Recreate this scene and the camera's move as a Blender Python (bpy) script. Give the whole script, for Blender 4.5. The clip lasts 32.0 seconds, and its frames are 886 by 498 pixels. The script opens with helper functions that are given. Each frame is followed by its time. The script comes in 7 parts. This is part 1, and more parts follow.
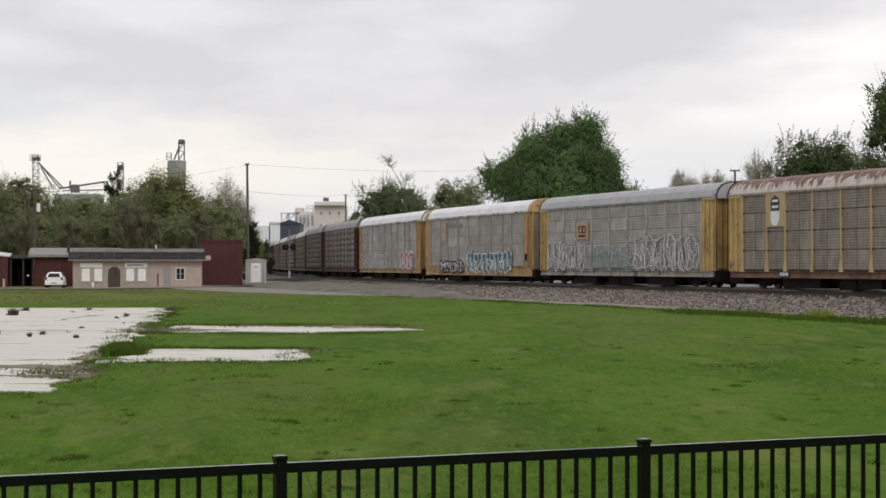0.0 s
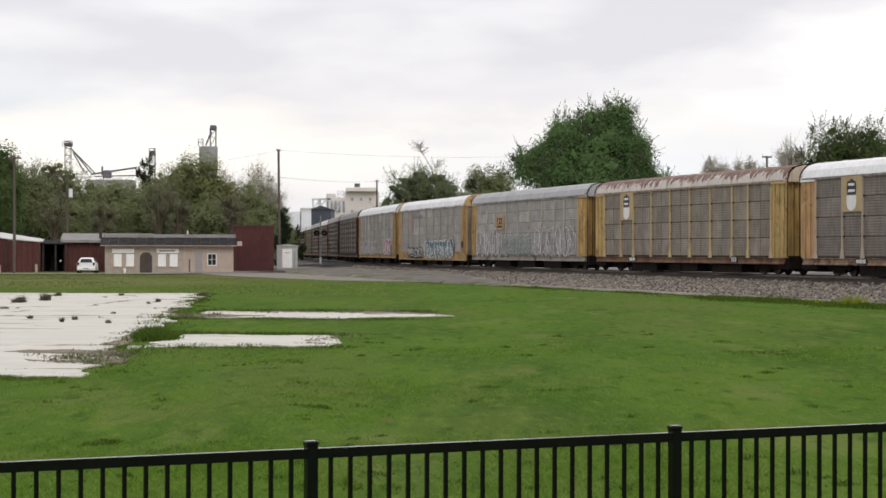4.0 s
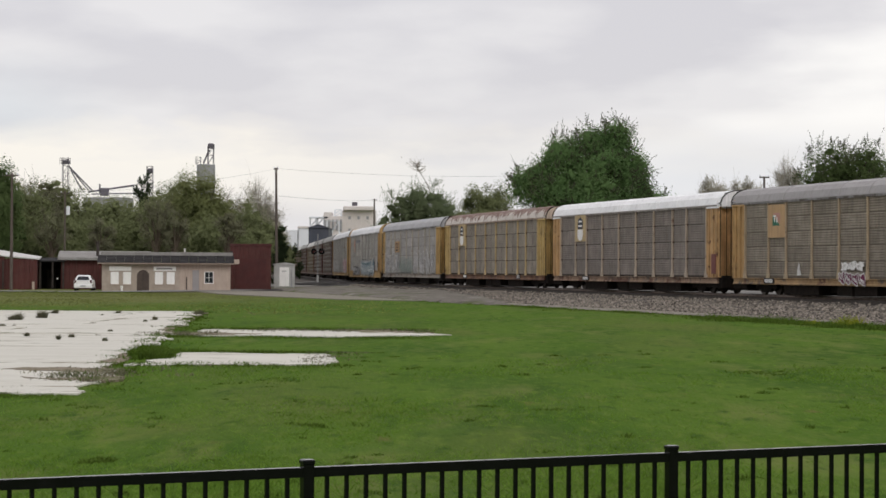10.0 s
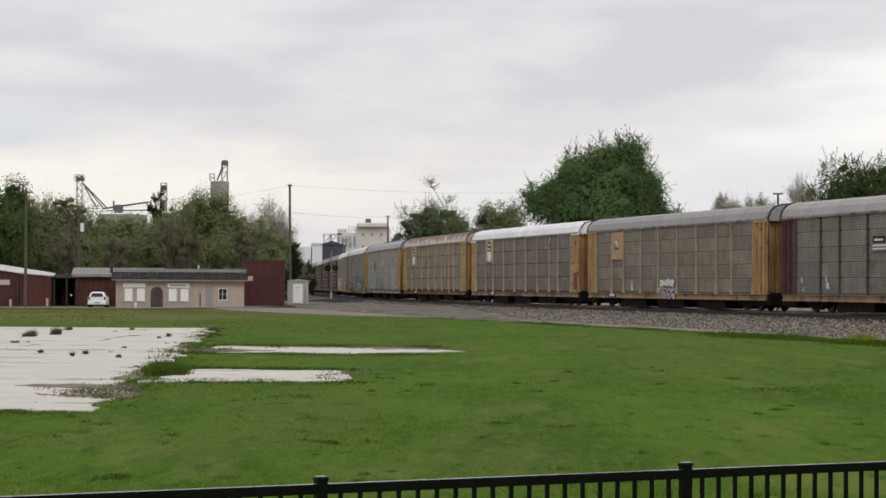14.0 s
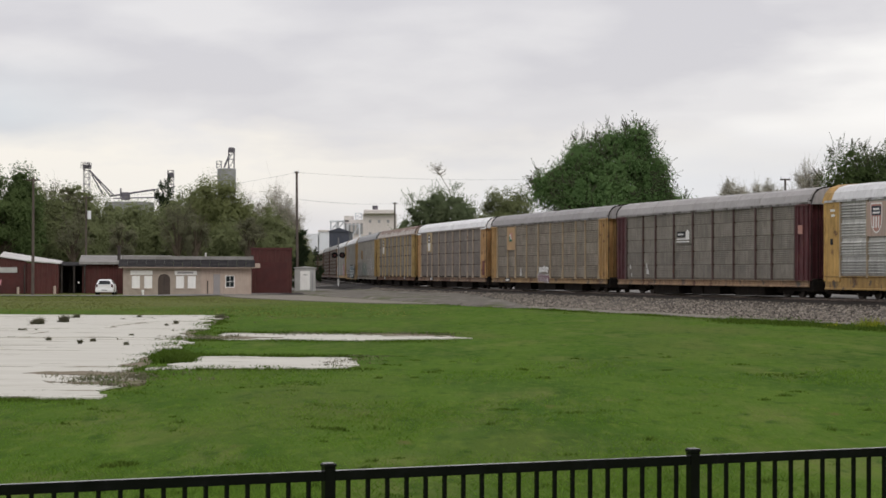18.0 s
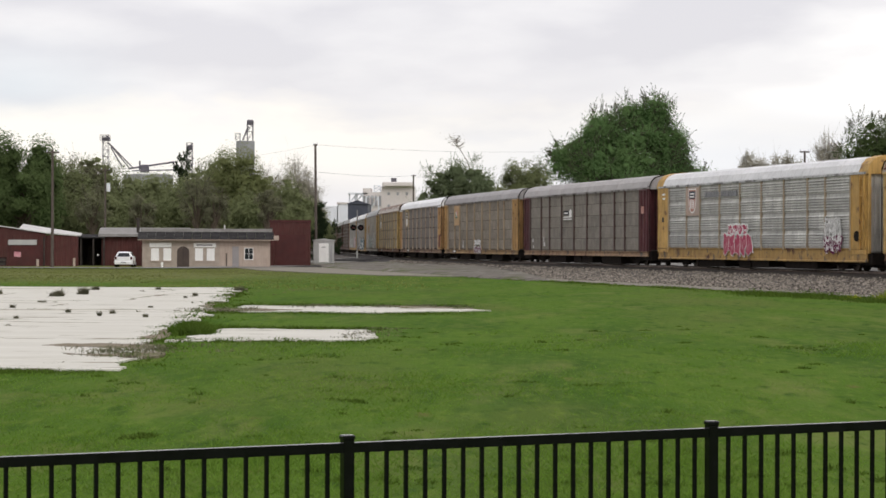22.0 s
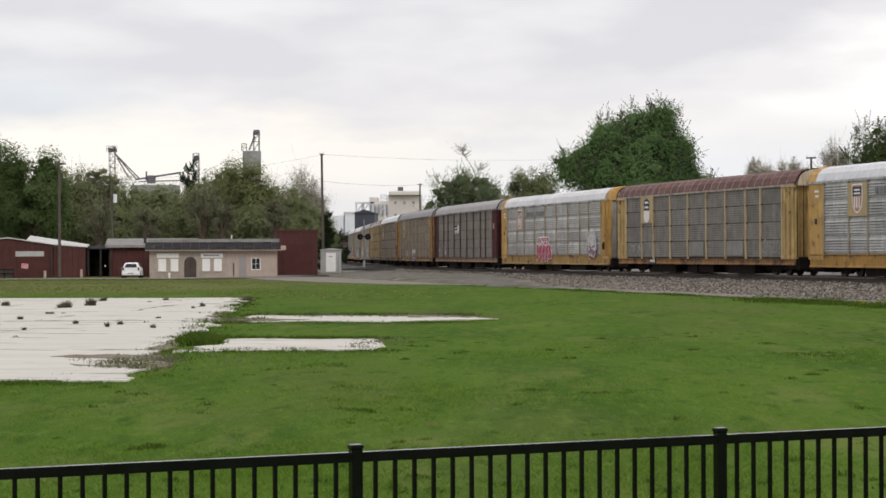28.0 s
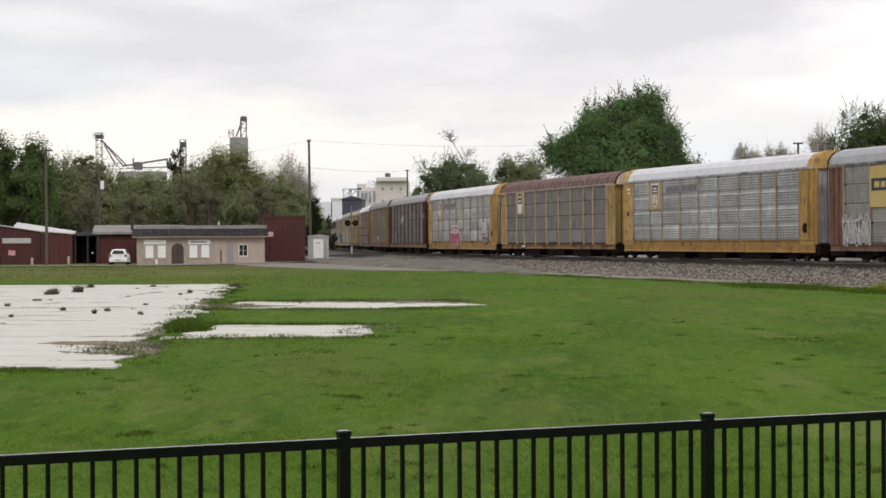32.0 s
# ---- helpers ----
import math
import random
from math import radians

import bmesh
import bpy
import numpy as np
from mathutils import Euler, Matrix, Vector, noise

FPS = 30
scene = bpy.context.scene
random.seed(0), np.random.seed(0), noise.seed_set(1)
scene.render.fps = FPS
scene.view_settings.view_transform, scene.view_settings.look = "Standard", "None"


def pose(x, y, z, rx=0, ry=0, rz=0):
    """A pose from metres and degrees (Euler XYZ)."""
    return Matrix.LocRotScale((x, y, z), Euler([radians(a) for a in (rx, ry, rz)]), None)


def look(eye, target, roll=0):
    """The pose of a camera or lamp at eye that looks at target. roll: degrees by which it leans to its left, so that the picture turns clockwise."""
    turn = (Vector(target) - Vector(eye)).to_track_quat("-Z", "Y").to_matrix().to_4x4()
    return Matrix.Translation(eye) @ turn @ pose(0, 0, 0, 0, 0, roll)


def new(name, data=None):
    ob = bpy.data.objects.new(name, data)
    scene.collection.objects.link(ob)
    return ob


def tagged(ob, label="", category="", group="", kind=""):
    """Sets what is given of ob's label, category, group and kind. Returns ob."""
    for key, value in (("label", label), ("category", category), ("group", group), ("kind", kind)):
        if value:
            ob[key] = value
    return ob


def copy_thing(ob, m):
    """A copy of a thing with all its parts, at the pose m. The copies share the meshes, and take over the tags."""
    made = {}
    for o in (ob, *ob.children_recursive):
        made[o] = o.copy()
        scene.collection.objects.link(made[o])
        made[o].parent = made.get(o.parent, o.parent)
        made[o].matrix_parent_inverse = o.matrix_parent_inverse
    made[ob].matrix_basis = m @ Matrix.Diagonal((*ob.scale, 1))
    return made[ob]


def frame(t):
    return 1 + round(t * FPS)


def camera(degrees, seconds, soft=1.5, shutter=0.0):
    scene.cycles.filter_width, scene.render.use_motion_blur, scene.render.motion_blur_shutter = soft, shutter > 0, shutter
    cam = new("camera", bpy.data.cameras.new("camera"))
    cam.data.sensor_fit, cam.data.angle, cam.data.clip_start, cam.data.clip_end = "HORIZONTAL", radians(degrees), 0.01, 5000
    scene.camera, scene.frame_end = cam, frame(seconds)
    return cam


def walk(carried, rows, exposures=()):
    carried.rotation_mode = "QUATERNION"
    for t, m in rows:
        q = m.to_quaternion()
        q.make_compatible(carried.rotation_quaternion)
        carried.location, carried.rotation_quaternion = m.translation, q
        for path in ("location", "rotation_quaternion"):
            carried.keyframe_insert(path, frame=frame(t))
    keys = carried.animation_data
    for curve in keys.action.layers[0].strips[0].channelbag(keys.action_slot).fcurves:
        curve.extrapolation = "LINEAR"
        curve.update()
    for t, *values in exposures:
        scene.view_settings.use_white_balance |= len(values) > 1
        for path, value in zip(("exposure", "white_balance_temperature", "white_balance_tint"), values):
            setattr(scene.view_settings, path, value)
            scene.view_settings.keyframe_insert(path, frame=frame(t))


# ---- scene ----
EYE = 1.9
cam = camera(25.25, 32.0, soft=1.6)
walk(cam, [
    (0, pose(0, 0, EYE, 90.475, -0.000, 0.000)),
    (0.5, pose(0, 0, EYE, 90.402, 0.181, 0.122)),
    (1, pose(0, 0, EYE, 90.226, 0.196, 0.170)),
    (1.5, pose(0, 0, EYE, 90.162, 0.306, 0.125)),
    (2, pose(0, 0, EYE, 90.121, 0.210, 0.234)),
    (2.5, pose(0, 0, EYE, 90.209, -0.391, 0.430)),
    (3, pose(0, 0, EYE, 89.972, -0.187, 0.656)),
    (3.5, pose(0, 0, EYE, 89.751, -0.199, 0.799)),
    (4, pose(0, 0, EYE, 90.070, -0.095, 0.899)),
    (4.5, pose(0, 0, EYE, 90.503, -0.092, 0.894)),
    (6.5, pose(0, 0, EYE, 90.735, -0.046, 0.714)),
    (7, pose(0, 0, EYE, 90.672, 0.075, 0.692)),
    (7.5, pose(0, 0, EYE, 90.699, -0.024, 0.623)),
    (8, pose(0, 0, EYE, 90.547, 0.484, 0.639)),
    (8.5, pose(0, 0, EYE, 90.537, -0.105, 0.399)),
    (9, pose(0, 0, EYE, 90.558, 0.142, 0.395)),
    (9.5, pose(0, 0, EYE, 90.617, 0.007, 0.466)),
    (10, pose(0, 0, EYE, 90.621, -0.322, 0.817)),
    (10.5, pose(0, 0, EYE, 90.688, -0.570, 1.143)),
    (11, pose(0, 0, EYE, 90.745, -0.572, 1.284)),
    (11.5, pose(0, 0, EYE, 90.658, -0.533, 1.399)),
    (12, pose(0, 0, EYE, 90.626, -0.476, 1.476)),
    (12.5, pose(0, 0, EYE, 90.675, -0.473, 1.500)),
    (13, pose(0, 0, EYE, 90.825, -0.220, 1.568)),
    (13.5, pose(0, 0, EYE, 90.982, -0.344, 1.455)),
    (14, pose(0, 0, EYE, 91.100, -0.306, 1.209)),
    (14.5, pose(0, 0, EYE, 91.141, -0.411, 1.127)),
    (16.5, pose(0, 0, EYE, 90.881, -0.238, 1.223)),
    (17, pose(0, 0, EYE, 90.874, -0.454, 1.256)),
    (17.5, pose(0, 0, EYE, 90.810, -0.303, 1.302)),
    (18, pose(0, 0, EYE, 90.714, -0.168, 1.415)),
    (18.5, pose(0, 0, EYE, 90.783, 0.020, 1.436)),
    (19, pose(0, 0, EYE, 90.839, 0.091, 1.494)),
    (19.5, pose(0, 0, EYE, 90.663, -0.002, 1.703)),
    (20, pose(0, 0, EYE, 90.534, -0.005, 1.836)),
    (20.5, pose(0, 0, EYE, 90.461, 0.035, 1.867)),
    (21, pose(0, 0, EYE, 90.301, -0.650, 1.877)),
    (21.5, pose(0, 0, EYE, 89.966, -0.296, 2.005)),
    (22, pose(0, 0, EYE, 89.913, -0.185, 1.955)),
    (22.5, pose(0, 0, EYE, 89.927, -0.259, 1.926)),
    (23, pose(0, 0, EYE, 89.838, 0.099, 1.986)),
    (23.5, pose(0, 0, EYE, 89.675, -0.256, 2.001)),
    (24, pose(0, 0, EYE, 89.353, -0.031, 2.206)),
    (24.5, pose(0, 0, EYE, 89.413, 0.390, 2.289)),
    (25, pose(0, 0, EYE, 89.554, 0.512, 2.549)),
    (25.5, pose(0, 0, EYE, 89.959, 0.262, 2.326)),
    (27.5, pose(0, 0, EYE, 90.114, 0.285, 2.139)),
    (28, pose(0, 0, EYE, 90.163, 0.223, 2.158)),
    (28.5, pose(0, 0, EYE, 90.238, 0.108, 2.060)),
    (29, pose(0, 0, EYE, 90.129, 0.157, 1.985)),
    (29.5, pose(0, 0, EYE, 89.978, 0.479, 2.080)),
    (30, pose(0, 0, EYE, 89.997, 0.389, 2.014)),
    (30.5, pose(0, 0, EYE, 90.014, 0.265, 1.856)),
    (31, pose(0, 0, EYE, 89.989, 0.268, 1.787)),
    (31.5, pose(0, 0, EYE, 89.774, 0.520, 1.877)),
    (32, pose(0, 0, EYE, 89.758, 0.332, 1.795)),
], exposures=[(0, 0), (1, 0.03), (2, 0.1), (3, 0.11), (4, 0.18), (4.5, 0.12), (7, -0.06), (8, -0.05), (10, -0.05), (13, -0.05), (14, -0.06), (17, -0.09), (19, -0.07), (21, 0.05), (22, 0.15), (23, 0.17), (25, 0.25), (28, 0.09), (30, 0.1), (31, 0.1), (32, 0.14)])

# ---- world, sun ----
SUN_AZ, SUN_EL = radians(155), radians(38)
world = bpy.data.worlds.new("overcast_sky")
scene.world = world
world.use_nodes = True


def links(tree):
    def node(kind, **values):
        n = tree.nodes.new(kind)
        for key, v in values.items():
            setattr(n, key, v)
        return n

    def put(socket, v):
        if isinstance(v, bpy.types.NodeSocket):
            tree.links.new(v, socket)
        else:
            socket.default_value = v

    def maths(op, a, b=0.0, clamp=False):
        n = node("ShaderNodeMath", operation=op, use_clamp=clamp)
        put(n.inputs[0], a), put(n.inputs[1], b)
        return n.outputs[0]

    def mix(f, a, b, blend="MIX"):
        n = node("ShaderNodeMix", data_type="RGBA", blend_type=blend)
        put(n.inputs[0], f)
        for s, v in ((n.inputs[6], a), (n.inputs[7], b)):
            put(s, v if isinstance(v, bpy.types.NodeSocket) else (*v, 1.0)[:4])
        return n.outputs[2]

    def noise_tex(vec, scale, detail=3.0, rough=0.55):
        n = node("ShaderNodeTexNoise")
        if vec is not None:
            put(n.inputs["Vector"], vec)
        put(n.inputs["Scale"], scale), put(n.inputs["Detail"], detail), put(n.inputs["Roughness"], rough)
        return n.outputs["Fac"]

    def mapping(vec, scale=(1, 1, 1), loc=(0, 0, 0)):
        n = node("ShaderNodeMapping")
        put(n.inputs["Vector"], vec), put(n.inputs["Scale"], scale), put(n.inputs["Location"], loc)
        return n.outputs[0]

    def ramp(f, stops):
        n = node("ShaderNodeMapRange")
        put(n.inputs[0], f)
        for i, v in enumerate(stops):
            n.inputs[1 + i].default_value = v
        return n.outputs[0]

    return node, put, maths, mix, noise_tex, mapping, ramp


def build_sky():
    tree = world.node_tree
    tree.nodes.clear()
    node, put, maths, mix, noise_tex, mapping, ramp = links(tree)
    sky = node("ShaderNodeTexSky", sky_type="NISHITA", sun_disc=False, sun_elevation=SUN_EL, sun_rotation=SUN_AZ)
    way = node("ShaderNodeTexCoord").outputs["Generated"]
    split = node("ShaderNodeSeparateXYZ")
    put(split.inputs[0], way)
    across, up = split.outputs[0], split.outputs[2]
    big = noise_tex(mapping(way, (5.0, 5.0, 20.0), (0.35, 0.0, 0.55)), 1.9, 2.0, 0.4)
    fine = noise_tex(mapping(way, (6, 6, 19), (2.0, 1.0, 0.0)), 4.2, 4.0, 0.5)
    cloud = maths("ADD", maths("MULTIPLY", big, 0.74), maths("MULTIPLY", fine, 0.26))
    grey = mix(ramp(cloud, (0.40, 0.60, 0.0, 1.0)), (0.742, 0.714, 0.742), (0.885, 0.853, 0.858))
    # the cloud's lower edge wavers
    ragged_up = maths("ADD", up, maths("MULTIPLY", maths("SUBTRACT", fine, 0.5), 0.045))
    # a warm band of clearer sky under the cloud
    band = maths("MULTIPLY", maths("MULTIPLY", ramp(up, (0.022, 0.042, 0.0, 1.0)), ramp(ragged_up, (0.056, 0.078, 1.0, 0.0))), ramp(across, (-0.14, 0.03, 1.0, 0.55)))
    grey = mix(maths("MULTIPLY", band, 0.95), grey, (1.08, 1.005, 0.905))
    # thin bright cloud towards the hidden sun, its edge rising sideways
    edge = maths("SUBTRACT", maths("ADD", maths("MULTIPLY", across, 0.25), 0.073), ragged_up)
    bright = maths("MULTIPLY", maths("MULTIPLY", ramp(edge, (-0.008, 0.012, 0.0, 1.0)), ramp(across, (0.0, 0.11, 0.0, 1.0))), ramp(up, (0.052, 0.078, 0.0, 1.0)))
    grey = mix(maths("MULTIPLY", bright, ramp(cloud, (0.36, 0.62, 0.4, 1.0))), grey, (1.09, 1.055, 1.025))
    # pale blue showing through low down
    blue = maths("MULTIPLY", ramp(across, (-0.08, 0.09, 0.3, 1.0)), ramp(up, (0.046, 0.074, 1.0, 0.0)))
    grey = mix(maths("MULTIPLY", blue, 0.62), grey, (0.79, 0.82, 0.90))
    blue_left = maths("MULTIPLY", ramp(across, (-0.24, -0.17, 1.0, 0.0)), maths("MULTIPLY", ramp(up, (0.06, 0.075, 0.0, 1.0)), ramp(up, (0.08, 0.11, 1.0, 0.0))))
    grey = mix(maths("MULTIPLY", blue_left, 0.5), grey, (0.68, 0.74, 0.80))
    high = ramp(up, (0.15, 0.9, 0.0, 1.0))
    grey = mix(high, grey, (1.04, 1.02, 1.05))
    under = ramp(up, (-0.02, 0.0, 1.0, 0.0))
    grey = mix(under, grey, (0.12, 0.14, 0.09))
    cloud_light = node("ShaderNodeBackground")
    put(cloud_light.inputs[0], grey), put(cloud_light.inputs[1], 1.0)
    clear = node("ShaderNodeBackground")
    put(clear.inputs[0], sky.outputs[0]), put(clear.inputs[1], 0.1)
    both = node("ShaderNodeMixShader")
    both.inputs[0].default_value = 0.9
    tree.links.new(clear.outputs[0], both.inputs[1])
    tree.links.new(cloud_light.outputs[0], both.inputs[2])
    out = node("ShaderNodeOutputWorld")
    tree.links.new(both.outputs[0], out.inputs[0])


build_sky()
sun = new("sun", bpy.data.lights.new("sun", "SUN"))
sun.data.energy, sun.data.angle, sun.data.color = 0.95, radians(30), (1.0, 0.96, 0.9)
sun.matrix_world = look((0, 0, 0), (-math.sin(SUN_AZ) * math.cos(SUN_EL), -math.cos(SUN_AZ) * math.cos(SUN_EL), -math.sin(SUN_EL)))
scene.view_settings.exposure = 0.0


# ---- materials ----
def material(name, base, second=None, scale=2.0, rough=0.8, metal=0.0, bump=0.0, bump_scale=20.0, vary=0.0,
             streak=0.0, streak_col=(0.08, 0.06, 0.045), stretch=(1, 1, 1), island=False, coords="Object", patch=None, spec=None, shift=False, peel=None):
    """Base colour with a second tone in noise, optional vertical streaks of dirt, per-object variation and fine bump."""
    m = bpy.data.materials.new(name)
    m.use_nodes = True
    tree = m.node_tree
    tree.nodes.clear()
    node, put, maths, mix, noise_tex, mapping, ramp = links(tree)
    vec = node("ShaderNodeTexCoord").outputs[coords]
    if shift:
        add = node("ShaderNodeVectorMath", operation="ADD")
        put(add.inputs[0], vec)
        tree.links.new(maths("MULTIPLY", node("ShaderNodeObjectInfo").outputs["Random"], 60.0), add.inputs[1])
        vec = add.outputs[0]
    vec = mapping(vec, stretch)
    col = mix(ramp(noise_tex(vec, scale, 5.0, 0.65), (0.35, 0.65, 0.0, 1.0)), base, second or tuple(c * 0.8 for c in base))
    for colour, size, lo, hi in (patch if isinstance(patch, list) else [patch] if patch else []):
        col = mix(ramp(noise_tex(mapping(vec, (1, 1, 1), (3.3 + size, 1.7, 0.4)), size, 4.0, 0.6), (lo, hi, 0.0, 1.0)), col, colour)
    if peel:
        # bare rust where the paint has flaked from the upper side; peel: colour, foot and head of the change
        colour, foot, head = peel
        parts = node("ShaderNodeSeparateXYZ")
        put(parts.inputs[0], node("ShaderNodeTexCoord").outputs["Object"])
        worn = maths("ADD", ramp(parts.outputs[2], (foot, head, 0.0, 1.0)), maths("MULTIPLY", maths("SUBTRACT", noise_tex(mapping(vec, (1.6, 1.0, 0.35)), 1.5, 5.0, 0.65), 0.5), 3.2))
        col = mix(ramp(worn, (0.45, 0.62, 0.0, 1.0)), col, colour)
    if streak:
        drip = noise_tex(mapping(vec, (6.0, 6.0, 0.5)), 1.2, 4.0, 0.6)
        col = mix(maths("MULTIPLY", ramp(drip, (0.45, 0.75, 0.0, 1.0)), streak), col, streak_col)
    if vary:
        rnd = node("ShaderNodeNewGeometry").outputs["Random Per Island"] if island else node("ShaderNodeObjectInfo").outputs["Random"]
        hsv = node("ShaderNodeHueSaturation")
        put(hsv.inputs["Value"], maths("ADD", maths("MULTIPLY", rnd, 2 * vary), 1.0 - vary))
        put(hsv.inputs["Color"], col)
        col = hsv.outputs[0]
    bsdf = node("ShaderNodeBsdfPrincipled")
    put(bsdf.inputs["Specular IOR Level"], spec if spec is not None else (0.08 if rough > 0.84 else 0.35))
    put(bsdf.inputs["Base Color"], col), put(bsdf.inputs["Metallic"], metal)
    put(bsdf.inputs["Roughness"], ramp(noise_tex(vec, scale * 2.3, 3.0), (0.3, 0.7, max(rough - 0.1, 0.05), min(rough + 0.1, 1.0))))
    if bump:
        b = node("ShaderNodeBump")
        put(b.inputs["Strength"], bump), put(b.inputs["Height"], noise_tex(vec, bump_scale, 4.0)), put(b.inputs["Distance"], 0.05)
        put(bsdf.inputs["Normal"], b.outputs[0])
    out = node("ShaderNodeOutputMaterial")
    tree.links.new(bsdf.outputs[0], out.inputs[0])
    return m


def leafy(m, up_share):
    """Thin leaves: half of the light passes through, and they are lit much like the mass that they make up."""
    tree = m.node_tree
    bsdf = next(n for n in tree.nodes if n.type == "BSDF_PRINCIPLED")
    out = next(n for n in tree.nodes if n.type == "OUTPUT_MATERIAL")
    trans = tree.nodes.new("ShaderNodeBsdfTranslucent")
    tree.links.new(bsdf.inputs["Base Color"].links[0].from_socket, trans.inputs[0])
    blend = tree.nodes.new("ShaderNodeMixShader")
    blend.inputs[0].default_value = 0.5
    tree.links.new(bsdf.outputs[0], blend.inputs[1])
    tree.links.new(trans.outputs[0], blend.inputs[2])
    tree.links.new(blend.outputs[0], out.inputs[0])
    if up_share:
        scaled = tree.nodes.new("ShaderNodeVectorMath")
        scaled.operation = "MULTIPLY_ADD"
        tree.links.new(tree.nodes.new("ShaderNodeNewGeometry").outputs["Normal"], scaled.inputs[0])
        scaled.inputs[1].default_value = (1.0 - up_share,) * 3
        scaled.inputs[2].default_value = (0.0, 0.0, up_share)
        unit = tree.nodes.new("ShaderNodeVectorMath")
        unit.operation = "NORMALIZE"
        tree.links.new(scaled.outputs[0], unit.inputs[0])
        tree.links.new(unit.outputs[0], bsdf.inputs["Normal"])
    return m


def leaf_material(name, base, second, vary=0.1):
    return leafy(material(name, base, second, 0.35, 0.8, vary=vary, island=True, spec=0.05), 0.55)


M_GRASS = material("lawn_grass", (0.062, 0.120, 0.0135), (0.082, 0.140, 0.0180), 0.5, 0.95, bump=0.6, bump_scale=14.0, stretch=(1.0, 0.3, 1.0), spec=0.02, patch=[((0.040, 0.088, 0.0107), 0.35, 0.46, 0.66), ((0.128, 0.154, 0.042), 0.7, 0.54, 0.72), ((0.092, 0.122, 0.0287), 0.14, 0.50, 0.66), ((0.033, 0.073, 0.0095), 2.6, 0.54, 0.70), ((0.104, 0.155, 0.0252), 5.0, 0.52, 0.70), ((0.118, 0.115, 0.036), 1.6, 0.66, 0.76)])


def thin_out(m, colour):
    """The lawn grows thin and olive over the old gravel before the low buildings."""
    tree = m.node_tree
    node, put, maths, mix, noise_tex, mapping, ramp = links(tree)
    bsdf = next(n for n in tree.nodes if n.type == "BSDF_PRINCIPLED")
    place = node("ShaderNodeTexCoord").outputs["Object"]
    parts = node("ShaderNodeSeparateXYZ")
    put(parts.inputs[0], place)
    uneven = maths("MULTIPLY", maths("SUBTRACT", noise_tex(mapping(place, (0.12, 0.05, 1.0)), 1.0, 4.0, 0.6), 0.5), 1.6)
    share = maths("MULTIPLY", ramp(parts.outputs[1], (84.0, 120.0, 0.0, 1.0)), ramp(parts.outputs[0], (-20.0, -4.0, 1.0, 0.0)))
    share = maths("MULTIPLY", ramp(maths("ADD", share, uneven), (0.15, 0.75, 0.0, 1.0)), share)
    put(bsdf.inputs["Base Color"], mix(maths("MULTIPLY", share, 0.9), bsdf.inputs["Base Color"].links[0].from_socket, colour))


thin_out(M_GRASS, (0.135, 0.142, 0.052))
M_DRY = leafy(material("dry_weeds", (0.24, 0.22, 0.15), (0.16, 0.165, 0.10), 1.2, 0.95, vary=0.4, island=True, spec=0.02), 0.8)
M_BALLAST = material("ballast_stone", (0.078, 0.070, 0.062), (0.123, 0.111, 0.099), 3.0, 0.95, bump=1.0, bump_scale=9.0, patch=((0.085, 0.075, 0.068), 5.0, 0.48, 0.62))
# near black: oil stains plus the train's shade put into the colour
M_OILY_SHADED = material("oily_shaded_ballast", (0.022, 0.019, 0.017), (0.045, 0.039, 0.034), 3.0, 0.95, bump=1.0, bump_scale=9.0)
M_STONE = material("loose_stone", (0.126, 0.111, 0.094), (0.215, 0.189, 0.161), 2.0, 0.95, vary=0.72, island=True)
M_SANDY = material("sandy_gravel", (0.248, 0.226, 0.190), (0.189, 0.172, 0.142), 1.2, 0.95, bump=0.5, bump_scale=8.0)
M_SLAB = material("weathered_concrete", (0.590, 0.573, 0.516), (0.526, 0.507, 0.451), 0.8, 0.85, bump=0.2, bump_scale=12.0, stretch=(0.35, 1.6, 1.0), patch=[((0.390, 0.364, 0.297), 0.45, 0.60, 0.70), ((0.234, 0.212, 0.158), 0.9, 0.63, 0.655), ((0.390, 0.364, 0.297), 2.6, 0.64, 0.72)])
M_SOIL = material("brown_soil", (0.17, 0.14, 0.10), (0.27, 0.23, 0.18), 1.8, 0.95, bump=0.6, bump_scale=9.0, stretch=(0.5, 1.4, 1.0), patch=((0.085, 0.10, 0.03), 1.6, 0.52, 0.62))
M_BANK = material("tan_sand", (0.170, 0.156, 0.134), (0.132, 0.120, 0.103), 0.5, 0.95, bump=0.6, bump_scale=6.0, patch=[((0.09, 0.10, 0.045), 0.22, 0.54, 0.64), ((0.085, 0.075, 0.062), 0.5, 0.55, 0.68), ((0.26, 0.24, 0.21), 0.9, 0.56, 0.7)])
M_ASPHALT = material("road_asphalt", (0.170, 0.162, 0.153), (0.230, 0.221, 0.208), 0.7, 0.95, bump=0.3, bump_scale=20.0)
M_DARK_ASPHALT = material("crossing_asphalt", (0.035, 0.033, 0.032), (0.055, 0.05, 0.048), 1.0, 0.9, bump=0.3, bump_scale=20.0)
M_BLACK = material("black_powder_coat", (0.0035, 0.0035, 0.004), (0.005, 0.005, 0.0055), 6.0, 0.12, bump=0.02, bump_scale=90.0, spec=0.22)
M_RAIL = material("rail_steel", (0.12, 0.09, 0.075), (0.2, 0.16, 0.13), 3.0, 0.5, 0.7)
M_TIE = material("creosote_tie", (0.07, 0.055, 0.045), (0.12, 0.10, 0.085), 2.0, 0.95, vary=0.25)
M_IRON = material("dark_cast_iron", (0.013, 0.011, 0.010), (0.026, 0.02, 0.016), 3.0, 0.9)
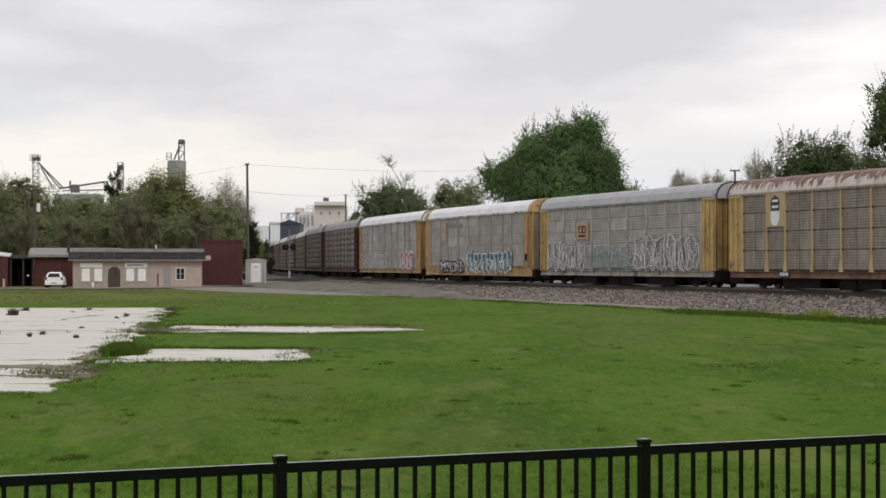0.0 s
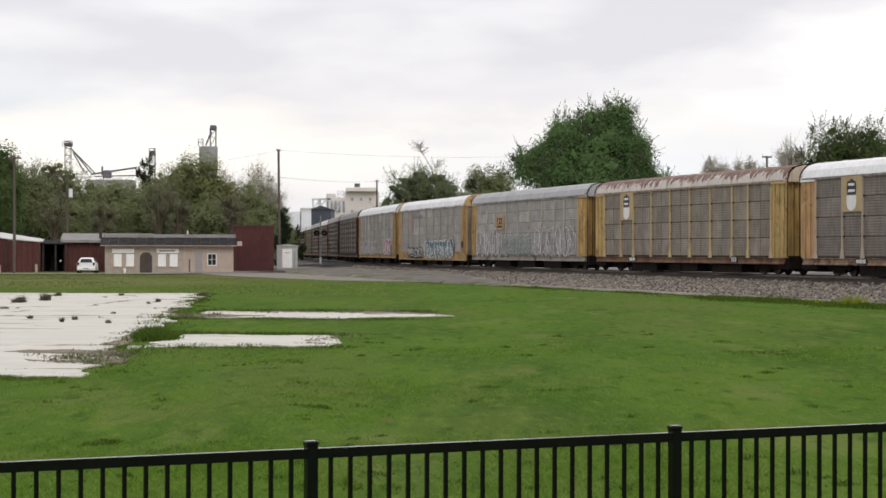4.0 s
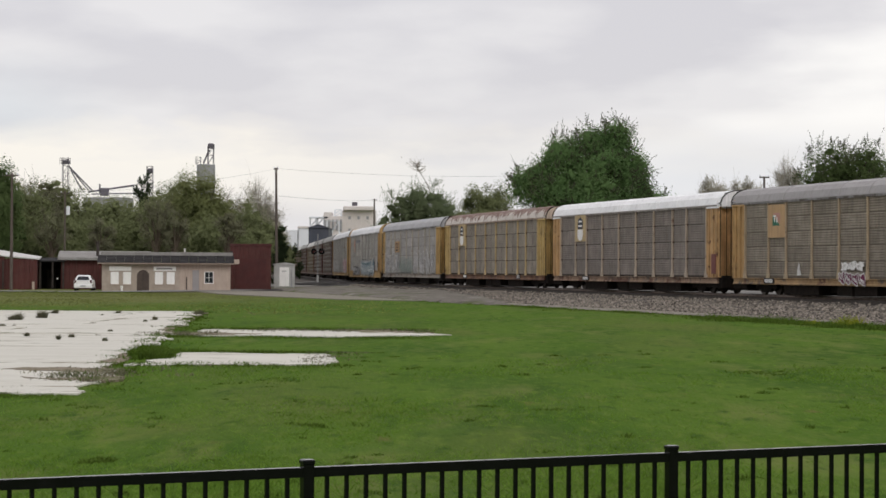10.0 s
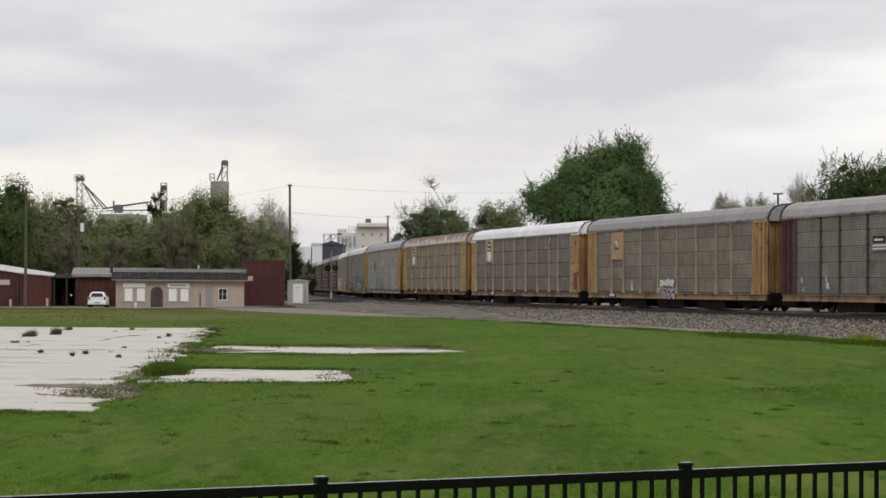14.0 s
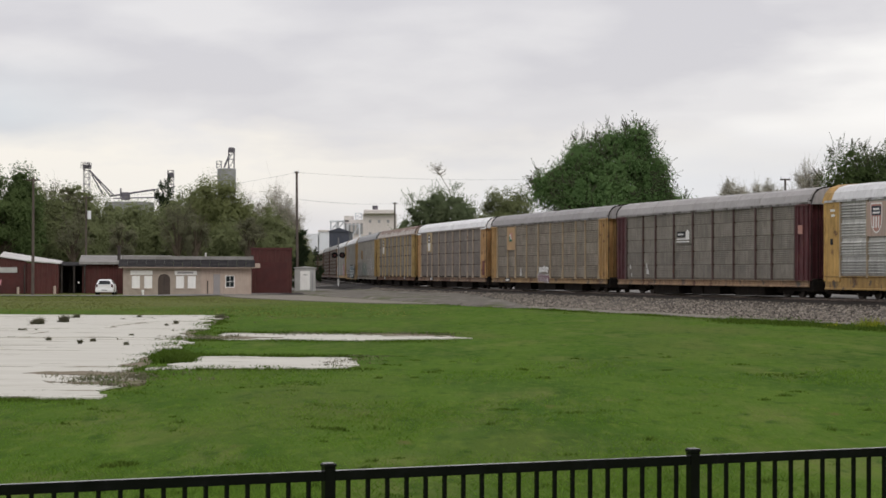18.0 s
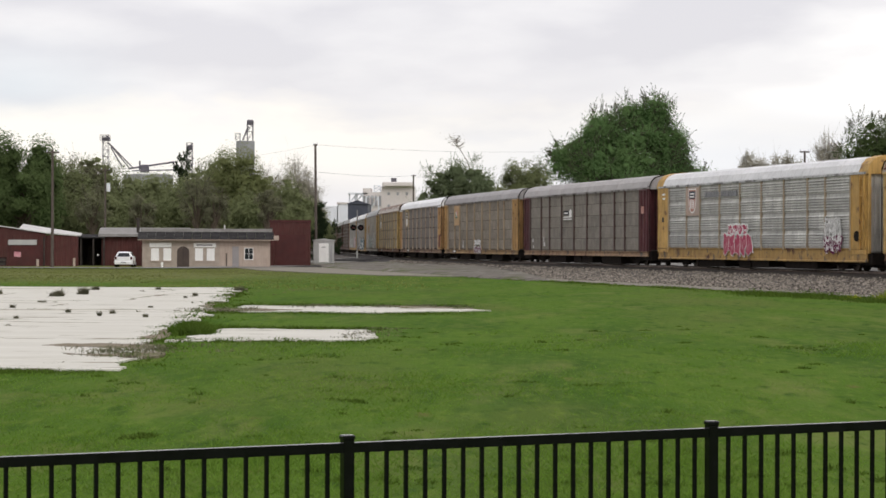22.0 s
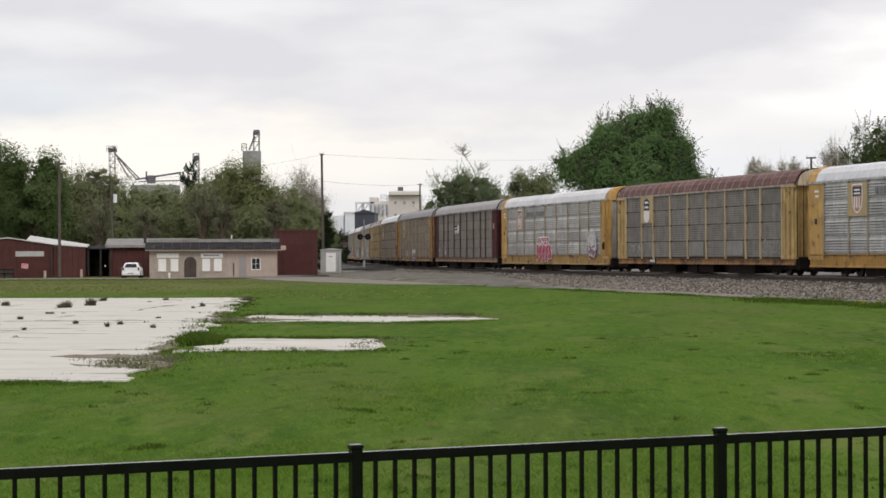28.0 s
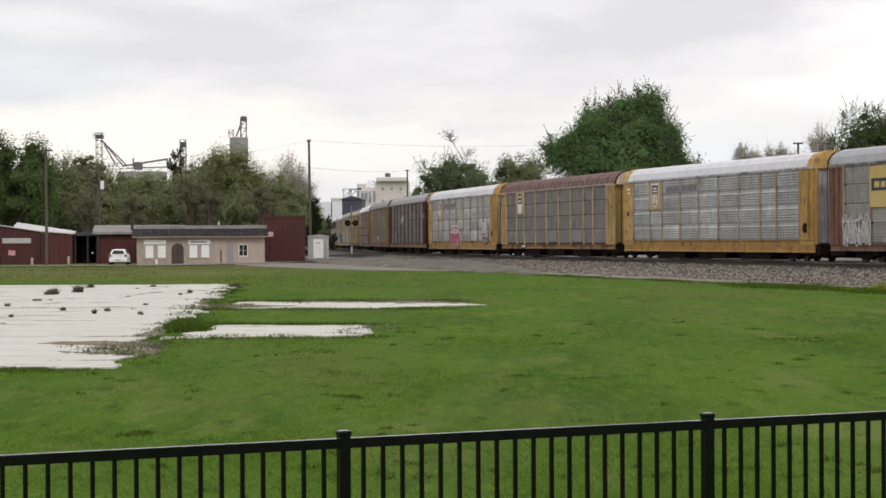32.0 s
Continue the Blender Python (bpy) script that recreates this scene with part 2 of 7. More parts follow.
M_WHEEL = material("wheel_steel", (0.045, 0.037, 0.032), (0.075, 0.06, 0.05), 4.0, 0.45, 0.6)
M_BARK = material("tree_bark", (0.09, 0.07, 0.055), (0.14, 0.115, 0.09), 3.0, 0.95, bump=0.6, bump_scale=6.0, stretch=(3, 3, 0.6))
M_TWIG = material("bare_twigs", (0.33, 0.30, 0.265), (0.42, 0.39, 0.35), 2.0, 0.9)
M_BLADE = leafy(material("grass_blades", (0.13, 0.235, 0.03), (0.16, 0.27, 0.042), 0.5, 0.95, vary=0.14, island=True, spec=0.02), 0.85)
M_WEED = leafy(material("weed_leaves", (0.078, 0.139, 0.018), (0.107, 0.164, 0.030), 1.0, 0.95, vary=0.3, island=True, spec=0.02), 0.8)
M_THIN = leafy(material("thin_olive_grass", (0.225, 0.245, 0.08), (0.18, 0.215, 0.06), 0.2, 0.95, vary=0.25, island=True, spec=0.02), 0.85)
M_MUSTARD = leafy(material("yellow_flowering_weed", (0.336, 0.348, 0.030), (0.216, 0.288, 0.036), 1.0, 0.95, vary=0.3, island=True, spec=0.02), 0.8)
L_MAPLE = leaf_material("maple_leaves", (0.130, 0.225, 0.082), (0.178, 0.283, 0.106))
L_SHOOT = leaf_material("dark_young_shoots", (0.105, 0.112, 0.072), (0.14, 0.145, 0.09))
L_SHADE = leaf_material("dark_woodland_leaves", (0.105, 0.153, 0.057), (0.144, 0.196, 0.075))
L_WILLOW = leaf_material("willow_leaves", (0.195, 0.222, 0.104), (0.232, 0.260, 0.125))
L_BRIGHT = leaf_material("young_willow_leaves", (0.203, 0.230, 0.095), (0.248, 0.272, 0.116))
L_BROWN = leaf_material("budding_leaves", (0.390, 0.370, 0.282), (0.457, 0.435, 0.348))
L_OLIVE = leaf_material("olive_leaves", (0.171, 0.178, 0.108), (0.221, 0.221, 0.137))
L_DARK = leaf_material("cedar_foliage", (0.03, 0.045, 0.022), (0.045, 0.065, 0.03))
L_GREEN = leaf_material("spring_leaves", (0.150, 0.190, 0.100), (0.195, 0.235, 0.125))
M_CREAM = material("cream_stucco", (0.43, 0.345, 0.29), (0.48, 0.395, 0.335), 0.9, 0.9, bump=0.3, bump_scale=14.0, streak=0.25)
M_STONE_WALL = material("pale_stone_veneer", (0.42, 0.36, 0.305), (0.35, 0.295, 0.25), 2.4, 0.9, bump=0.5, bump_scale=5.0)
M_WHITE = material("white_board_paint", (0.86, 0.85, 0.83), (0.80, 0.79, 0.77), 1.5, 0.7, streak=0.12)
M_SHINGLE = material("dark_asphalt_shingle", (0.024, 0.023, 0.024), (0.043, 0.041, 0.041), 2.5, 0.95, bump=0.5, bump_scale=12.0, vary=0.3)
M_GREY_ROOF = material("grey_roll_roofing", (0.22, 0.21, 0.20), (0.30, 0.29, 0.28), 1.0, 0.9, streak=0.2)
M_MAROON = material("maroon_metal_siding", (0.087, 0.024, 0.021), (0.065, 0.019, 0.017), 0.8, 0.7, streak=0.3, vary=0.12)
M_MAROON_TRIM = material("dark_maroon_trim", (0.075, 0.018, 0.016), (0.055, 0.016, 0.015), 1.0, 0.7)
M_SHED_DARK = material("shed_interior", (0.045, 0.039, 0.036), (0.075, 0.063, 0.057), 1.2, 0.95)
M_WHITE_ROOF = material("white_metal_roof", (0.612, 0.595, 0.578), (0.493, 0.476, 0.459), 0.7, 0.5, streak=0.2)
M_BROWN_DOOR = material("brown_door", (0.075, 0.055, 0.045), (0.055, 0.04, 0.034), 2.0, 0.6)
M_GREY_DOOR = material("grey_steel_door", (0.30, 0.28, 0.28), (0.26, 0.245, 0.245), 1.0, 0.5)
M_GLASS = material("dark_window_glass", (0.015, 0.017, 0.02), (0.02, 0.022, 0.026), 1.0, 0.08)
M_BUNGALOW = material("silver_bungalow_metal", (0.450, 0.450, 0.436), (0.378, 0.378, 0.369), 1.0, 0.55, 0.0, streak=0.15)
M_POLE = material("weathered_pole_wood", (0.085, 0.07, 0.06), (0.13, 0.11, 0.095), 2.5, 0.95, stretch=(4, 4, 0.5))
M_WIRE = material("dark_wire", (0.05, 0.05, 0.055), None, 1.0, 0.7)
# concrete colour lifted paler to suggest haze over the far mill
M_CONCRETE = material("silo_concrete", (0.630, 0.582, 0.562), (0.703, 0.655, 0.635), 0.12, 0.9, streak=0.18)
M_GALV = material("galvanised_steel", (0.34, 0.34, 0.35), (0.28, 0.28, 0.29), 0.4, 0.6, 0.2)
M_STEEL_DARK = material("dark_steel_frame", (0.115, 0.105, 0.125), (0.16, 0.15, 0.17), 0.5, 0.7, 0.2)
M_MAST = material("dull_mast_steel", (0.20, 0.20, 0.20), (0.15, 0.15, 0.15), 1.0, 0.7)
M_NAVY = material("navy_metal_cladding", (0.045, 0.052, 0.075), (0.06, 0.066, 0.09), 0.3, 0.6, streak=0.2)
M_PALE = material("pale_metal_cladding", (0.74, 0.76, 0.80), (0.66, 0.68, 0.72), 0.2, 0.6)
M_CAR = material("white_car_paint", (0.78, 0.78, 0.78), (0.74, 0.74, 0.74), 2.0, 0.25)
M_TYRE = material("tyre_rubber", (0.02, 0.02, 0.02), None, 4.0, 0.9)
M_RED = material("red_lens", (0.06, 0.01, 0.008), None, 4.0, 0.3)


# ---- mesh helpers ----
class Geo:
    """Vertices and faces of one mesh."""

    def __init__(self):
        self.v, self.f = [], []

    def add(self, verts, faces):
        n = len(self.v)
        self.v.extend(verts)
        self.f.extend(tuple(i + n for i in face) for face in faces)
        return self

    def box(self, x0, x1, y0, y1, z0, z1):
        c = [(x, y, z) for x in (x0, x1) for y in (y0, y1) for z in (z0, z1)]
        return self.add(c, [(0, 1, 3, 2), (4, 6, 7, 5), (0, 4, 5, 1), (2, 3, 7, 6), (0, 2, 6, 4), (1, 5, 7, 3)])

    def cbox(self, x0, x1, y0, y1, z0, z1, c=0.02):
        """A box with its four upright edges and its top edges chamfered."""
        ring = [(x0 + c, y0), (x1 - c, y0), (x1, y0 + c), (x1, y1 - c), (x1 - c, y1), (x0 + c, y1), (x0, y1 - c), (x0, y0 + c)]
        mx, my = (x0 + x1) / 2, (y0 + y1) / 2
        kx, ky = 1 - 2 * c / (x1 - x0), 1 - 2 * c / (y1 - y0)
        v = [(x, y, z0) for x, y in ring] + [(x, y, z1 - c) for x, y in ring] + [(mx + (x - mx) * kx, my + (y - my) * ky, z1) for x, y in ring]
        f = [tuple(range(7, -1, -1)), tuple(range(16, 24))]
        for r in (0, 8):
            f += [(r + i, r + (i + 1) % 8, r + 8 + (i + 1) % 8, r + 8 + i) for i in range(8)]
        return self.add(v, f)

    def prism(self, ring, axis, a, b):
        """A closed outline (pairs) pushed from a to b along an axis."""
        place = {"x": lambda u, w, d: (d, u, w), "y": lambda u, w, d: (u, d, w), "z": lambda u, w, d: (u, w, d)}[axis]
        n = len(ring)
        v = [place(u, w, a) for u, w in ring] + [place(u, w, b) for u, w in ring]
        return self.add(v, [tuple(range(n - 1, -1, -1)), tuple(range(n, 2 * n))] + [(i, (i + 1) % n, n + (i + 1) % n, n + i) for i in range(n)])

    def tube(self, p, q, r0, r1=None, n=8):
        r1 = r0 if r1 is None else r1
        p, q = Vector(p), Vector(q)
        d = (q - p).normalized()
        s = d.orthogonal().normalized()
        t = d.cross(s)
        ring = [(s * math.cos(2 * math.pi * i / n) + t * math.sin(2 * math.pi * i / n)) for i in range(n)]
        v = [tuple(p + r0 * u) for u in ring] + [tuple(q + r1 * u) for u in ring]
        return self.add(v, [tuple(range(n - 1, -1, -1)), tuple(range(n, 2 * n))] + [(i, (i + 1) % n, n + (i + 1) % n, n + i) for i in range(n)])

    def pipe(self, points, r, n=4):
        """One bent tube through the points."""
        k0 = len(self.v)
        pts = [Vector(p) for p in points]
        for i, p in enumerate(pts):
            d = (pts[min(i + 1, len(pts) - 1)] - pts[max(i - 1, 0)]).normalized()
            s = d.cross(Vector((0, 0, 1))).normalized()
            t = d.cross(s)
            self.v += [tuple(p + r * (s * math.cos(2 * math.pi * j / n) + t * math.sin(2 * math.pi * j / n))) for j in range(n)]
            if i:
                a = k0 + (i - 1) * n
                self.f += [(a + j, a + (j + 1) % n, a + n + (j + 1) % n, a + n + j) for j in range(n)]
        return self

    def mesh(self, name, mat):
        me = bpy.data.meshes.new(name)
        me.from_pydata(self.v, [], self.f)
        bm = bmesh.new()
        bm.from_mesh(me)
        bmesh.ops.recalc_face_normals(bm, faces=bm.faces)
        bm.to_mesh(me)
        bm.free()
        me.materials.append(mat)
        return me


def quick_mesh(name, verts, faces, mat):
    """A large mesh from arrays; every face has the same number of corners."""
    me = bpy.data.meshes.new(name)
    verts, faces = np.asarray(verts, np.float32), np.asarray(faces, np.int32)
    k = faces.shape[1]
    me.vertices.add(len(verts)), me.loops.add(faces.size), me.polygons.add(len(faces))
    me.vertices.foreach_set("co", verts.ravel())
    me.loops.foreach_set("vertex_index", faces.ravel())
    me.polygons.foreach_set("loop_start", np.arange(0, faces.size, k, dtype=np.int32))
    me.update(calc_edges=True)
    me.validate()
    me.materials.append(mat)
    return me


def part(name, geo, mat, parent, label="", at=None):
    """One mesh object under a thing or a part."""
    me = geo.mesh(name, mat) if isinstance(geo, Geo) else geo
    ob = new(name, me)
    ob.parent = parent
    if at is not None:
        ob.matrix_basis = at
    if label:
        tagged(ob, label)
    return ob


def thing(name, label, category, m=None, group="", kind=""):
    ob = tagged(new(name), label, category, group, kind)
    if m is not None:
        ob.matrix_basis = m
    return ob


def structure(name, me, label):
    return tagged(new(name, me), label, kind="structure")


# ---- the railway line ----
RAIL_Z = 0.70
LINE = (16.264, 106.49, -0.3158, 0.0108, 0.4534, -0.2939)
S_LO, S_HI = -40.0, 165.0


def heading(s):
    u = min(max(s, S_LO), S_HI) / 100
    return LINE[2] + LINE[3] * u + LINE[4] * u * u / 2 + LINE[5] * u ** 3 / 3


def trace(a, b, step=1.0):
    """Plan positions along the line, as a table by arc length."""
    table = {0: (LINE[0], LINE[1])}
    x, y = table[0]
    for i in range(0, b):
        h = heading(i + 0.5)
        x, y = x + math.sin(h), y + math.cos(h)
        table[i + 1] = (x, y)
    x, y = table[0]
    for i in range(0, a, -1):
        h = heading(i - 0.5)
        x, y = x - math.sin(h), y - math.cos(h)
        table[i - 1] = (x, y)
    return table


TABLE = trace(-420, 900)


def on_line(s, off=0.0):
    """The plan position at arc s, off metres to the left of the way the train goes."""
    i = math.floor(s)
    (x0, y0), (x1, y1) = TABLE[i], TABLE[i + 1]
    h = heading(s)
    return x0 + (x1 - x0) * (s - i) - math.cos(h) * off, y0 + (y1 - y0) * (s - i) + math.sin(h) * off


def strip(offsets, a, b, step, name, mat, wobble=0.0):
    """A sheet along the line with a cross-section of (offset, height) pairs."""
    n = len(offsets)
    v, f = [], []
    rows = int((b - a) / step) + 1
    for r in range(rows):
        s = a + r * step
        for j, (o, z) in enumerate(offsets):
            w = wobble * noise.noise((s * 0.08, o, 3.1)) if j in (0, n - 1) else 0.25 * wobble * noise.noise((s * 0.2, o, 1.0)) * (0 < j < n - 1)
            x, y = on_line(s, o + w)
            v.append((x, y, z + (0.06 * noise.noise((s * 0.7, o * 2, 7.0)) if 0 < j < n - 1 else 0)))
        if r:
            k = (r - 1) * n
            f += [(k + j, k + j + 1, k + n + j + 1, k + n + j) for j in range(n - 1)]
    return quick_mesh(name, v, f, mat)


# ---- ground ----
def build_ground():
    xs = np.concatenate([[-3000, -1200, -500, -200], np.arange(-110, 111, 2.5), [200, 500, 1200, 3000]])
    ys = np.concatenate([[-600, -200, -60], np.arange(-20, 260, 2.5), [300, 400, 600, 1000, 1800, 3500]])
    v = [(x, y, -0.033 + 0.026 * noise.noise((x * 0.09, y * 0.05, 0.3)) if abs(x) < 120 and y < 260 else -0.033) for y in ys for x in xs]
    n = len(xs)
    f = [(r * n + c, r * n + c + 1, (r + 1) * n + c + 1, (r + 1) * n + c) for r in range(len(ys) - 1) for c in range(n - 1)]
    structure("ground", quick_mesh("ground", v, f, M_GRASS), "mown green lawn with darker patches")


build_ground()
structure("gravel_apron", strip([(12.4, -0.02), (11.6, 0.045), (10.0, 0.045), (8.0, 0.05), (6.0, 0.08)], -60, 260, 1.0, "gravel_apron", M_SANDY, 1.6), "sandy grey gravel shoulder beside the railway")
structure("ballast", strip([(10.6, 0.05), (9.0, 0.09), (7.0, 0.15), (5.4, 0.24), (4.2, 0.36), (3.0, 0.49), (2.2, 0.55), (1.0, 0.56), (-1.0, 0.56), (-2.2, 0.55), (-3.6, 0.3), (-5.0, -0.05)], -300, 700, 1.0, "ballast", M_BALLAST, 0.7), "grey crushed stone ballast bank")


def bank_edge(s):
    """How near to the rails the sand reaches, by arc length."""
    return 12.0 - 7.8 * min(max((s - 8) / 34, 0.0), 1.0) + 0.8 * noise.noise((s * 0.11, 0.0, 5.0))


def build_bank():
    """Sandy ground washed over the foot of the ballast towards the crossing."""
    v, f = [], []
    for r in range(116):
        s = 8 + r
        inner = bank_edge(s)
        for j in range(9):
            o = inner + (13.6 - inner) * j / 8
            z = float(np.interp(o, [2.2, 3.0, 4.2, 5.4, 7.0, 9.0, 10.6, 12.4, 13.6], [0.55, 0.49, 0.36, 0.24, 0.15, 0.09, 0.06, 0.04, -0.06])) + (0.13 * min(1, r / 6) - 0.05 * (r == 0) if 0 < j < 8 else -0.08) + 0.1 * noise.noise((s * 0.15, o * 0.3, 2.0)) * (0 < j < 8) * min(1, r / 12)
            x, y = on_line(s, o)
            v.append((x, y, z))
        if r:
            k = (r - 1) * 9
            f += [(k + j, k + j + 1, k + 10 + j, k + 9 + j) for j in range(8)]
    structure("sand_bank", quick_mesh("sand_bank", v, f, M_BANK), "tan sandy gravel bank below the railway")


build_bank()
structure("far_yard", strip([(-5.2, -0.02), (-6.5, 0.05), (-14, 0.05), (-44, 0.04), (-60, -0.05)], -60, 240, 2.0, "far_yard", M_ASPHALT, 1.0), "pale gravel lot behind the railway")
# widened past the rails to carry the painted shade band under the cars
structure("track_bed", strip([(3.7, 0.43), (3.0, 0.51), (2.2, 0.58), (1.0, 0.585), (-1.0, 0.585), (-2.2, 0.58), (-2.7, 0.52)], -300, 700, 1.0, "track_bed", M_OILY_SHADED, 0.3), "oil-stained ballast along the rails, darkened with painted shade")
for side in (0.7525, -0.7525):
    structure("rail", strip([(side + 0.07, 0.57), (side + 0.037, 0.66), (side + 0.037, RAIL_Z), (side - 0.037, RAIL_Z), (side - 0.037, 0.66), (side - 0.07, 0.57)], -300, 700, 2.0, "rail", M_RAIL), "worn brown steel rail")


# ---- lawn details ----
def ragged(ring, amp, step=0.3, seed=0.0):
    """The outline broken up as old concrete breaks."""
    pts = []
    for i, p in enumerate(ring):
        q = ring[(i + 1) % len(ring)]
        d = math.dist(p, q)
        n = max(1, int(d / step))
        for k in range(n):
            x, y = p[0] + (q[0] - p[0]) * k / n, p[1] + (q[1] - p[1]) * k / n
            j = amp * (noise.noise((x * 0.7, y * 0.5, 4.4 + seed)) + 0.6 * noise.noise((x * 2.1, y * 1.4, 9.0 + seed)) + 0.35 * noise.noise((x * 5.0, y * 4.0, 2.0 + seed)))
            dx, dy = (q[1] - p[1]) / d, -(q[0] - p[0]) / d
            pts.append((x + dx * j, y + dy * j * 1.6))
    return pts


def slab(name, ring, z, label):
    return structure(name, Geo().prism(ragged(ring, 0.38, 0.2), "z", -0.1, z).mesh(name, M_SLAB), label)


def build_big_slab():
    """The large floor slab, cracked across into strips."""
    rng = random.Random(6)
    base = structure("slab_1", Geo().prism(ragged([(-11.8, 88.0), (-6.3, 30.6), (-44, 30.4), (-58, 88.0)], 0.3, 0.6), "z", -0.12, -0.014).mesh("slab_1", M_SOIL), "large broken pale concrete slab with weeds in its cracks")
    y = 29.9
    while y < 88:
        d = rng.uniform(4.5, 11.0) if y > 40 else 5.0
        y1 = min(y + d, 88.6)
        e0, e1 = -6.15 - (y - 31.2) * 0.1055, -6.15 - (y1 - 31.2) * 0.1055
        cuts = [-60.0, -42 + rng.uniform(-4, 4), -30 + rng.uniform(-4, 4), -20 + rng.uniform(-3, 3), -13.5 + rng.uniform(-1.5, 1.0)]
        for i, x0 in enumerate(cuts):
            last = i + 1 == len(cuts)
            x1a, x1b = (e0 + rng.uniform(-0.5, 0.2), e1 + rng.uniform(-0.5, 0.2)) if last else (cuts[i + 1] - 0.03, cuts[i + 1] - 0.03)
            gap = rng.choice((0.01, 0.02, 0.05, 0.1))
            ring = [(x0, y + gap), (x1a, y + gap), (x1b, y1), (x0, y1)]
            ring = ragged(ring, 0.42, 0.3, i) if i > 2 else ragged(ring, 0.1, 1.5, i)
            part("slab_piece", Geo().prism(ring, "z", -0.1, -0.001 + rng.uniform(-0.006, 0.006)), M_SLAB, base)
        y = y1


build_big_slab()
for ring in ([(-8.6, 37.3), (-7.3, 35.9), (-6.6, 35.7), (-6.25, 36.4), (-6.5, 37.6), (-7.4, 37.9)], [(-8.0, 34.3), (-7.2, 33.3), (-6.4, 33.0), (-6.1, 33.8), (-6.4, 35.1), (-7.1, 34.7)], [(-14.5, 35.0), (-11.0, 34.6), (-10.0, 35.4), (-12.0, 36.2)], [(-3.2, 60.8), (-1.5, 59.8), (-1.1, 60.3), (-2.0, 61.4), (-3.8, 62.0)], [(-8.8, 57.8), (-7.6, 57.2), (-6.2, 58.2), (-7.4, 59.2), (-9.0, 58.8)]):
    structure("soil_patch", Geo().prism(ragged(ring, 0.5, 0.2, 3.0), "z", -0.05, 0.009).mesh("soil_patch", M_SOIL), "brown soil washed over the concrete")
slab("slab_2", [(-7.8, 56.9), (-4.0, 56.6), (-0.45, 58.7), (-1.2, 60.0), (-5.0, 62.4), (-8.2, 62.6)], -0.004, "narrow pale concrete slab half grown over with grass")
slab("slab_3", [(-6.9, 39.3), (-4.4, 39.8), (-2.95, 40.2), (-2.85, 42.2), (-3.25, 45.0), (-6.5, 45.0), (-6.5, 40.6)], -0.004, "small pale concrete slab sunk in the lawn")


# ---- the fence ----
def build_fence():
    a, b = Vector((-0.70, 8.50)), Vector((0.945, 9.31))
    step = b - a
    turn = math.atan2(step.y, step.x)
    fence = thing("fence", "black powder-coated metal picket fence with square posts", "fence", pose(a.x, a.y, 0, 0, 0, math.degrees(turn)))
    span = step.length
    post = Geo().cbox(-0.0245, 0.0245, -0.0245, 0.0245, -0.08, 1.067, 0.003).mesh("post", M_BLACK)
    cap = Geo().cbox(-0.0285, 0.0285, -0.0285, 0.0285, 1.067, 1.085, 0.005).mesh("post_cap", M_BLACK)
    picket = Geo().cbox(-0.0088, 0.0088, -0.0088, 0.0088, 0.06, 1.02, 0.0015).mesh("picket", M_BLACK)
    rail = Geo()
    rail.prism([(-0.019, 1.009), (0.019, 1.009), (0.019, 1.050), (0.018, 1.052), (-0.018, 1.052), (-0.019, 1.050)], "x", 0.0245, span - 0.0245)
    rail = rail.mesh("top_rail", M_BLACK)
    low = Geo().cbox(0.0245, span - 0.0245, -0.018, 0.018, 0.10, 0.14, 0.003).mesh("bottom_rail", M_BLACK)
    for i in range(-4, 6):
        p = part("post", post, None, fence, at=pose(i * span, 0, 0))
        part("post_cap", cap, None, p)
        if i == 5:
            break
        part("top_rail", rail, None, fence, at=pose(i * span, 0, 0))
        part("bottom_rail", low, None, fence, at=pose(i * span, 0, 0))
        for k in range(1, 20):
            part("picket", picket, None, fence, at=pose(i * span + span * k / 20, 0, 0))


build_fence()


# ---- car carriers ----
BODY, PITCH, HALF_W = 27.5, 28.4, 1.53
BAYS = (2.75, 2.0, 2.8, 2.8, 2.8, 2.8, 2.8, 2.0, 2.75)
FRONT = 2.0          # plain panel at the leading end


def shade(c, k):
    return tuple(min(1, v * k) for v in c)


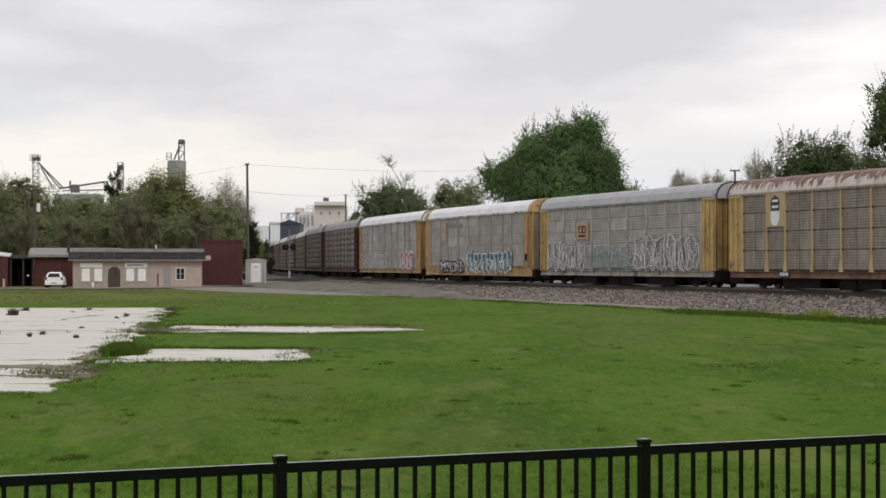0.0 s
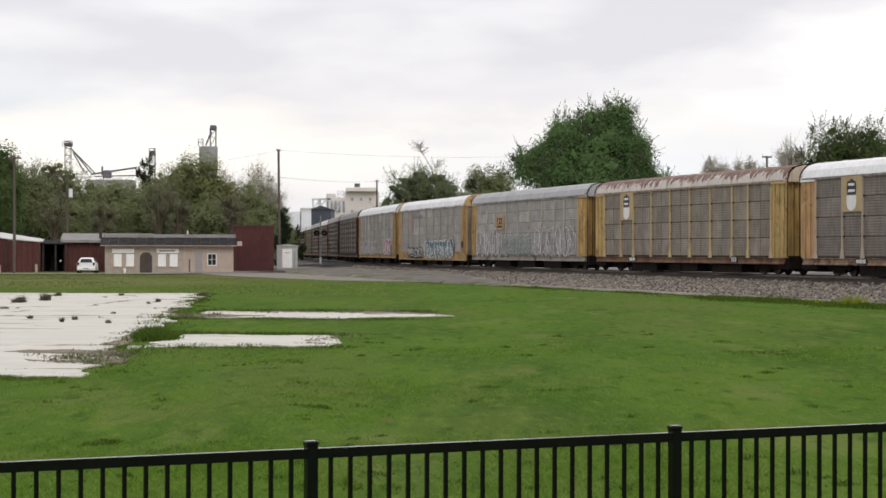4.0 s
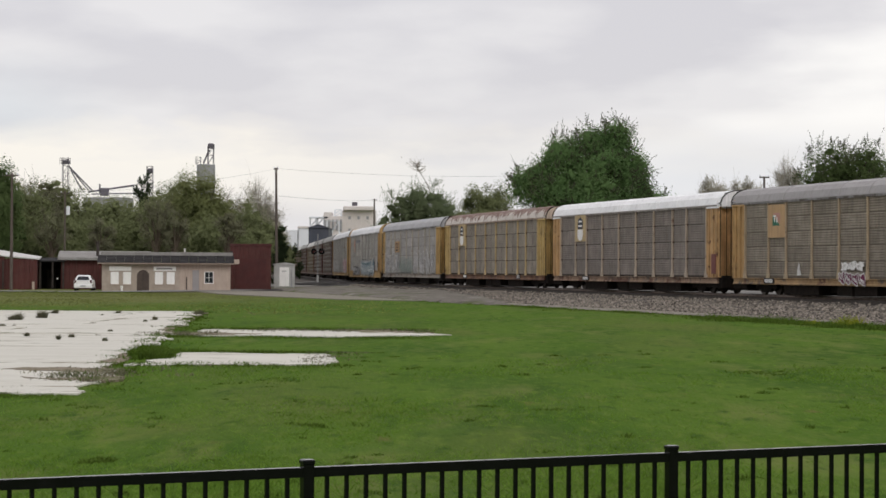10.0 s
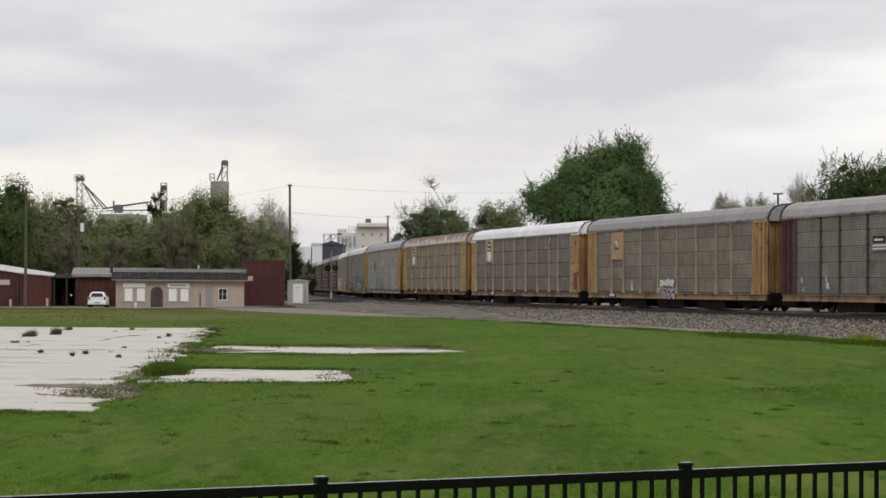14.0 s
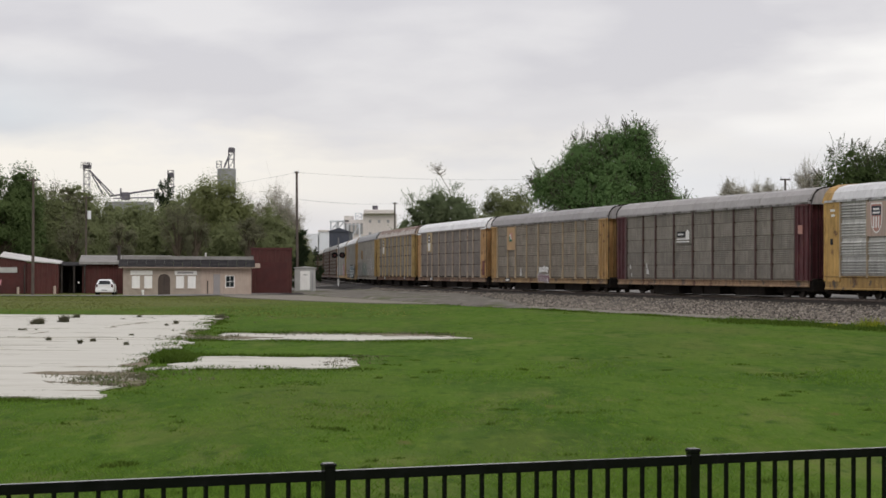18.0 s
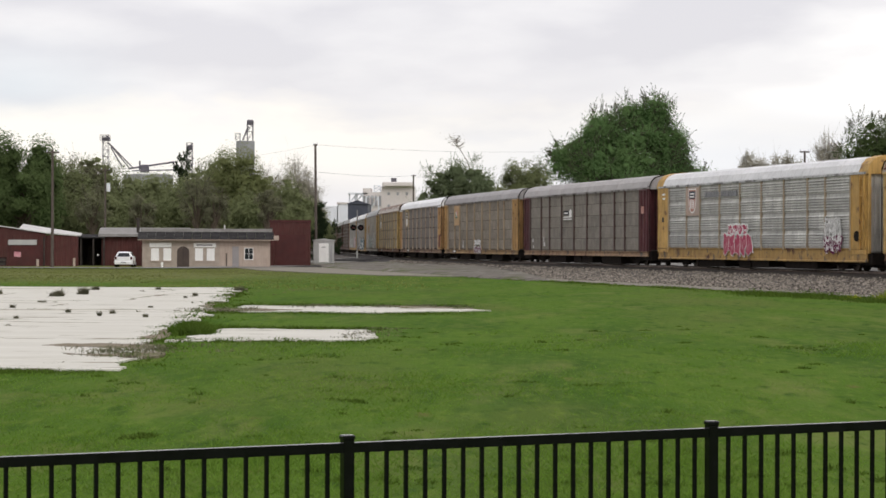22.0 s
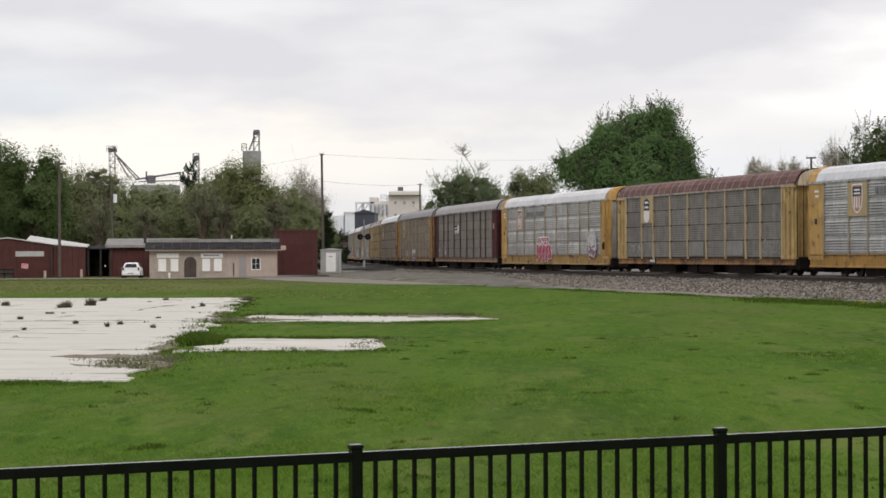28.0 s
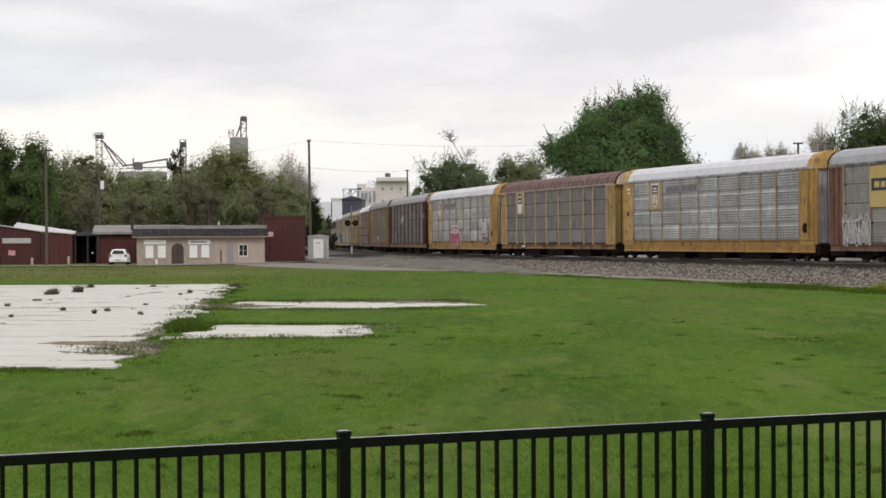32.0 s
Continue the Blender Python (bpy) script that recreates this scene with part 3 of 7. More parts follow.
def car_paints(name, roof, panel, post, end, sill, rust=0.25, panel_metal=0.0, roof_patch=None, joint=0.22, seam=None, white_beam=False, peel=None, edge=None, hood=None):
    rusty, grimy = (0.105, 0.05, 0.032), (0.10, 0.088, 0.075)
    return dict(
        roof=material(name + "_roof", roof, shade(roof, 0.85), 0.5, 0.6, streak=0.25, patch=roof_patch, shift=True, peel=peel),
        beam=material(name + "_beam", roof if white_beam else end, shade(roof if white_beam else end, 0.8), 1.2, 0.7, streak=0.3),
        seam=material(name + "_seam", seam or roof, shade(seam or roof, 0.8), 1.5, 0.6, streak=0.3),
        edge=material(name + "_roof_edge", edge or shade(roof, 0.8), shade(edge or roof, 0.5), 2.5, 0.7, streak=0.5, patch=(shade(panel, 0.3), 1.1, 0.5, 0.6) if edge is None else None, shift=True),
        panel=material(name + "_panel", panel, shade(panel, 0.8), 1.3, 0.6, panel_metal, streak=0.7, vary=0.14, streak_col=shade(panel, 0.40), shift=True, patch=[(shade(panel, 1.24), 0.6, 0.5, 0.7), (shade(panel, 0.66), 0.9, 0.54, 0.74), (shade(rusty, 1.8), 2.6, 0.68, 0.8)]),
        post=material(name + "_post", post, shade(post, 0.82), 1.2, 0.7, streak=0.35, patch=(shade(rusty, 1.6), 1.4, 0.6, 0.72), shift=True),
        end=material(name + "_end", end, shade(end, 0.8), 0.9, 0.65, streak=0.65, vary=0.08, shift=True, streak_col=shade(end, 0.3), patch=[(shade(end, 1.25), 0.5, 0.5, 0.7), (shade(end, 0.55), 0.9, 0.56, 0.72), (shade(rusty, 1.3), 1.6, 0.59, 0.7)]),
        # end doors: the end colour brightened to make up for their sheltered spot
        door=material(name + "_end_door", shade(end, 1.2), shade(end, 0.8), 0.9, 0.8, streak=0.6, shift=True, streak_col=shade(end, 0.3)),
        joint=material(name + "_joint", shade(panel, joint), shade(panel, joint * 0.7), 2.0, 0.9),
        hood=material(name + "_hood", hood or shade(roof, 0.95), shade(hood or roof, 0.7), 0.9, 0.7, streak=0.45, shift=True),
        clamp=material(name + "_clamp", shade(panel, 0.3), shade(rusty, 1.0), 2.0, 0.9),
        sill=material(name + "_sill", sill, shade(sill, 0.7), 0.9, 0.75, streak=rust, streak_col=rusty, shift=True, patch=[(rusty, 1.0, 0.74 - 0.34 * rust, 0.82 - 0.32 * rust), (grimy, 1.7, 0.56, 0.66), (shade(sill, 1.25), 2.4, 0.6, 0.7)]))


ROWS = 4


def corrugated(width, height, deep, style="ribs"):
    """A pressed side panel facing +y: level ribs, fine ribs, or louvre slats between plain bands."""
    zs = [(0.0, 0.0)]
    if style == "louvre":
        lo, hi, count = 0.06 * height, 0.84 * height, 5
    else:
        lo, hi, count = 0.0, height, 6 if style == "fine" else 7
    p = (hi - lo) / count
    for r in range(count):
        z = lo + r * p
        if style == "louvre":
            zs += [(z + p * 0.06, 0.0), (z + p * 0.28, -0.01), (z + p * 0.32, deep), (z + p * 0.44, deep), (z + p * 0.98, 0.0)]
        else:
            zs += [(z + p * 0.06, 0.0), (z + p * 0.22, deep), (z + p * 0.62, deep), (z + p * 0.80, 0.0)]
    zs.append((height, 0.0))
    v = [(x, y, z) for z, y in zs for x in (0, width)]
    n = len(zs)
    return Geo().add(v, [(2 * i, 2 * i + 1, 2 * i + 3, 2 * i + 2) for i in range(n - 1)])


SHARED = {}


def shared(key, make, mat):
    """One mesh per shape and paint."""
    k = (key, mat.name)
    if k not in SHARED:
        SHARED[k] = make().mesh(key if isinstance(key, str) else key[0], mat)
    return SHARED[k]


def roof_ring(z0, z1, w):
    """The arched roof's cross-section, y and z."""
    top = [(w, z0), (w * 0.985, z0 + 0.16 * (z1 - z0)), (w * 0.90, z0 + 0.52 * (z1 - z0)), (w * 0.74, z0 + 0.80 * (z1 - z0)), (w * 0.45, z0 + 0.95 * (z1 - z0)), (0.0, z1)]
    return top + [(-y, z) for y, z in reversed(top[:-1])]


def side_frame_geo():
    return Geo().prism([(-1.3, 0.42), (-1.05, 0.64), (-0.45, 0.68), (-0.3, 0.74), (0.3, 0.74), (0.45, 0.68), (1.05, 0.64), (1.3, 0.42), (1.05, 0.28), (0.7, 0.36), (0.45, 0.14), (-0.45, 0.14), (-0.7, 0.36), (-1.05, 0.28)], "y", -0.09, 0.09)


def wheelset_geo():
    g = Geo()
    for s in (-1, 1):
        g.tube((0, s * 0.68, 0), (0, s * 0.80, 0), 0.42, n=20)
        g.tube((0, s * 0.655, 0), (0, s * 0.68, 0), 0.45, n=20)
        g.tube((0, s * 0.80, 0), (0, s * 0.92, 0), 0.10, n=8)
    g.tube((0, -0.9, 0), (0, 0.9, 0), 0.08, n=8)
    return g


def ribbon(points, width, y, flip=1):
    """A flat painted stroke on the side, from points (x, z)."""
    v, f = [], []
    for i, (x, z) in enumerate(points):
        a = points[max(i - 1, 0)]
        b = points[min(i + 1, len(points) - 1)]
        dx, dz = b[0] - a[0], b[1] - a[1]
        d = math.hypot(dx, dz) or 1
        v += [(x - dz / d * width / 2, y, z + dx / d * width / 2), (x + dz / d * width / 2, y, z - dx / d * width / 2)]
        if i:
            k = 2 * i
            f.append((k - 2, k - 1, k + 1, k))
    return v, f


def scrawl(rng, x0, x1, z0, z1, letters, width, y, jitter=0.25):
    """Rounded sprayed shapes side by side, each one wavy stroke with a tail; a list of meshes to be."""
    out = []
    w = (x1 - x0) / letters
    for k in range(letters):
        cx = x0 + (k + 0.5) * w
        turns, ph = rng.choice((1.0, 1.0, 1.4, 0.8)), rng.uniform(0, 6.28)
        lean = rng.uniform(-0.35, 0.35) * w
        pts = []
        for i in range(22):
            a = ph + turns * 2 * math.pi * i / 21
            r = 1 + jitter * math.sin(3 * a + ph) + jitter * 0.6 * math.sin(5 * a)
            pts.append((cx + 0.5 * w * r * math.cos(a), (z0 + z1) / 2 + 0.46 * (z1 - z0) * r * math.sin(a) * 0.85))
        pts += [(cx - lean, z0 + 0.1), (cx, (z0 + z1) / 2), (cx + lean, z1 - 0.1), (cx + 0.3 * w, z0 + 0.15)]
        out.append(Geo().add(*ribbon(pts, width * rng.uniform(0.7, 1.2), y + 0.001 * k)))
    return out


def build_car(paint, label, style="ribs", posts_foot=False, rows=ROWS, full=True, roof_pieces=9, plain_end=False, z0=0.98, halves=False):
    """A covered car carrier, leading end towards +x, its z = 0 on the rail head."""
    car = thing("car_carrier", label, "rail car", group="cars of the train")
    h, w = BODY / 2, HALF_W
    e = 13.42 if plain_end else 13.22      # where the side walls end
    z1, crown = 4.86, 5.76
    core = part("body", shared(("body", e), lambda: Geo().box(-e + 0.12, e - 0.12, -w + 0.06, w - 0.06, 0.75, z1), paint["joint"]), None, car)
    # roof in pressed lengths with lapped seams
    length = 2 * (e + 0.12) / roof_pieces

    def roof_piece():
        return Geo().prism(roof_ring(z1 - 0.02, crown, w + 0.02), "x", 0.0, length - 0.02)

    for i in range(roof_pieces):
        part("roof_panel", shared(("roof_panel", roof_pieces, e), roof_piece, paint["roof"]), None, car, at=pose(-e - 0.12 + i * length, 0, 0))
        if i and full:
            part("roof_seam", shared(("roof_seam", paint["seam"].name), lambda: Geo().prism(roof_ring(z1 - 0.02, crown + 0.015, w + 0.035), "x", -0.035, 0.035), paint["seam"]), None, car, at=pose(-e - 0.13 + i * length, 0, 0))
    # both sides: posts, pressed panels, end panels
    ph = (z1 - z0) / rows
    for side in (1, -1):
        at_side = pose(0, 0, 0) if side == 1 else pose(0, 0, 0, 0, 0, 180)
        # in side space the face looks to +y; the other side runs the other way round
        x = h - FRONT if side == 1 else h - (BODY - FRONT - sum(BAYS))
        bays = BAYS if side == 1 else BAYS[::-1]
        near = side == 1 and full
        posts = [x]
        for b in bays:
            if near:
                pieces = 2 if halves and b > 2.1 else 1
                wide = (b - 0.11 - 0.035 * (pieces - 1)) / pieces
                for r in range(rows):
                    for q in range(pieces):
                        part("side_panel", shared(("side_panel", b, pieces, rows, style, z0), lambda: corrugated(wide, ph - 0.035, 0.075 if style == "louvre" else 0.013 if style == "ribs" else 0.03, style), paint["panel"]), None, car,
                             at=at_side @ pose(x - b + 0.055 + q * (wide + 0.035), w - 0.055, z0 + r * ph + 0.0175))
            else:
                part("side_panel", shared(("side_panel", b, 0, z0), lambda: corrugated(b - 0.13, z1 - z0 - 0.05, 0.05), paint["panel"]), None, car,
                     at=at_side @ pose(x - b + 0.065, w - 0.055, z0 + 0.025))
            x -= b
            posts.append(x)

        def post_geo():
            g = Geo().box(-0.052, 0.052, w - 0.06, w + 0.045, z0 - 0.1, z1)
            if posts_foot:
                g.prism([(-0.19, z0 - 0.1), (0.19, z0 - 0.1), (0.065, z0 + 0.42), (-0.065, z0 + 0.42)], "y", w - 0.02, w + 0.05)
            return g

        def clamp_geo():
            return Geo().box(-0.047, 0.047, w - 0.05, w + 0.01, -0.045, 0.05)

        for px in posts:
            part("post", shared(("post", posts_foot, z0, style, rows), post_geo, paint["post"]), None, car, at=at_side @ pose(px, 0, 0))
            if near and style == "ribs":
                for r in range(1, rows):
                    for dx in (-0.103, 0.103):
                        part("panel_clamp", shared(("panel_clamp", paint["clamp"].name), clamp_geo, paint["clamp"]), None, car, at=at_side @ pose(px + dx, 0, z0 + r * ph))
        front, rear = (h - FRONT, e) if side == 1 else (h - (BODY - FRONT - sum(BAYS)), e)
        back_x = posts[-1]

        def end_panel(a, b):
            lo, hi = a + 0.07, b
            ring = [(hi, w - 0.08), (lo, w - 0.08), (lo, w + 0.03), (lo + 0.12, w + 0.03), (lo + 0.12, w)]
            n = 0 if plain_end else max(1, int((hi - lo - 0.3) / 0.55))
            for i in range(n):
                cx = lo + 0.2 + (hi - lo - 0.3) * (i + 0.6) / n
                ring += [(cx - 0.12, w), (cx - 0.11, w - 0.07), (cx - 0.08, w - 0.07), (cx - 0.06, w + 0.05), (cx + 0.05, w + 0.05), (cx + 0.07, w - 0.07), (cx + 0.10, w - 0.07), (cx + 0.11, w)]
            ring += [(hi - 0.08, w), (hi - 0.06, w + 0.03), (hi, w + 0.03)]
            return Geo().prism(ring, "z", z0 - 0.1 if not plain_end else 0.86, z1 - 0.02)

        part("end_panel", shared(("end_panel", round(front, 2), side, plain_end), lambda: end_panel(front, rear), paint["end"]), None, car, at=at_side)
        part("end_panel", shared(("end_panel", round(back_x, 2), side, plain_end, 1), lambda: end_panel(-e - 0.07, back_x - 0.07), paint["end"]), None, car, at=at_side)
        top = 1.14 if plain_end else 0.90
        low = 0.46 if plain_end else 0.56
        part("side_sill", shared(("side_sill", e), lambda: Geo().prism([(w - 0.1, low), (w + 0.02, low), (w + 0.02, low + 0.06), (w - 0.03, low + 0.1), (w - 0.03, top - 0.08), (w + 0.03, top - 0.04), (w + 0.03, top), (w - 0.1, top)], "x", -e, e), paint["sill"]), None, car, at=at_side)
    if full:
        part("eave_strip", shared(("eave_strip", e), lambda: Geo().box(-e, e, w - 0.02, w + 0.052, z1 - 0.05, z1 + 0.06), paint["edge"]), None, car)

    def hoop():
        g = Geo()
        ring = [(y, z) for y, z in roof_ring(z1, crown - 0.02, w)]
        ring = sorted(ring, key=lambda p: p[0])
        top = [p for p in ring if p[1] > z1 + 0.02]
        for a, b in zip(top, top[1:]):
            g.tube((e + 0.34, a[0], a[1]), (e + 0.34, b[0], b[1]), 0.035, n=5)
        for y, z in top[::2]:
            g.tube((e + 0.34, y, 0.95), (e + 0.34, y, z), 0.022, n=5)
            g.tube((e - 0.1, y, z), (e + 0.34, y, z), 0.022, n=5)
        return g

    # end doors: two leaves each, framed, with bars
    def leaf(side):
        ring = [(0.0, 0.02)]
        for k in range(5):
            c = 0.14 + k * 0.3
            ring += [(0.09, c - 0.06), (0.15, c - 0.04), (0.15, c + 0.04), (0.09, c + 0.06)]
        ring += [(0.09, w - 0.04), (0.0, w - 0.04)]
        return Geo().prism([(x, side * y) for x, y in ring], "z", 1.0, z1 + 0.25)

    for turn in (0, 180):
        for s in (1, -1):
            ob = part("end_door", shared(("end_door", s), lambda: leaf(s), paint["panel"] if plain_end else paint["door"]), None, car, at=pose(0, 0, 0, 0, 0, turn) @ pose(e - 0.1, 0, 0))
        part("end_hood", shared(("end_hood", plain_end), lambda: Geo().prism(roof_ring(z1 - 0.05, crown + 0.03, w + 0.045) if plain_end else roof_ring(z1 - 0.05, crown - 0.05, w - 0.06), "x", e - (0.75 if plain_end else 0.3), e + (0.2 if plain_end else 0.38)), paint["end"] if plain_end else paint["hood"]), None, car, at=pose(0, 0, 0, 0, 0, turn))
        for s in (1, -1):
            part("corner_post", shared(("corner_post", s, e), lambda: Geo().cbox(e + 0.06, e + 0.2, min(s * (w - 0.16), s * (w - 0.02)), max(s * (w - 0.16), s * (w - 0.02)), 0.9, z1 - 0.05, 0.02), paint["end"]), None, car, at=pose(0, 0, 0, 0, 0, turn))
        if not plain_end:
            part("door_beam", shared(("door_beam", e), lambda: Geo().cbox(e - 1.35, e + 0.14, -w - 0.07, w + 0.07, z1 - 0.13, z1 - 0.03, 0.02), paint["beam"]), None, car, at=pose(0, 0, 0, 0, 0, turn))
            part("roof_hoop", shared(("roof_hoop", e), hoop, M_IRON), None, car, at=pose(0, 0, 0, 0, 0, turn))
        part("end_sill", shared(("end_sill", e), lambda: Geo().cbox(11.9, e + 0.3, -w + 0.15, w - 0.15, 0.34, 0.92, 0.03), M_IRON), None, car, at=pose(0, 0, 0, 0, 0, turn))
    # ladder and brake gear at the trailing end
    def ladder():
        g = Geo()
        for k in range(9):
            g.tube((-e + 0.12, w + 0.1, 1.2 + k * 0.42), (-e + 0.55, w + 0.1, 1.2 + k * 0.42), 0.018, n=5)
        for x in (-e + 0.12, -e + 0.55):
            g.box(x - 0.02, x + 0.02, w - 0.01, w + 0.12, 1.1, 4.75)
        return g

    if plain_end:
        part("ladder", shared(("ladder", e), ladder, paint["end"]), None, car)
        part("brake_wheel", shared("brake_wheel", lambda: Geo().tube((-h + 1.2, w + 0.06, 1.75), (-h + 1.2, w + 0.11, 1.75), 0.26, n=14), M_IRON), None, car)
    part("underframe", shared("underframe", lambda: Geo().box(-h + 0.4, h - 0.4, -w + 0.1, w - 0.1, 0.66, 0.8), M_IRON), None, car)
    part("centre_sill", shared("centre_sill", lambda: Geo().cbox(-h + 0.2, h - 0.2, -0.64, 0.64, 0.2, 0.66, 0.03), M_IRON), None, car)
    for a, b, low in ((-7.7, -3.9, 0.06), (-1.9, 0.3, 0.1), (0.5, 2.0, 0.05), (3.9, 7.7, 0.06)):
        part("equipment_box", shared(("equipment_box", a), lambda: Geo().cbox(a, b, -1.3, 1.3, low, 0.655, 0.03), M_IRON), None, car)
    for s in (1, -1):
        part("coupler", shared(("coupler", s), lambda: Geo().box(min(s * (h - 0.1), s * (h + 0.46)), max(s * (h - 0.1), s * (h + 0.46)), -0.09, 0.09, 0.62, 0.82).tube((s * (h + 0.42), 0, 0.58), (s * (h + 0.42), 0, 0.9), 0.13, n=8), M_IRON), None, car)
        bogie = part("truck", shared("truck", lambda: Geo().cbox(-0.75, 0.75, -0.9, 0.9, 0.26, 0.66, 0.03), M_IRON), None, car, at=pose(s * (h - 3.6), 0, 0))
        for dy in (-1.0, 1.0):
            part("side_frame", shared("side_frame", side_frame_geo, M_IRON), None, bogie, at=pose(0, dy, 0))
        for dx in (-0.86, 0.86):
            part("wheelset", shared("wheelset", wheelset_geo, M_WHEEL), None, bogie, at=pose(dx, 0, 0.42))
    return car


YELLOW = (0.53, 0.35, 0.135)
P = {
    "rust": car_paints("rusty_roof_car", (0.60, 0.55, 0.50), (0.278, 0.243, 0.197), (0.64, 0.48, 0.25), (0.58, 0.41, 0.16), (0.24, 0.13, 0.075), 0.75, seam=(0.40, 0.32, 0.27), peel=((0.16, 0.085, 0.062), 4.85, 5.62), joint=0.2, edge=(0.42, 0.32, 0.25), hood=(0.55, 0.45, 0.36)),
    "white": car_paints("white_roof_car", (0.90, 0.90, 0.91), (0.222, 0.19, 0.165), (0.54, 0.44, 0.34), (0.57, 0.35, 0.16), (0.34, 0.235, 0.16), 0.7, white_beam=True, joint=0.3, edge=(0.34, 0.31, 0.28)),
    "grey": car_paints("grey_roof_car", (0.34, 0.325, 0.325), (0.29, 0.25, 0.20), (0.50, 0.39, 0.26), (0.51, 0.31, 0.125), (0.38, 0.25, 0.125), 0.5, joint=0.6),
    "maroon": car_paints("maroon_end_car", (0.40, 0.38, 0.375), (0.245, 0.22, 0.185), (0.125, 0.082, 0.075), (0.10, 0.028, 0.032), (0.36, 0.235, 0.14), 0.6, joint=0.7),
    "silver": car_paints("silver_car", (0.76, 0.76, 0.79), (0.56, 0.556, 0.54), (0.44, 0.36, 0.26), (0.57, 0.35, 0.11), (0.46, 0.26, 0.065), 0.35, 0.1, joint=0.5),
    "dull": car_paints("dull_silver_car", (0.74, 0.735, 0.745), (0.56, 0.55, 0.52), (0.46, 0.37, 0.26), (0.57, 0.35, 0.11), (0.46, 0.29, 0.10), 0.45, 0.05, joint=0.55),
    "redroof": car_paints("red_roof_car", (0.112, 0.044, 0.038), (0.228, 0.212, 0.19), (0.66, 0.50, 0.29), (0.58, 0.40, 0.16), (0.38, 0.20, 0.07), 0.75, seam=(0.33, 0.23, 0.19), roof_patch=((0.165, 0.07, 0.06), 0.9, 0.5, 0.62), joint=0.22, edge=(0.52, 0.45, 0.38), hood=(0.62, 0.52, 0.38)),
    "plain": car_paints("plain_grey_car", (0.42, 0.42, 0.43), (0.47, 0.45, 0.42), (0.56, 0.51, 0.42), YELLOW, (0.40, 0.36, 0.31), 0.45, joint=0.55),
    "pale": car_paints("pale_roof_car", (0.82, 0.82, 0.83), (0.46, 0.44, 0.40), (0.44, 0.42, 0.38), (0.52, 0.34, 0.15), (0.50, 0.32, 0.13), 0.4, joint=0.8),
    "worn": car_paints("worn_grey_car", (0.42, 0.42, 0.43), (0.36, 0.335, 0.30), (0.42, 0.35, 0.27), (0.24, 0.115, 0.075), (0.25, 0.14, 0.085), 0.7, joint=0.45),
    "brown": car_paints("brown_car", (0.30, 0.29, 0.28), (0.20, 0.18, 0.155), (0.15, 0.11, 0.09), (0.10, 0.035, 0.03), (0.12, 0.07, 0.05), 0.4, joint=0.55),
    "tan": car_paints("tan_car", (0.58, 0.57, 0.55), (0.19, 0.165, 0.135), (0.20, 0.16, 0.11), (0.17, 0.10, 0.05), (0.14, 0.09, 0.055), 0.4, joint=0.55),
}
FACE = HALF_W + 0.05


def plate(car, x, z0, z1, width, mat, pieces, label):
    """A painted sign plate with its plain coloured shapes; pieces: (outline, material)."""
    p = part("sign_plate", Geo().prism([(x - width / 2, z0), (x + width / 2, z0), (x + width / 2, z1), (x - width / 2, z1)], "y", FACE - 0.06, FACE + 0.005), mat, car, label)
    for i, (ring, m) in enumerate(pieces):
        part("emblem", Geo().prism([(x + u, z) for u, z in ring], "y", FACE + 0.006, FACE + 0.012 + 0.004 * i), m, p)


M_REPAIR = material("bare_repair_sheet", (0.29, 0.28, 0.26), (0.22, 0.21, 0.20), 1.6, 0.7, streak=0.35)
M_FADED = material("faded_stencil", (0.20, 0.20, 0.21), (0.28, 0.28, 0.29), 3.0, 0.7)
M_SPRAY_F = material("pale_grey_spray", (0.43, 0.42, 0.40), (0.38, 0.37, 0.35), 1.5, 0.8)
M_PRIMER = material("red_primer", (0.20, 0.075, 0.07), (0.15, 0.06, 0.055), 2.0, 0.8, streak=0.3)
M_INK = material("navy_ink", (0.03, 0.035, 0.055), None, 3.0, 0.6)
M_SIGN_Y = material("sign_yellow", (0.52, 0.40, 0.22), (0.45, 0.34, 0.18), 1.0, 0.7, streak=0.25)
M_SIGN_O = material("sign_orange", (0.52, 0.34, 0.18), (0.45, 0.30, 0.16), 1.0, 0.7, streak=0.25)
M_SIGN_C = material("sign_cream_yellow", (0.62, 0.47, 0.17), (0.55, 0.4, 0.14), 1.0, 0.7)
M_PEACH = material("faded_peach", (0.50, 0.36, 0.28), (0.44, 0.35, 0.31), 1.5, 0.7, streak=0.3)
M_PINK = material("faded_pink", (0.45, 0.20, 0.16), (0.5, 0.3, 0.25), 1.5, 0.7)
M_GREEN = material("sign_green", (0.03, 0.16, 0.10), None, 2.0, 0.7)
M_SPRAY_W = material("white_spray", (0.702, 0.689, 0.668), (0.513, 0.499, 0.486), 2.0, 0.8)
M_SPRAY_B = material("dark_teal_spray", (0.03, 0.085, 0.11), (0.07, 0.16, 0.19), 2.0, 0.8)
M_SPRAY_K = material("black_spray", (0.02, 0.02, 0.025), None, 2.0, 0.8)
M_SPRAY_R = material("crimson_spray", (0.36, 0.03, 0.07), (0.45, 0.08, 0.14), 1.5, 0.8)
M_SPRAY_P = material("pale_pink_spray", (0.62, 0.36, 0.38), (0.5, 0.2, 0.24), 2.0, 0.8)
M_SPRAY_M = material("purple_spray", (0.16, 0.02, 0.07), None, 2.0, 0.8)
M_SPRAY_G = material("pale_green_spray", (0.30, 0.42, 0.33), None, 2.0, 0.8)


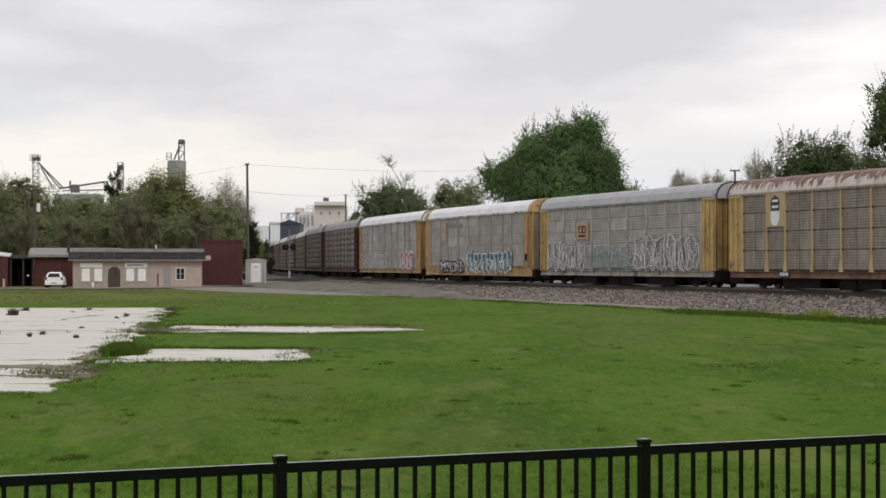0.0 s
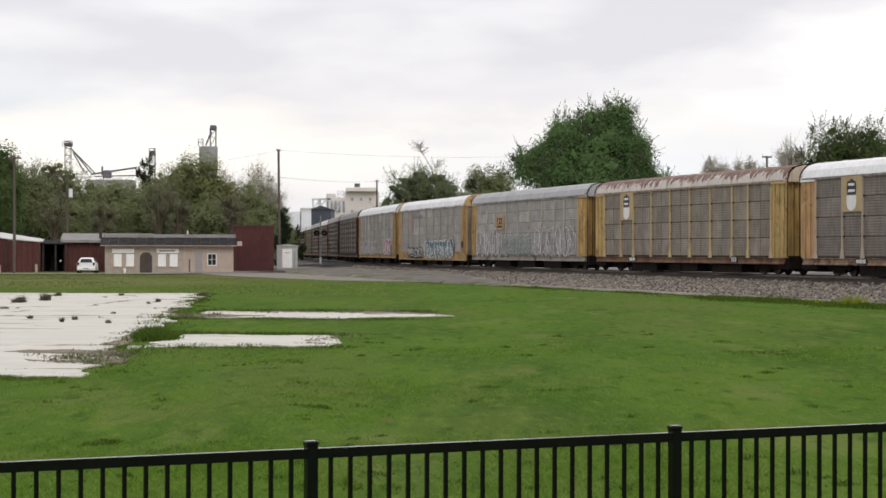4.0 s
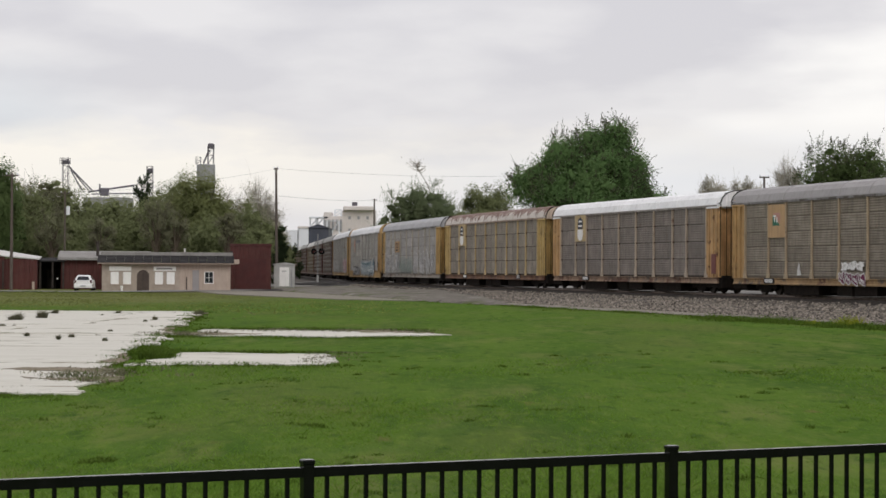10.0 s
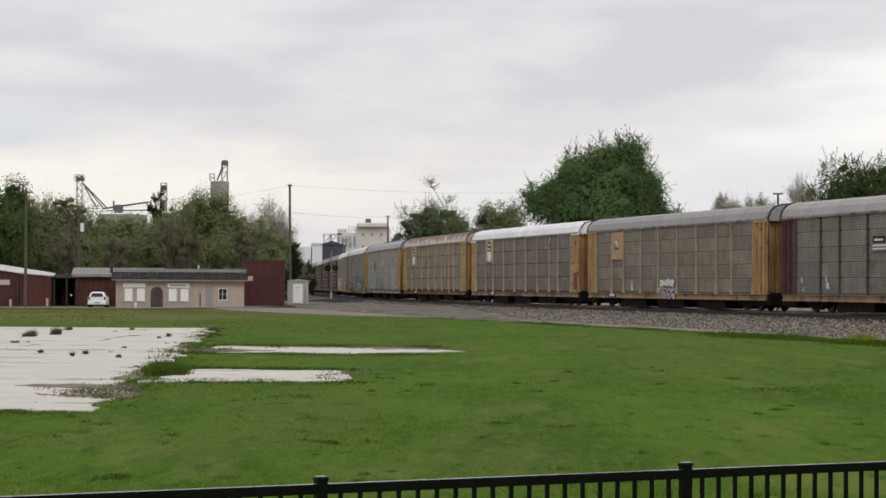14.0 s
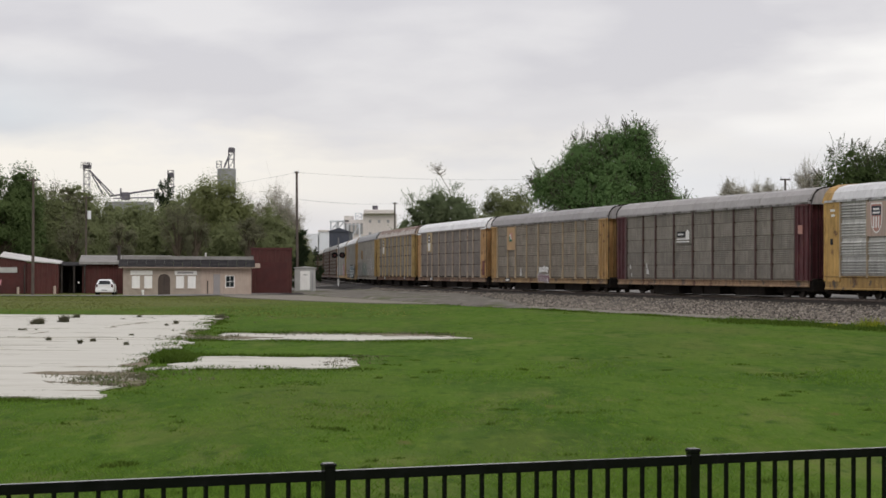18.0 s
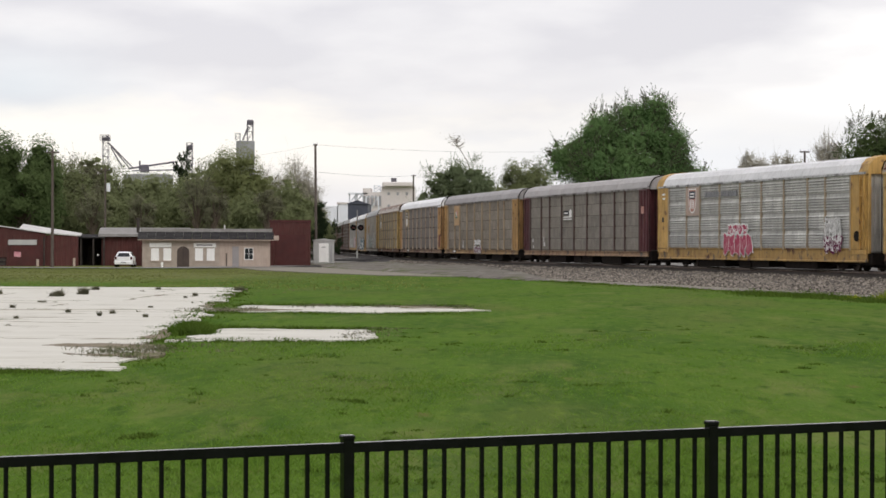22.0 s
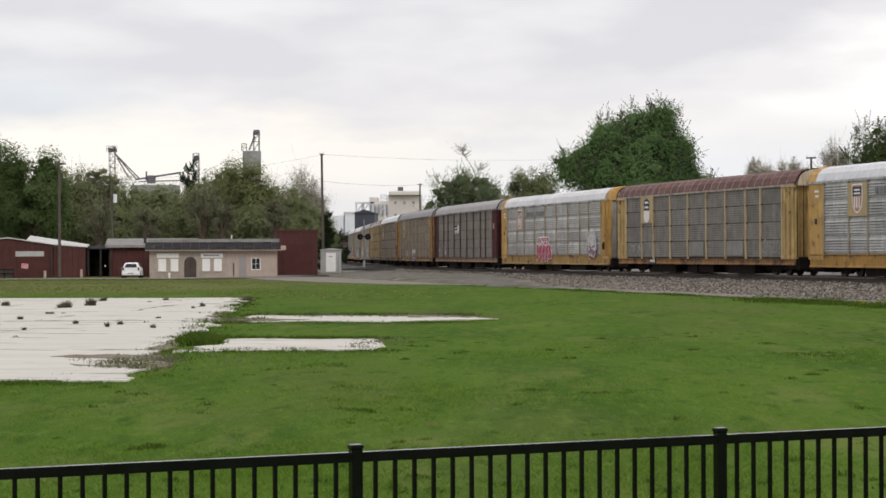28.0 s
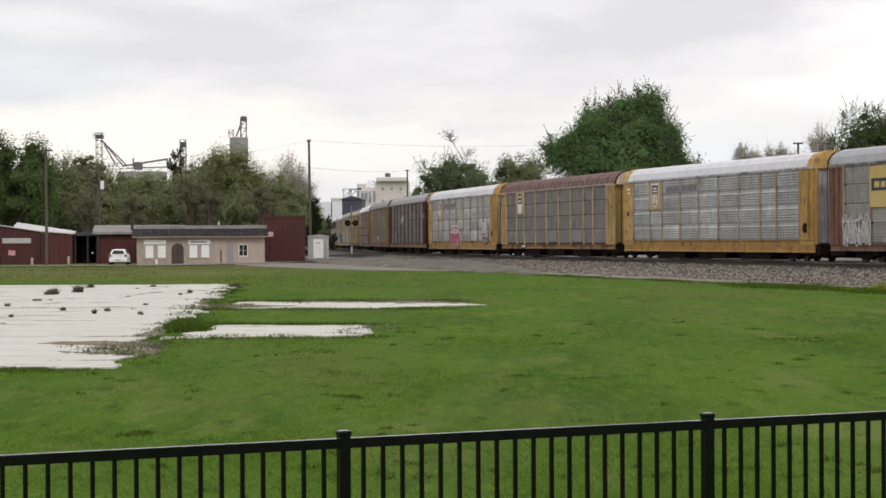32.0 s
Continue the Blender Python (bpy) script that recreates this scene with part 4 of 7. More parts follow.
def shield(cz, r, tall):
    """A badge outline: straight top, pointed round foot."""
    return [(-r, cz + tall), (r, cz + tall), (r, cz), (r * 0.85, cz - tall * 0.55), (r * 0.4, cz - tall * 0.9), (0, cz - tall), (-r * 0.4, cz - tall * 0.9), (-r * 0.85, cz - tall * 0.55), (-r, cz)]


def rect(x0, x1, z0, z1):
    return [(x0, z0), (x1, z0), (x1, z1), (x0, z1)]


BAY2 = BODY / 2 - FRONT - BAYS[0] - BAYS[1] / 2      # middle of the narrow sign bay


def spray(car, seed, colours, x0, x1, z0, z1, letters, width, label):
    rng = random.Random(seed)
    for i, m in enumerate(colours):
        for g in scrawl(rng, x0, x1, z0, z1, letters, width * (1.0 - 0.18 * i), FACE + 0.012 + 0.012 * i):
            part("spray_paint", g, m, car, label)


def piece(car, seed, x0, x1, z0, z1, letters, fill, line, label, halo=None, spiky=0.0, thick=0.05):
    """Sprayed block letters: swollen overlapping bodies, an outline round each and a few strokes inside."""
    rng = random.Random(seed)
    w = (x1 - x0) / letters
    for k in range(letters):
        cx, cz, rx, rz = x0 + (k + 0.5) * w, (z0 + z1) / 2 + rng.uniform(-0.05, 0.05), 0.56 * w, (z1 - z0) / 2
        lean = rng.uniform(-0.2, 0.2)
        ph = [rng.uniform(0, 6.28) for _ in range(3)]
        ring = []
        for i in range(32):
            a = 2 * math.pi * i / 32
            u = math.copysign(abs(math.cos(a)) ** 0.55, math.cos(a))
            v = math.copysign(abs(math.sin(a)) ** 0.55, math.sin(a))
            r = 0.84 + 0.13 * math.sin(3 * a + ph[0]) + 0.10 * math.sin(5 * a + ph[1]) + 0.06 * math.sin(9 * a + ph[2]) + spiky * 0.22 * (i % 4 == 0) * (v > 0)
            ring.append((cx + (u * r + lean * v) * rx, cz + v * r * rz))
        y = FACE + 0.006 + 0.004 * (k % 2)
        if halo:
            part("spray_halo", Geo().prism([(cx + (px - cx) * (1 + 0.07 / rx), cz + (pz - cz) * (1 + 0.06 / rz)) for px, pz in ring], "y", y - 0.03, y - 0.002), halo, car, label)
        body = part("spray_paint", Geo().prism(ring, "y", y - 0.03, y), fill, car, label) if fill else None
        g = Geo().add(*ribbon(ring + ring[:2], thick, y + 0.002))
        for q in range(5):
            # bent strokes that cross the letter's body
            pts, sx, sz = [], cx + rng.uniform(-0.5, 0.5) * rx, cz - rz * rng.uniform(0.2, 0.8)
            a = rng.uniform(1.0, 2.1)
            for n in range(5):
                pts.append((sx, sz))
                sx, sz = sx + math.cos(a) * 0.3 * rz, sz + math.sin(a) * 0.3 * rz
                a += rng.choice((-1, 1)) * rng.uniform(0.3, 1.5)
                sx, sz = min(max(sx, cx - 0.7 * rx), cx + 0.7 * rx), min(max(sz, cz - 0.85 * rz), cz + 0.85 * rz)
            g.add(*ribbon(pts, thick * rng.uniform(0.6, 1.0), y + 0.003 + 0.001 * q))
        part("spray_line", g, line, body or car)


def marks(car, x, z, n, mat, size=0.14):
    """A car's painted reporting marks as plain bars."""
    g = Geo()
    for k in range(n):
        g.prism(rect(x - k * size * 1.1, x - k * size * 1.1 + size * 0.75, z, z + size * 1.3), "y", FACE - 0.03, FACE + 0.008)
    back = part("stencil_plate", Geo().prism(rect(x - (n - 1) * size * 1.1 - 0.1, x + size * 0.75 + 0.1, z - 0.05, z + size * 1.3 + 0.05), "y", FACE - 0.035, FACE + 0.004), M_SPRAY_K, car)
    part("stencil_bar", g, M_WHITE if mat is M_SPRAY_K else mat, back)


def build_train():
    cars = {}

    def rusty(key, roof):
        c = build_car(P[key], roof, roof_pieces=26 if key == "redroof" else 14 if key == "rust" else 9, posts_foot=key != "redroof", halves=key == "rust")
        plate(c, BAY2, 3.15, 4.86, BAYS[1] - 0.1, M_SIGN_Y, [([(-0.42, 3.97), (0.42, 3.97), (0.48, 4.28), (0.40, 4.60), (0.16, 4.66), (0.0, 4.76), (-0.16, 4.66), (-0.40, 4.60), (-0.48, 4.28)], M_INK), (rect(-0.3, 0.3, 4.40, 4.52), M_WHITE), (rect(-0.32, 0.32, 4.10, 4.22), M_WHITE), ([(-0.47, 3.93), (0.47, 3.93), (0.48, 3.55), (0.36, 3.31), (0.14, 3.2), (-0.14, 3.2), (-0.36, 3.31), (-0.48, 3.55)], M_WHITE)], "yellow sign plate with a dark and white badge")
        marks(c, 7.4, 0.66, 6, M_WHITE)
        return c

    cars[-1] = rusty("rust", "grey-panelled car carrier with yellow posts and a rust-stained white roof")
    marks(cars[-1], -7.2, 0.66, 3, M_SPRAY_W, 0.2)
    spray(cars[-1], 31, (M_SPRAY_K,), BAY2 - 0.3, BAY2 + 0.3, 3.35, 3.85, 2, 0.04, "thin dark scribble")
    cars[-2] = rusty("white", "dark grey car carrier with a clean white roof and orange-yellow ends")
    part("primer_patch", Geo().prism(rect(-13.15, -12.6, 1.1, 2.2), "y", FACE - 0.06, FACE + 0.03), M_PRIMER, cars[-2], "dark red primer patch")
    cars[-6] = rusty("redroof", "grey car carrier with yellow posts and a rust-red ribbed roof")
    spray(cars[-6], 5, (M_SPRAY_F,), 8.6, 11.2, 1.05, 1.9, 3, 0.05, "thin white sprayed scrawl")
    part("repair_patch", Geo().prism(rect(-6.75, -4.45, 1.08, 1.9), "y", FACE - 0.05, FACE + 0.004), M_REPAIR, cars[-6], "bare grey repair patch")
    spray(cars[-6], 6, (M_SPRAY_F,), -11.5, -9.3, 1.1, 2.0, 3, 0.04, "faint white sprayed scrawl")
    part("repair_patch", Geo().prism(rect(-1.1, 1.1, 1.08, 1.9), "y", FACE - 0.05, FACE + 0.004), M_REPAIR, cars[-6], "bare grey repair patch")

    c = cars[-3] = build_car(P["grey"], "grey ribbed car carrier with cream posts and orange ends", posts_foot=True, style="fine", rows=5)
    plate(c, BAY2, 3.0, 4.72, BAYS[1] - 0.1, M_SIGN_O, [([(-0.42, 3.62), (0.42, 3.62), (0.42, 4.2)], M_GREEN), ([(0.36, 4.28), (-0.42, 4.28), (-0.42, 3.72)], M_PINK), (rect(0.02, 0.34, 4.08, 4.16), M_WHITE), (rect(0.14, 0.22, 3.8, 4.1), M_WHITE), (rect(-0.14, -0.06, 3.78, 4.06), M_WHITE)], "orange sign plate with a green, white and pink emblem")
    piece(c, 8, -1.3, 1.3, 0.62, 1.22, 4, M_SPRAY_M, M_SPRAY_W, "purple sprayed letters with white lines", None, 0.0, 0.06)
    piece(c, 9, -1.1, 1.1, 1.28, 1.75, 3, M_WHITE, M_SPRAY_F, "white sprayed blocks", None, 0.6, 0.03)
    part("paint_blot", Geo().prism([(5.3, 1.05), (5.75, 1.05), (5.7, 1.3), (5.55, 1.7), (5.42, 1.3)], "y", FACE - 0.05, FACE - 0.02), M_SPRAY_W, c, "white paint blot")
    marks(c, 9.2, 0.66, 6, M_SPRAY_K)

    c = cars[-4] = build_car(P["maroon"], "grey-brown car carrier with dark posts and maroon ends", rows=5)
    plate(c, 2.6, 3.0, 3.8, 2.4, P["maroon"]["panel"], [(rect(-0.25, 0.95, 3.4, 3.72), M_SPRAY_K), (rect(0.0, 0.8, 3.5, 3.6), M_WHITE), (rect(-0.85, 0.95, 3.24, 3.32), M_WHITE), (rect(-0.85, 0.95, 3.09, 3.16), M_WHITE), ([(-0.35, 3.3), (-0.85, 3.3), (-0.85, 3.7), (-0.62, 3.82), (-0.4, 3.7)], M_WHITE)], "weathered black and white emblem")
    for k, (bx, bz, bw, bh) in enumerate(((10.9, 1.5, 0.16, 0.26), (10.75, 1.05, 0.14, 0.2), (8.0, 1.2, 0.35, 0.3), (8.25, 1.55, 0.12, 0.3))):
        part("paint_blot", Geo().prism([(bx + u, bz + v) for u, v in ((0, 0), (bw, 0.04), (bw * 0.9, bh), (bw * 0.4, bh * 1.15), (0.05, bh * 0.7))], "y", FACE - 0.05, FACE - 0.015), M_SPRAY_W, c)
    part("notice", Geo().prism(rect(-12.7, -12.2, 3.3, 3.75), "y", FACE - 0.02, FACE + 0.012), M_PINK, c)

    def silver(label, key, board):
        c = build_car(P[key], label, style="louvre", plain_end=True, z0=1.16)
        plate(c, BAY2, 3.05, 4.72, BAYS[1] - 0.1, board, [(shield(3.92, 0.56, 0.74), M_WHITE), (shield(3.92, 0.49, 0.66), M_PINK), (rect(-0.46, 0.46, 4.05, 4.5), M_INK), (rect(-0.3, 0.3, 4.3, 4.4), M_WHITE), (rect(-0.34, 0.34, 4.13, 4.22), M_WHITE)] + [(rect(u - 0.05, u + 0.05, 3.45, 4.0), M_WHITE) for u in (-0.24, 0.0, 0.24)], "yellow sign plate with a striped shield")
        for x0 in (5.95, 3.6):
            g = Geo()
            for k in range(6):
                g.prism(rect(x0 - k * 0.36, x0 - k * 0.36 + 0.26, 4.1, 4.4), "y", FACE - 0.06, FACE - 0.002)
            part("stencil_bar", g, M_FADED, c)
        # flat black square painted for the dark of a small hole
        part("lamp_slot", Geo().prism(rect(12.55, 12.8, 2.7, 3.0), "y", FACE - 0.07, FACE - 0.03), M_SPRAY_K, c, "flat black square standing in for a small hole")
        for k, z in enumerate((4.35, 4.1)):
            part("stencil_bar", Geo().prism(rect(12.35, 12.8 - 0.1 * k, z, z + 0.12), "y", FACE - 0.07, FACE - 0.03), M_WHITE, c)
        return c

    cars[-5] = silver("dull silver louvred car carrier with yellow ends and crimson spray paint", "dull", M_PEACH)
    piece(cars[-5], 21, -0.3, 3.5, 0.74, 1.95, 5, M_SPRAY_R, M_SPRAY_P, "large crimson sprayed lettering with white edges", M_WHITE, 0.5, 0.05)
    piece(cars[-5], 23, 0.3, 2.9, 1.85, 2.45, 4, M_SPRAY_R, M_WHITE, "crimson sprayed lettering with white edges", M_WHITE, 1.0, 0.05)
    piece(cars[-5], 22, -10.9, -9.0, 0.95, 1.8, 3, M_SPRAY_W, M_SPRAY_M, "white and purple sprayed tag", None, 0.6, 0.11)
    piece(cars[-5], 24, -10.8, -9.1, 1.8, 2.65, 2, None, M_SPRAY_W, "white and purple sprayed tag", None, 0.9, 0.13)
    piece(cars[-5], 25, -10.8, -9.0, 1.0, 2.6, 3, None, M_WHITE, "white sprayed strokes", None, 0.9, 0.08)
    cars[-7] = silver("silver louvred car carrier with a white roof and yellow ends", "silver", M_SIGN_Y)

    c = cars[-8] = build_car(P["worn"], "weathered grey car carrier with a large cream-yellow sign panel")
    plate(c, BAY2, 2.7, 4.7, BAYS[1] - 0.05, M_SIGN_C, [(rect(-0.8, 0.8, 3.5, 4.1), M_INK), (rect(-0.6, -0.15, 3.65, 3.95), M_SIGN_C), (rect(0.0, 0.5, 3.65, 3.95), M_SIGN_C)], "cream-yellow panel with a dark square emblem")
    piece(c, 4, 8.9, 11.8, 0.8, 2.2, 5, None, M_SPRAY_W, "white sprayed scrawl", None, 1.0, 0.07)
    spray(c, 4, (M_SPRAY_W,), 9.0, 11.8, 0.9, 2.5, 4, 0.05, "white sprayed scrawl")

    c = cars[0] = build_car(P["plain"], "plain grey car carrier with yellow ends and tall white spray paint", style="fine", rows=5)
    plate(c, 5.7, 2.85, 3.85, 1.9, M_SIGN_O, [(rect(-0.62, 0.62, 3.22, 3.68), M_SPRAY_K), (rect(-0.6, 0.6, 2.98, 3.12), M_SPRAY_K), ([(-0.5, 3.3), (-0.2, 3.3), (-0.28, 3.6), (-0.48, 3.6)], M_SIGN_O), ([(0.1, 3.28), (0.45, 3.28), (0.3, 3.6), (0.0, 3.62)], M_SIGN_O)], "yellow plate with a dark square emblem")
    for dx, ink, thick in ((0.08, M_FADED, 0.06), (0.0, M_WHITE, 0.075)):
        piece(c, 11, 5.2 - dx, 11.8 - dx, 0.9, 2.75, 6, None, ink, "white outlined sprayed lettering", None, 0.4, thick)
        piece(c, 12, -1.9 - dx, 4.4 - dx, 0.95, 2.3, 8, None, M_SPRAY_G if dx == 0.0 else ink, "pale green and white sprayed lettering", None, 0.6, thick)
        piece(c, 13, -11.4 - dx, -2.6 - dx, 0.85, 2.9, 6, None, ink, "large white and grey sprayed lettering", None, 0.3, thick)
    piece(c, 19, -2.2, 4.2, 1.0, 2.2, 7, None, M_SPRAY_W, "white sprayed strokes", None, 0.5, 0.04)

    c = cars[1] = build_car(P["pale"], "pale-roofed grey car carrier with yellow ends and blue spray paint", style="fine", rows=5, plain_end=True, z0=1.16)
    plate(c, BAY2, 3.1, 4.5, 1.2, M_PEACH, [(rect(-0.3, 0.3, 3.7, 4.2), M_PINK)], "faded orange sign")
    part("stencil_bar", Geo().prism(rect(3.2, 6.6, 4.1, 4.36), "y", FACE - 0.06, FACE - 0.004), M_FADED, c)
    piece(c, 14, 2.7, 9.0, 0.62, 1.6, 7, M_SPRAY_W, M_SPRAY_K, "white and dark sprayed lettering", None, 0.2, 0.12)
    piece(c, 15, -9.2, 1.8, 0.62, 2.25, 11, M_SPRAY_B, M_WHITE, "dark teal and white sprayed lettering", M_SPRAY_K, 0.6, 0.085)

    c = cars[2] = build_car(P["pale"], "white-roofed grey car carrier with faded spray paint", style="fine", rows=5)
    piece(c, 16, 0.0, 12.0, 0.9, 2.3, 9, None, M_SPRAY_W, "faded white sprayed lettering", None, 0.2, 0.12)
    piece(c, 17, -10.5, -6.0, 0.9, 2.5, 4, M_SPRAY_R, M_SPRAY_W, "crimson sprayed lettering", None, 0.2, 0.16)

    cars[3] = build_car(P["brown"], "grey-brown car carrier with dark maroon ends", full=False)
    cars[4] = build_car(P["brown"], "grey-brown car carrier with dark maroon ends", full=False)
    cars[5] = build_car(P["tan"], "tan-grey car carrier with a pale roof, far down the line", full=False)
    for k in range(6, 17):
        src = cars[5] if k % 3 else cars[4]
        cars[k] = copy_thing(src, pose(0, 0, 0))
    return cars


CARS = build_train()
S0, SPEED, GAIN = -0.3, 5.9484, 0.00421


def car_pose(k, t):
    """Car k stands on its two trucks on the line."""
    s = S0 + SPEED * t + GAIN * t * t + PITCH * (k + 0.5)
    a = on_line(s - 10.15)
    b = on_line(s + 10.15)
    return pose((a[0] + b[0]) / 2, (a[1] + b[1]) / 2, RAIL_Z, 0, 0, math.degrees(math.atan2(b[1] - a[1], b[0] - a[0])))


# ---- single-storey buildings ----
def build_depot():
    """Long low cream building with a dark shingled front canopy."""
    x0, x1, y0, y1 = -32.1, -21.0, 172.0, 180.0
    ox = (x0 + x1) / 2
    b = thing("office_building", "low cream building with boarded windows and dark shingle canopy", "building", pose(ox, y0, 0, 0, 0, 8))
    w = (x1 - x0) / 2
    u = 11.15 / 442.0

    def at(px):          # plan position along the front by its share of the width
        return -w + (px - 415) * u

    part("wall", Geo().box(-w, at(680), 0, 7.5, -0.05, 2.45), M_STONE_WALL, b, "pale stone-faced wall")
    part("wall", Geo().box(at(680), w, 0, 7.5, -0.05, 2.42), M_CREAM, b, "smooth cream wall")
    for k in range(5):
        xx = at(690) + k * (w - at(690)) / 4.4
        part("wall_batten", Geo().box(xx - 0.025, xx + 0.025, -0.03, 0.0, 0.0, 2.3), M_CREAM, b)
    roof = part("roof", Geo().box(-w - 0.15, w + 0.2, 0.75, 7.7, 2.9, 3.36), M_GREY_ROOF, b, "flat grey roofing behind the canopy")
    part("fascia", Geo().box(-w - 0.35, w + 0.3, -0.62, -0.55, 2.32, 2.45), M_CREAM, b)
    part("soffit", Geo().box(-w - 0.33, w + 0.28, -0.55, 0.0, 2.41, 2.44), M_CREAM, b)
    rows = 5
    for r in range(rows):
        z0, z1 = 2.41 + r * 0.12, 2.41 + (r + 1) * 0.12 + 0.03
        d0, d1 = -0.66 + r * 0.27, -0.66 + (r + 1) * 0.27
        for k in range(15):
            a = -w - 0.38 + k * (2 * w + 0.7) / 15
            part("shingle", Geo().prism([(d0, z0), (d0, z0 + 0.03), (d1, z1 + 0.03), (d1, z1)], "x", a, a + (2 * w + 0.7) / 15 - 0.02), M_SHINGLE, roof)
    for px, wd in ((440, 75), (591, 76)):
        part("sign_board", Geo().cbox(at(px), at(px + wd), -0.06, 0.0, 1.72, 2.1, 0.01), M_WHITE, b, "weathered white sign board")
    part("sign_bar", Geo().box(at(600), at(655), -0.066, -0.06, 1.84, 1.98), M_GREY_DOOR, b)
    for px in (445, 487, 596, 636):
        wn = part("boarded_window", Geo().cbox(at(px), at(px + 27), -0.05, 0.0, 0.55, 1.62, 0.01), M_WHITE, b, "white board over a window")
        part("window_sill", Geo().box(at(px) - 0.05, at(px + 27) + 0.05, -0.09, 0.0, 0.47, 0.55), M_CREAM, wn)
    # arched doorway
    def arch(px0, px1, top, y0, y1, mat, name, label, spring):
        a, c = at(px0), at(px1)
        ring = [(a, 0.0), (c, 0.0)] + [((a + c) / 2 + (c - a) / 2 * math.cos(math.pi * i / 10), spring + (top - spring) * math.sin(math.pi * i / 10)) for i in range(11)]
        return part(name, Geo().prism(ring, "y", y0, y1), mat, b, label)

    arch(526, 583, 1.95, -0.05, 0.01, M_STONE_WALL, "door_surround", "stone arch", 1.4)
    d = arch(534, 576, 1.8, -0.07, 0.0, M_BROWN_DOOR, "door", "brown arched door", 1.3)
    part("door_leaf_line", Geo().box(at(554), at(556), -0.075, -0.07, 0.1, 1.6), M_SHED_DARK, d)
    d = part("door", Geo().cbox(at(724), at(747), -0.05, 0.0, 0.05, 1.8, 0.01), M_GREY_DOOR, b, "plain grey steel door")
    part("door_frame", Geo().box(at(721), at(724), -0.07, 0, 0.0, 1.88).box(at(747), at(750), -0.07, 0, 0.0, 1.88).box(at(721), at(750), -0.07, 0, 1.8, 1.88), M_CREAM, d)
    part("door_handle", Geo().tube((at(744), -0.05, 0.95), (at(744), -0.12, 0.95), 0.03), M_GALV, d)
    win = part("window", Geo().box(at(765), at(797), -0.07, 0.0, 0.62, 1.68), M_WHITE, b, "white framed sash window")
    for zz in (0.72, 1.2):
        for px in (767.5, 781.7):
            part("pane", Geo().box(at(px), at(px + 12.8), -0.076, -0.07, zz - 0.03, zz + 0.43), M_GLASS, win)
    part("downpipe", Geo().tube((at(704), -0.08, 0.1), (at(704), -0.08, 1.2), 0.045), M_BROWN_DOOR, b, "dark meter pipe")
    part("vent_pipe", Geo().tube((at(697), 1.4, 3.2), (at(697), 1.4, 3.7), 0.07), M_WHITE_ROOF, b, "pale roof vent")
    part("vent_pipe", Geo().tube((at(858), 1.4, 3.2), (at(858), 1.4, 3.5), 0.12), M_SHED_DARK, b)
    # plain box under the eave, without any lamp in it
    part("eave_lamp", Geo().cbox(w + 0.3, w + 0.75, -0.3, 0.1, 2.35, 2.75, 0.03), M_CREAM, b, "cream box under the eave")
    part("standpipe", Geo().tube((at(483), -0.35, -0.05), (at(483), -0.35, 0.42), 0.09).tube((at(483) - 0.12, -0.35, 0.3), (at(483) + 0.12, -0.35, 0.3), 0.06), M_WHITE, b, "small white standpipe")


build_depot()


def ribbed_wall(x0, x1, y, z0, z1, step=0.45, deep=0.05):
    """Metal siding folded into upright ribs, facing the lawn; one closed sheet."""
    n = int((x1 - x0) / step)
    w = (x1 - x0) / n
    ring = [(x1, y + 0.15), (x0, y + 0.15)]
    for i in range(n):
        a = x0 + i * w
        ring += [(a, y), (a + 0.55 * w, y), (a + 0.65 * w, y - deep), (a + 0.9 * w, y - deep)]
    ring.append((x1, y))
    return Geo().prism(ring, "z", z0, z1)


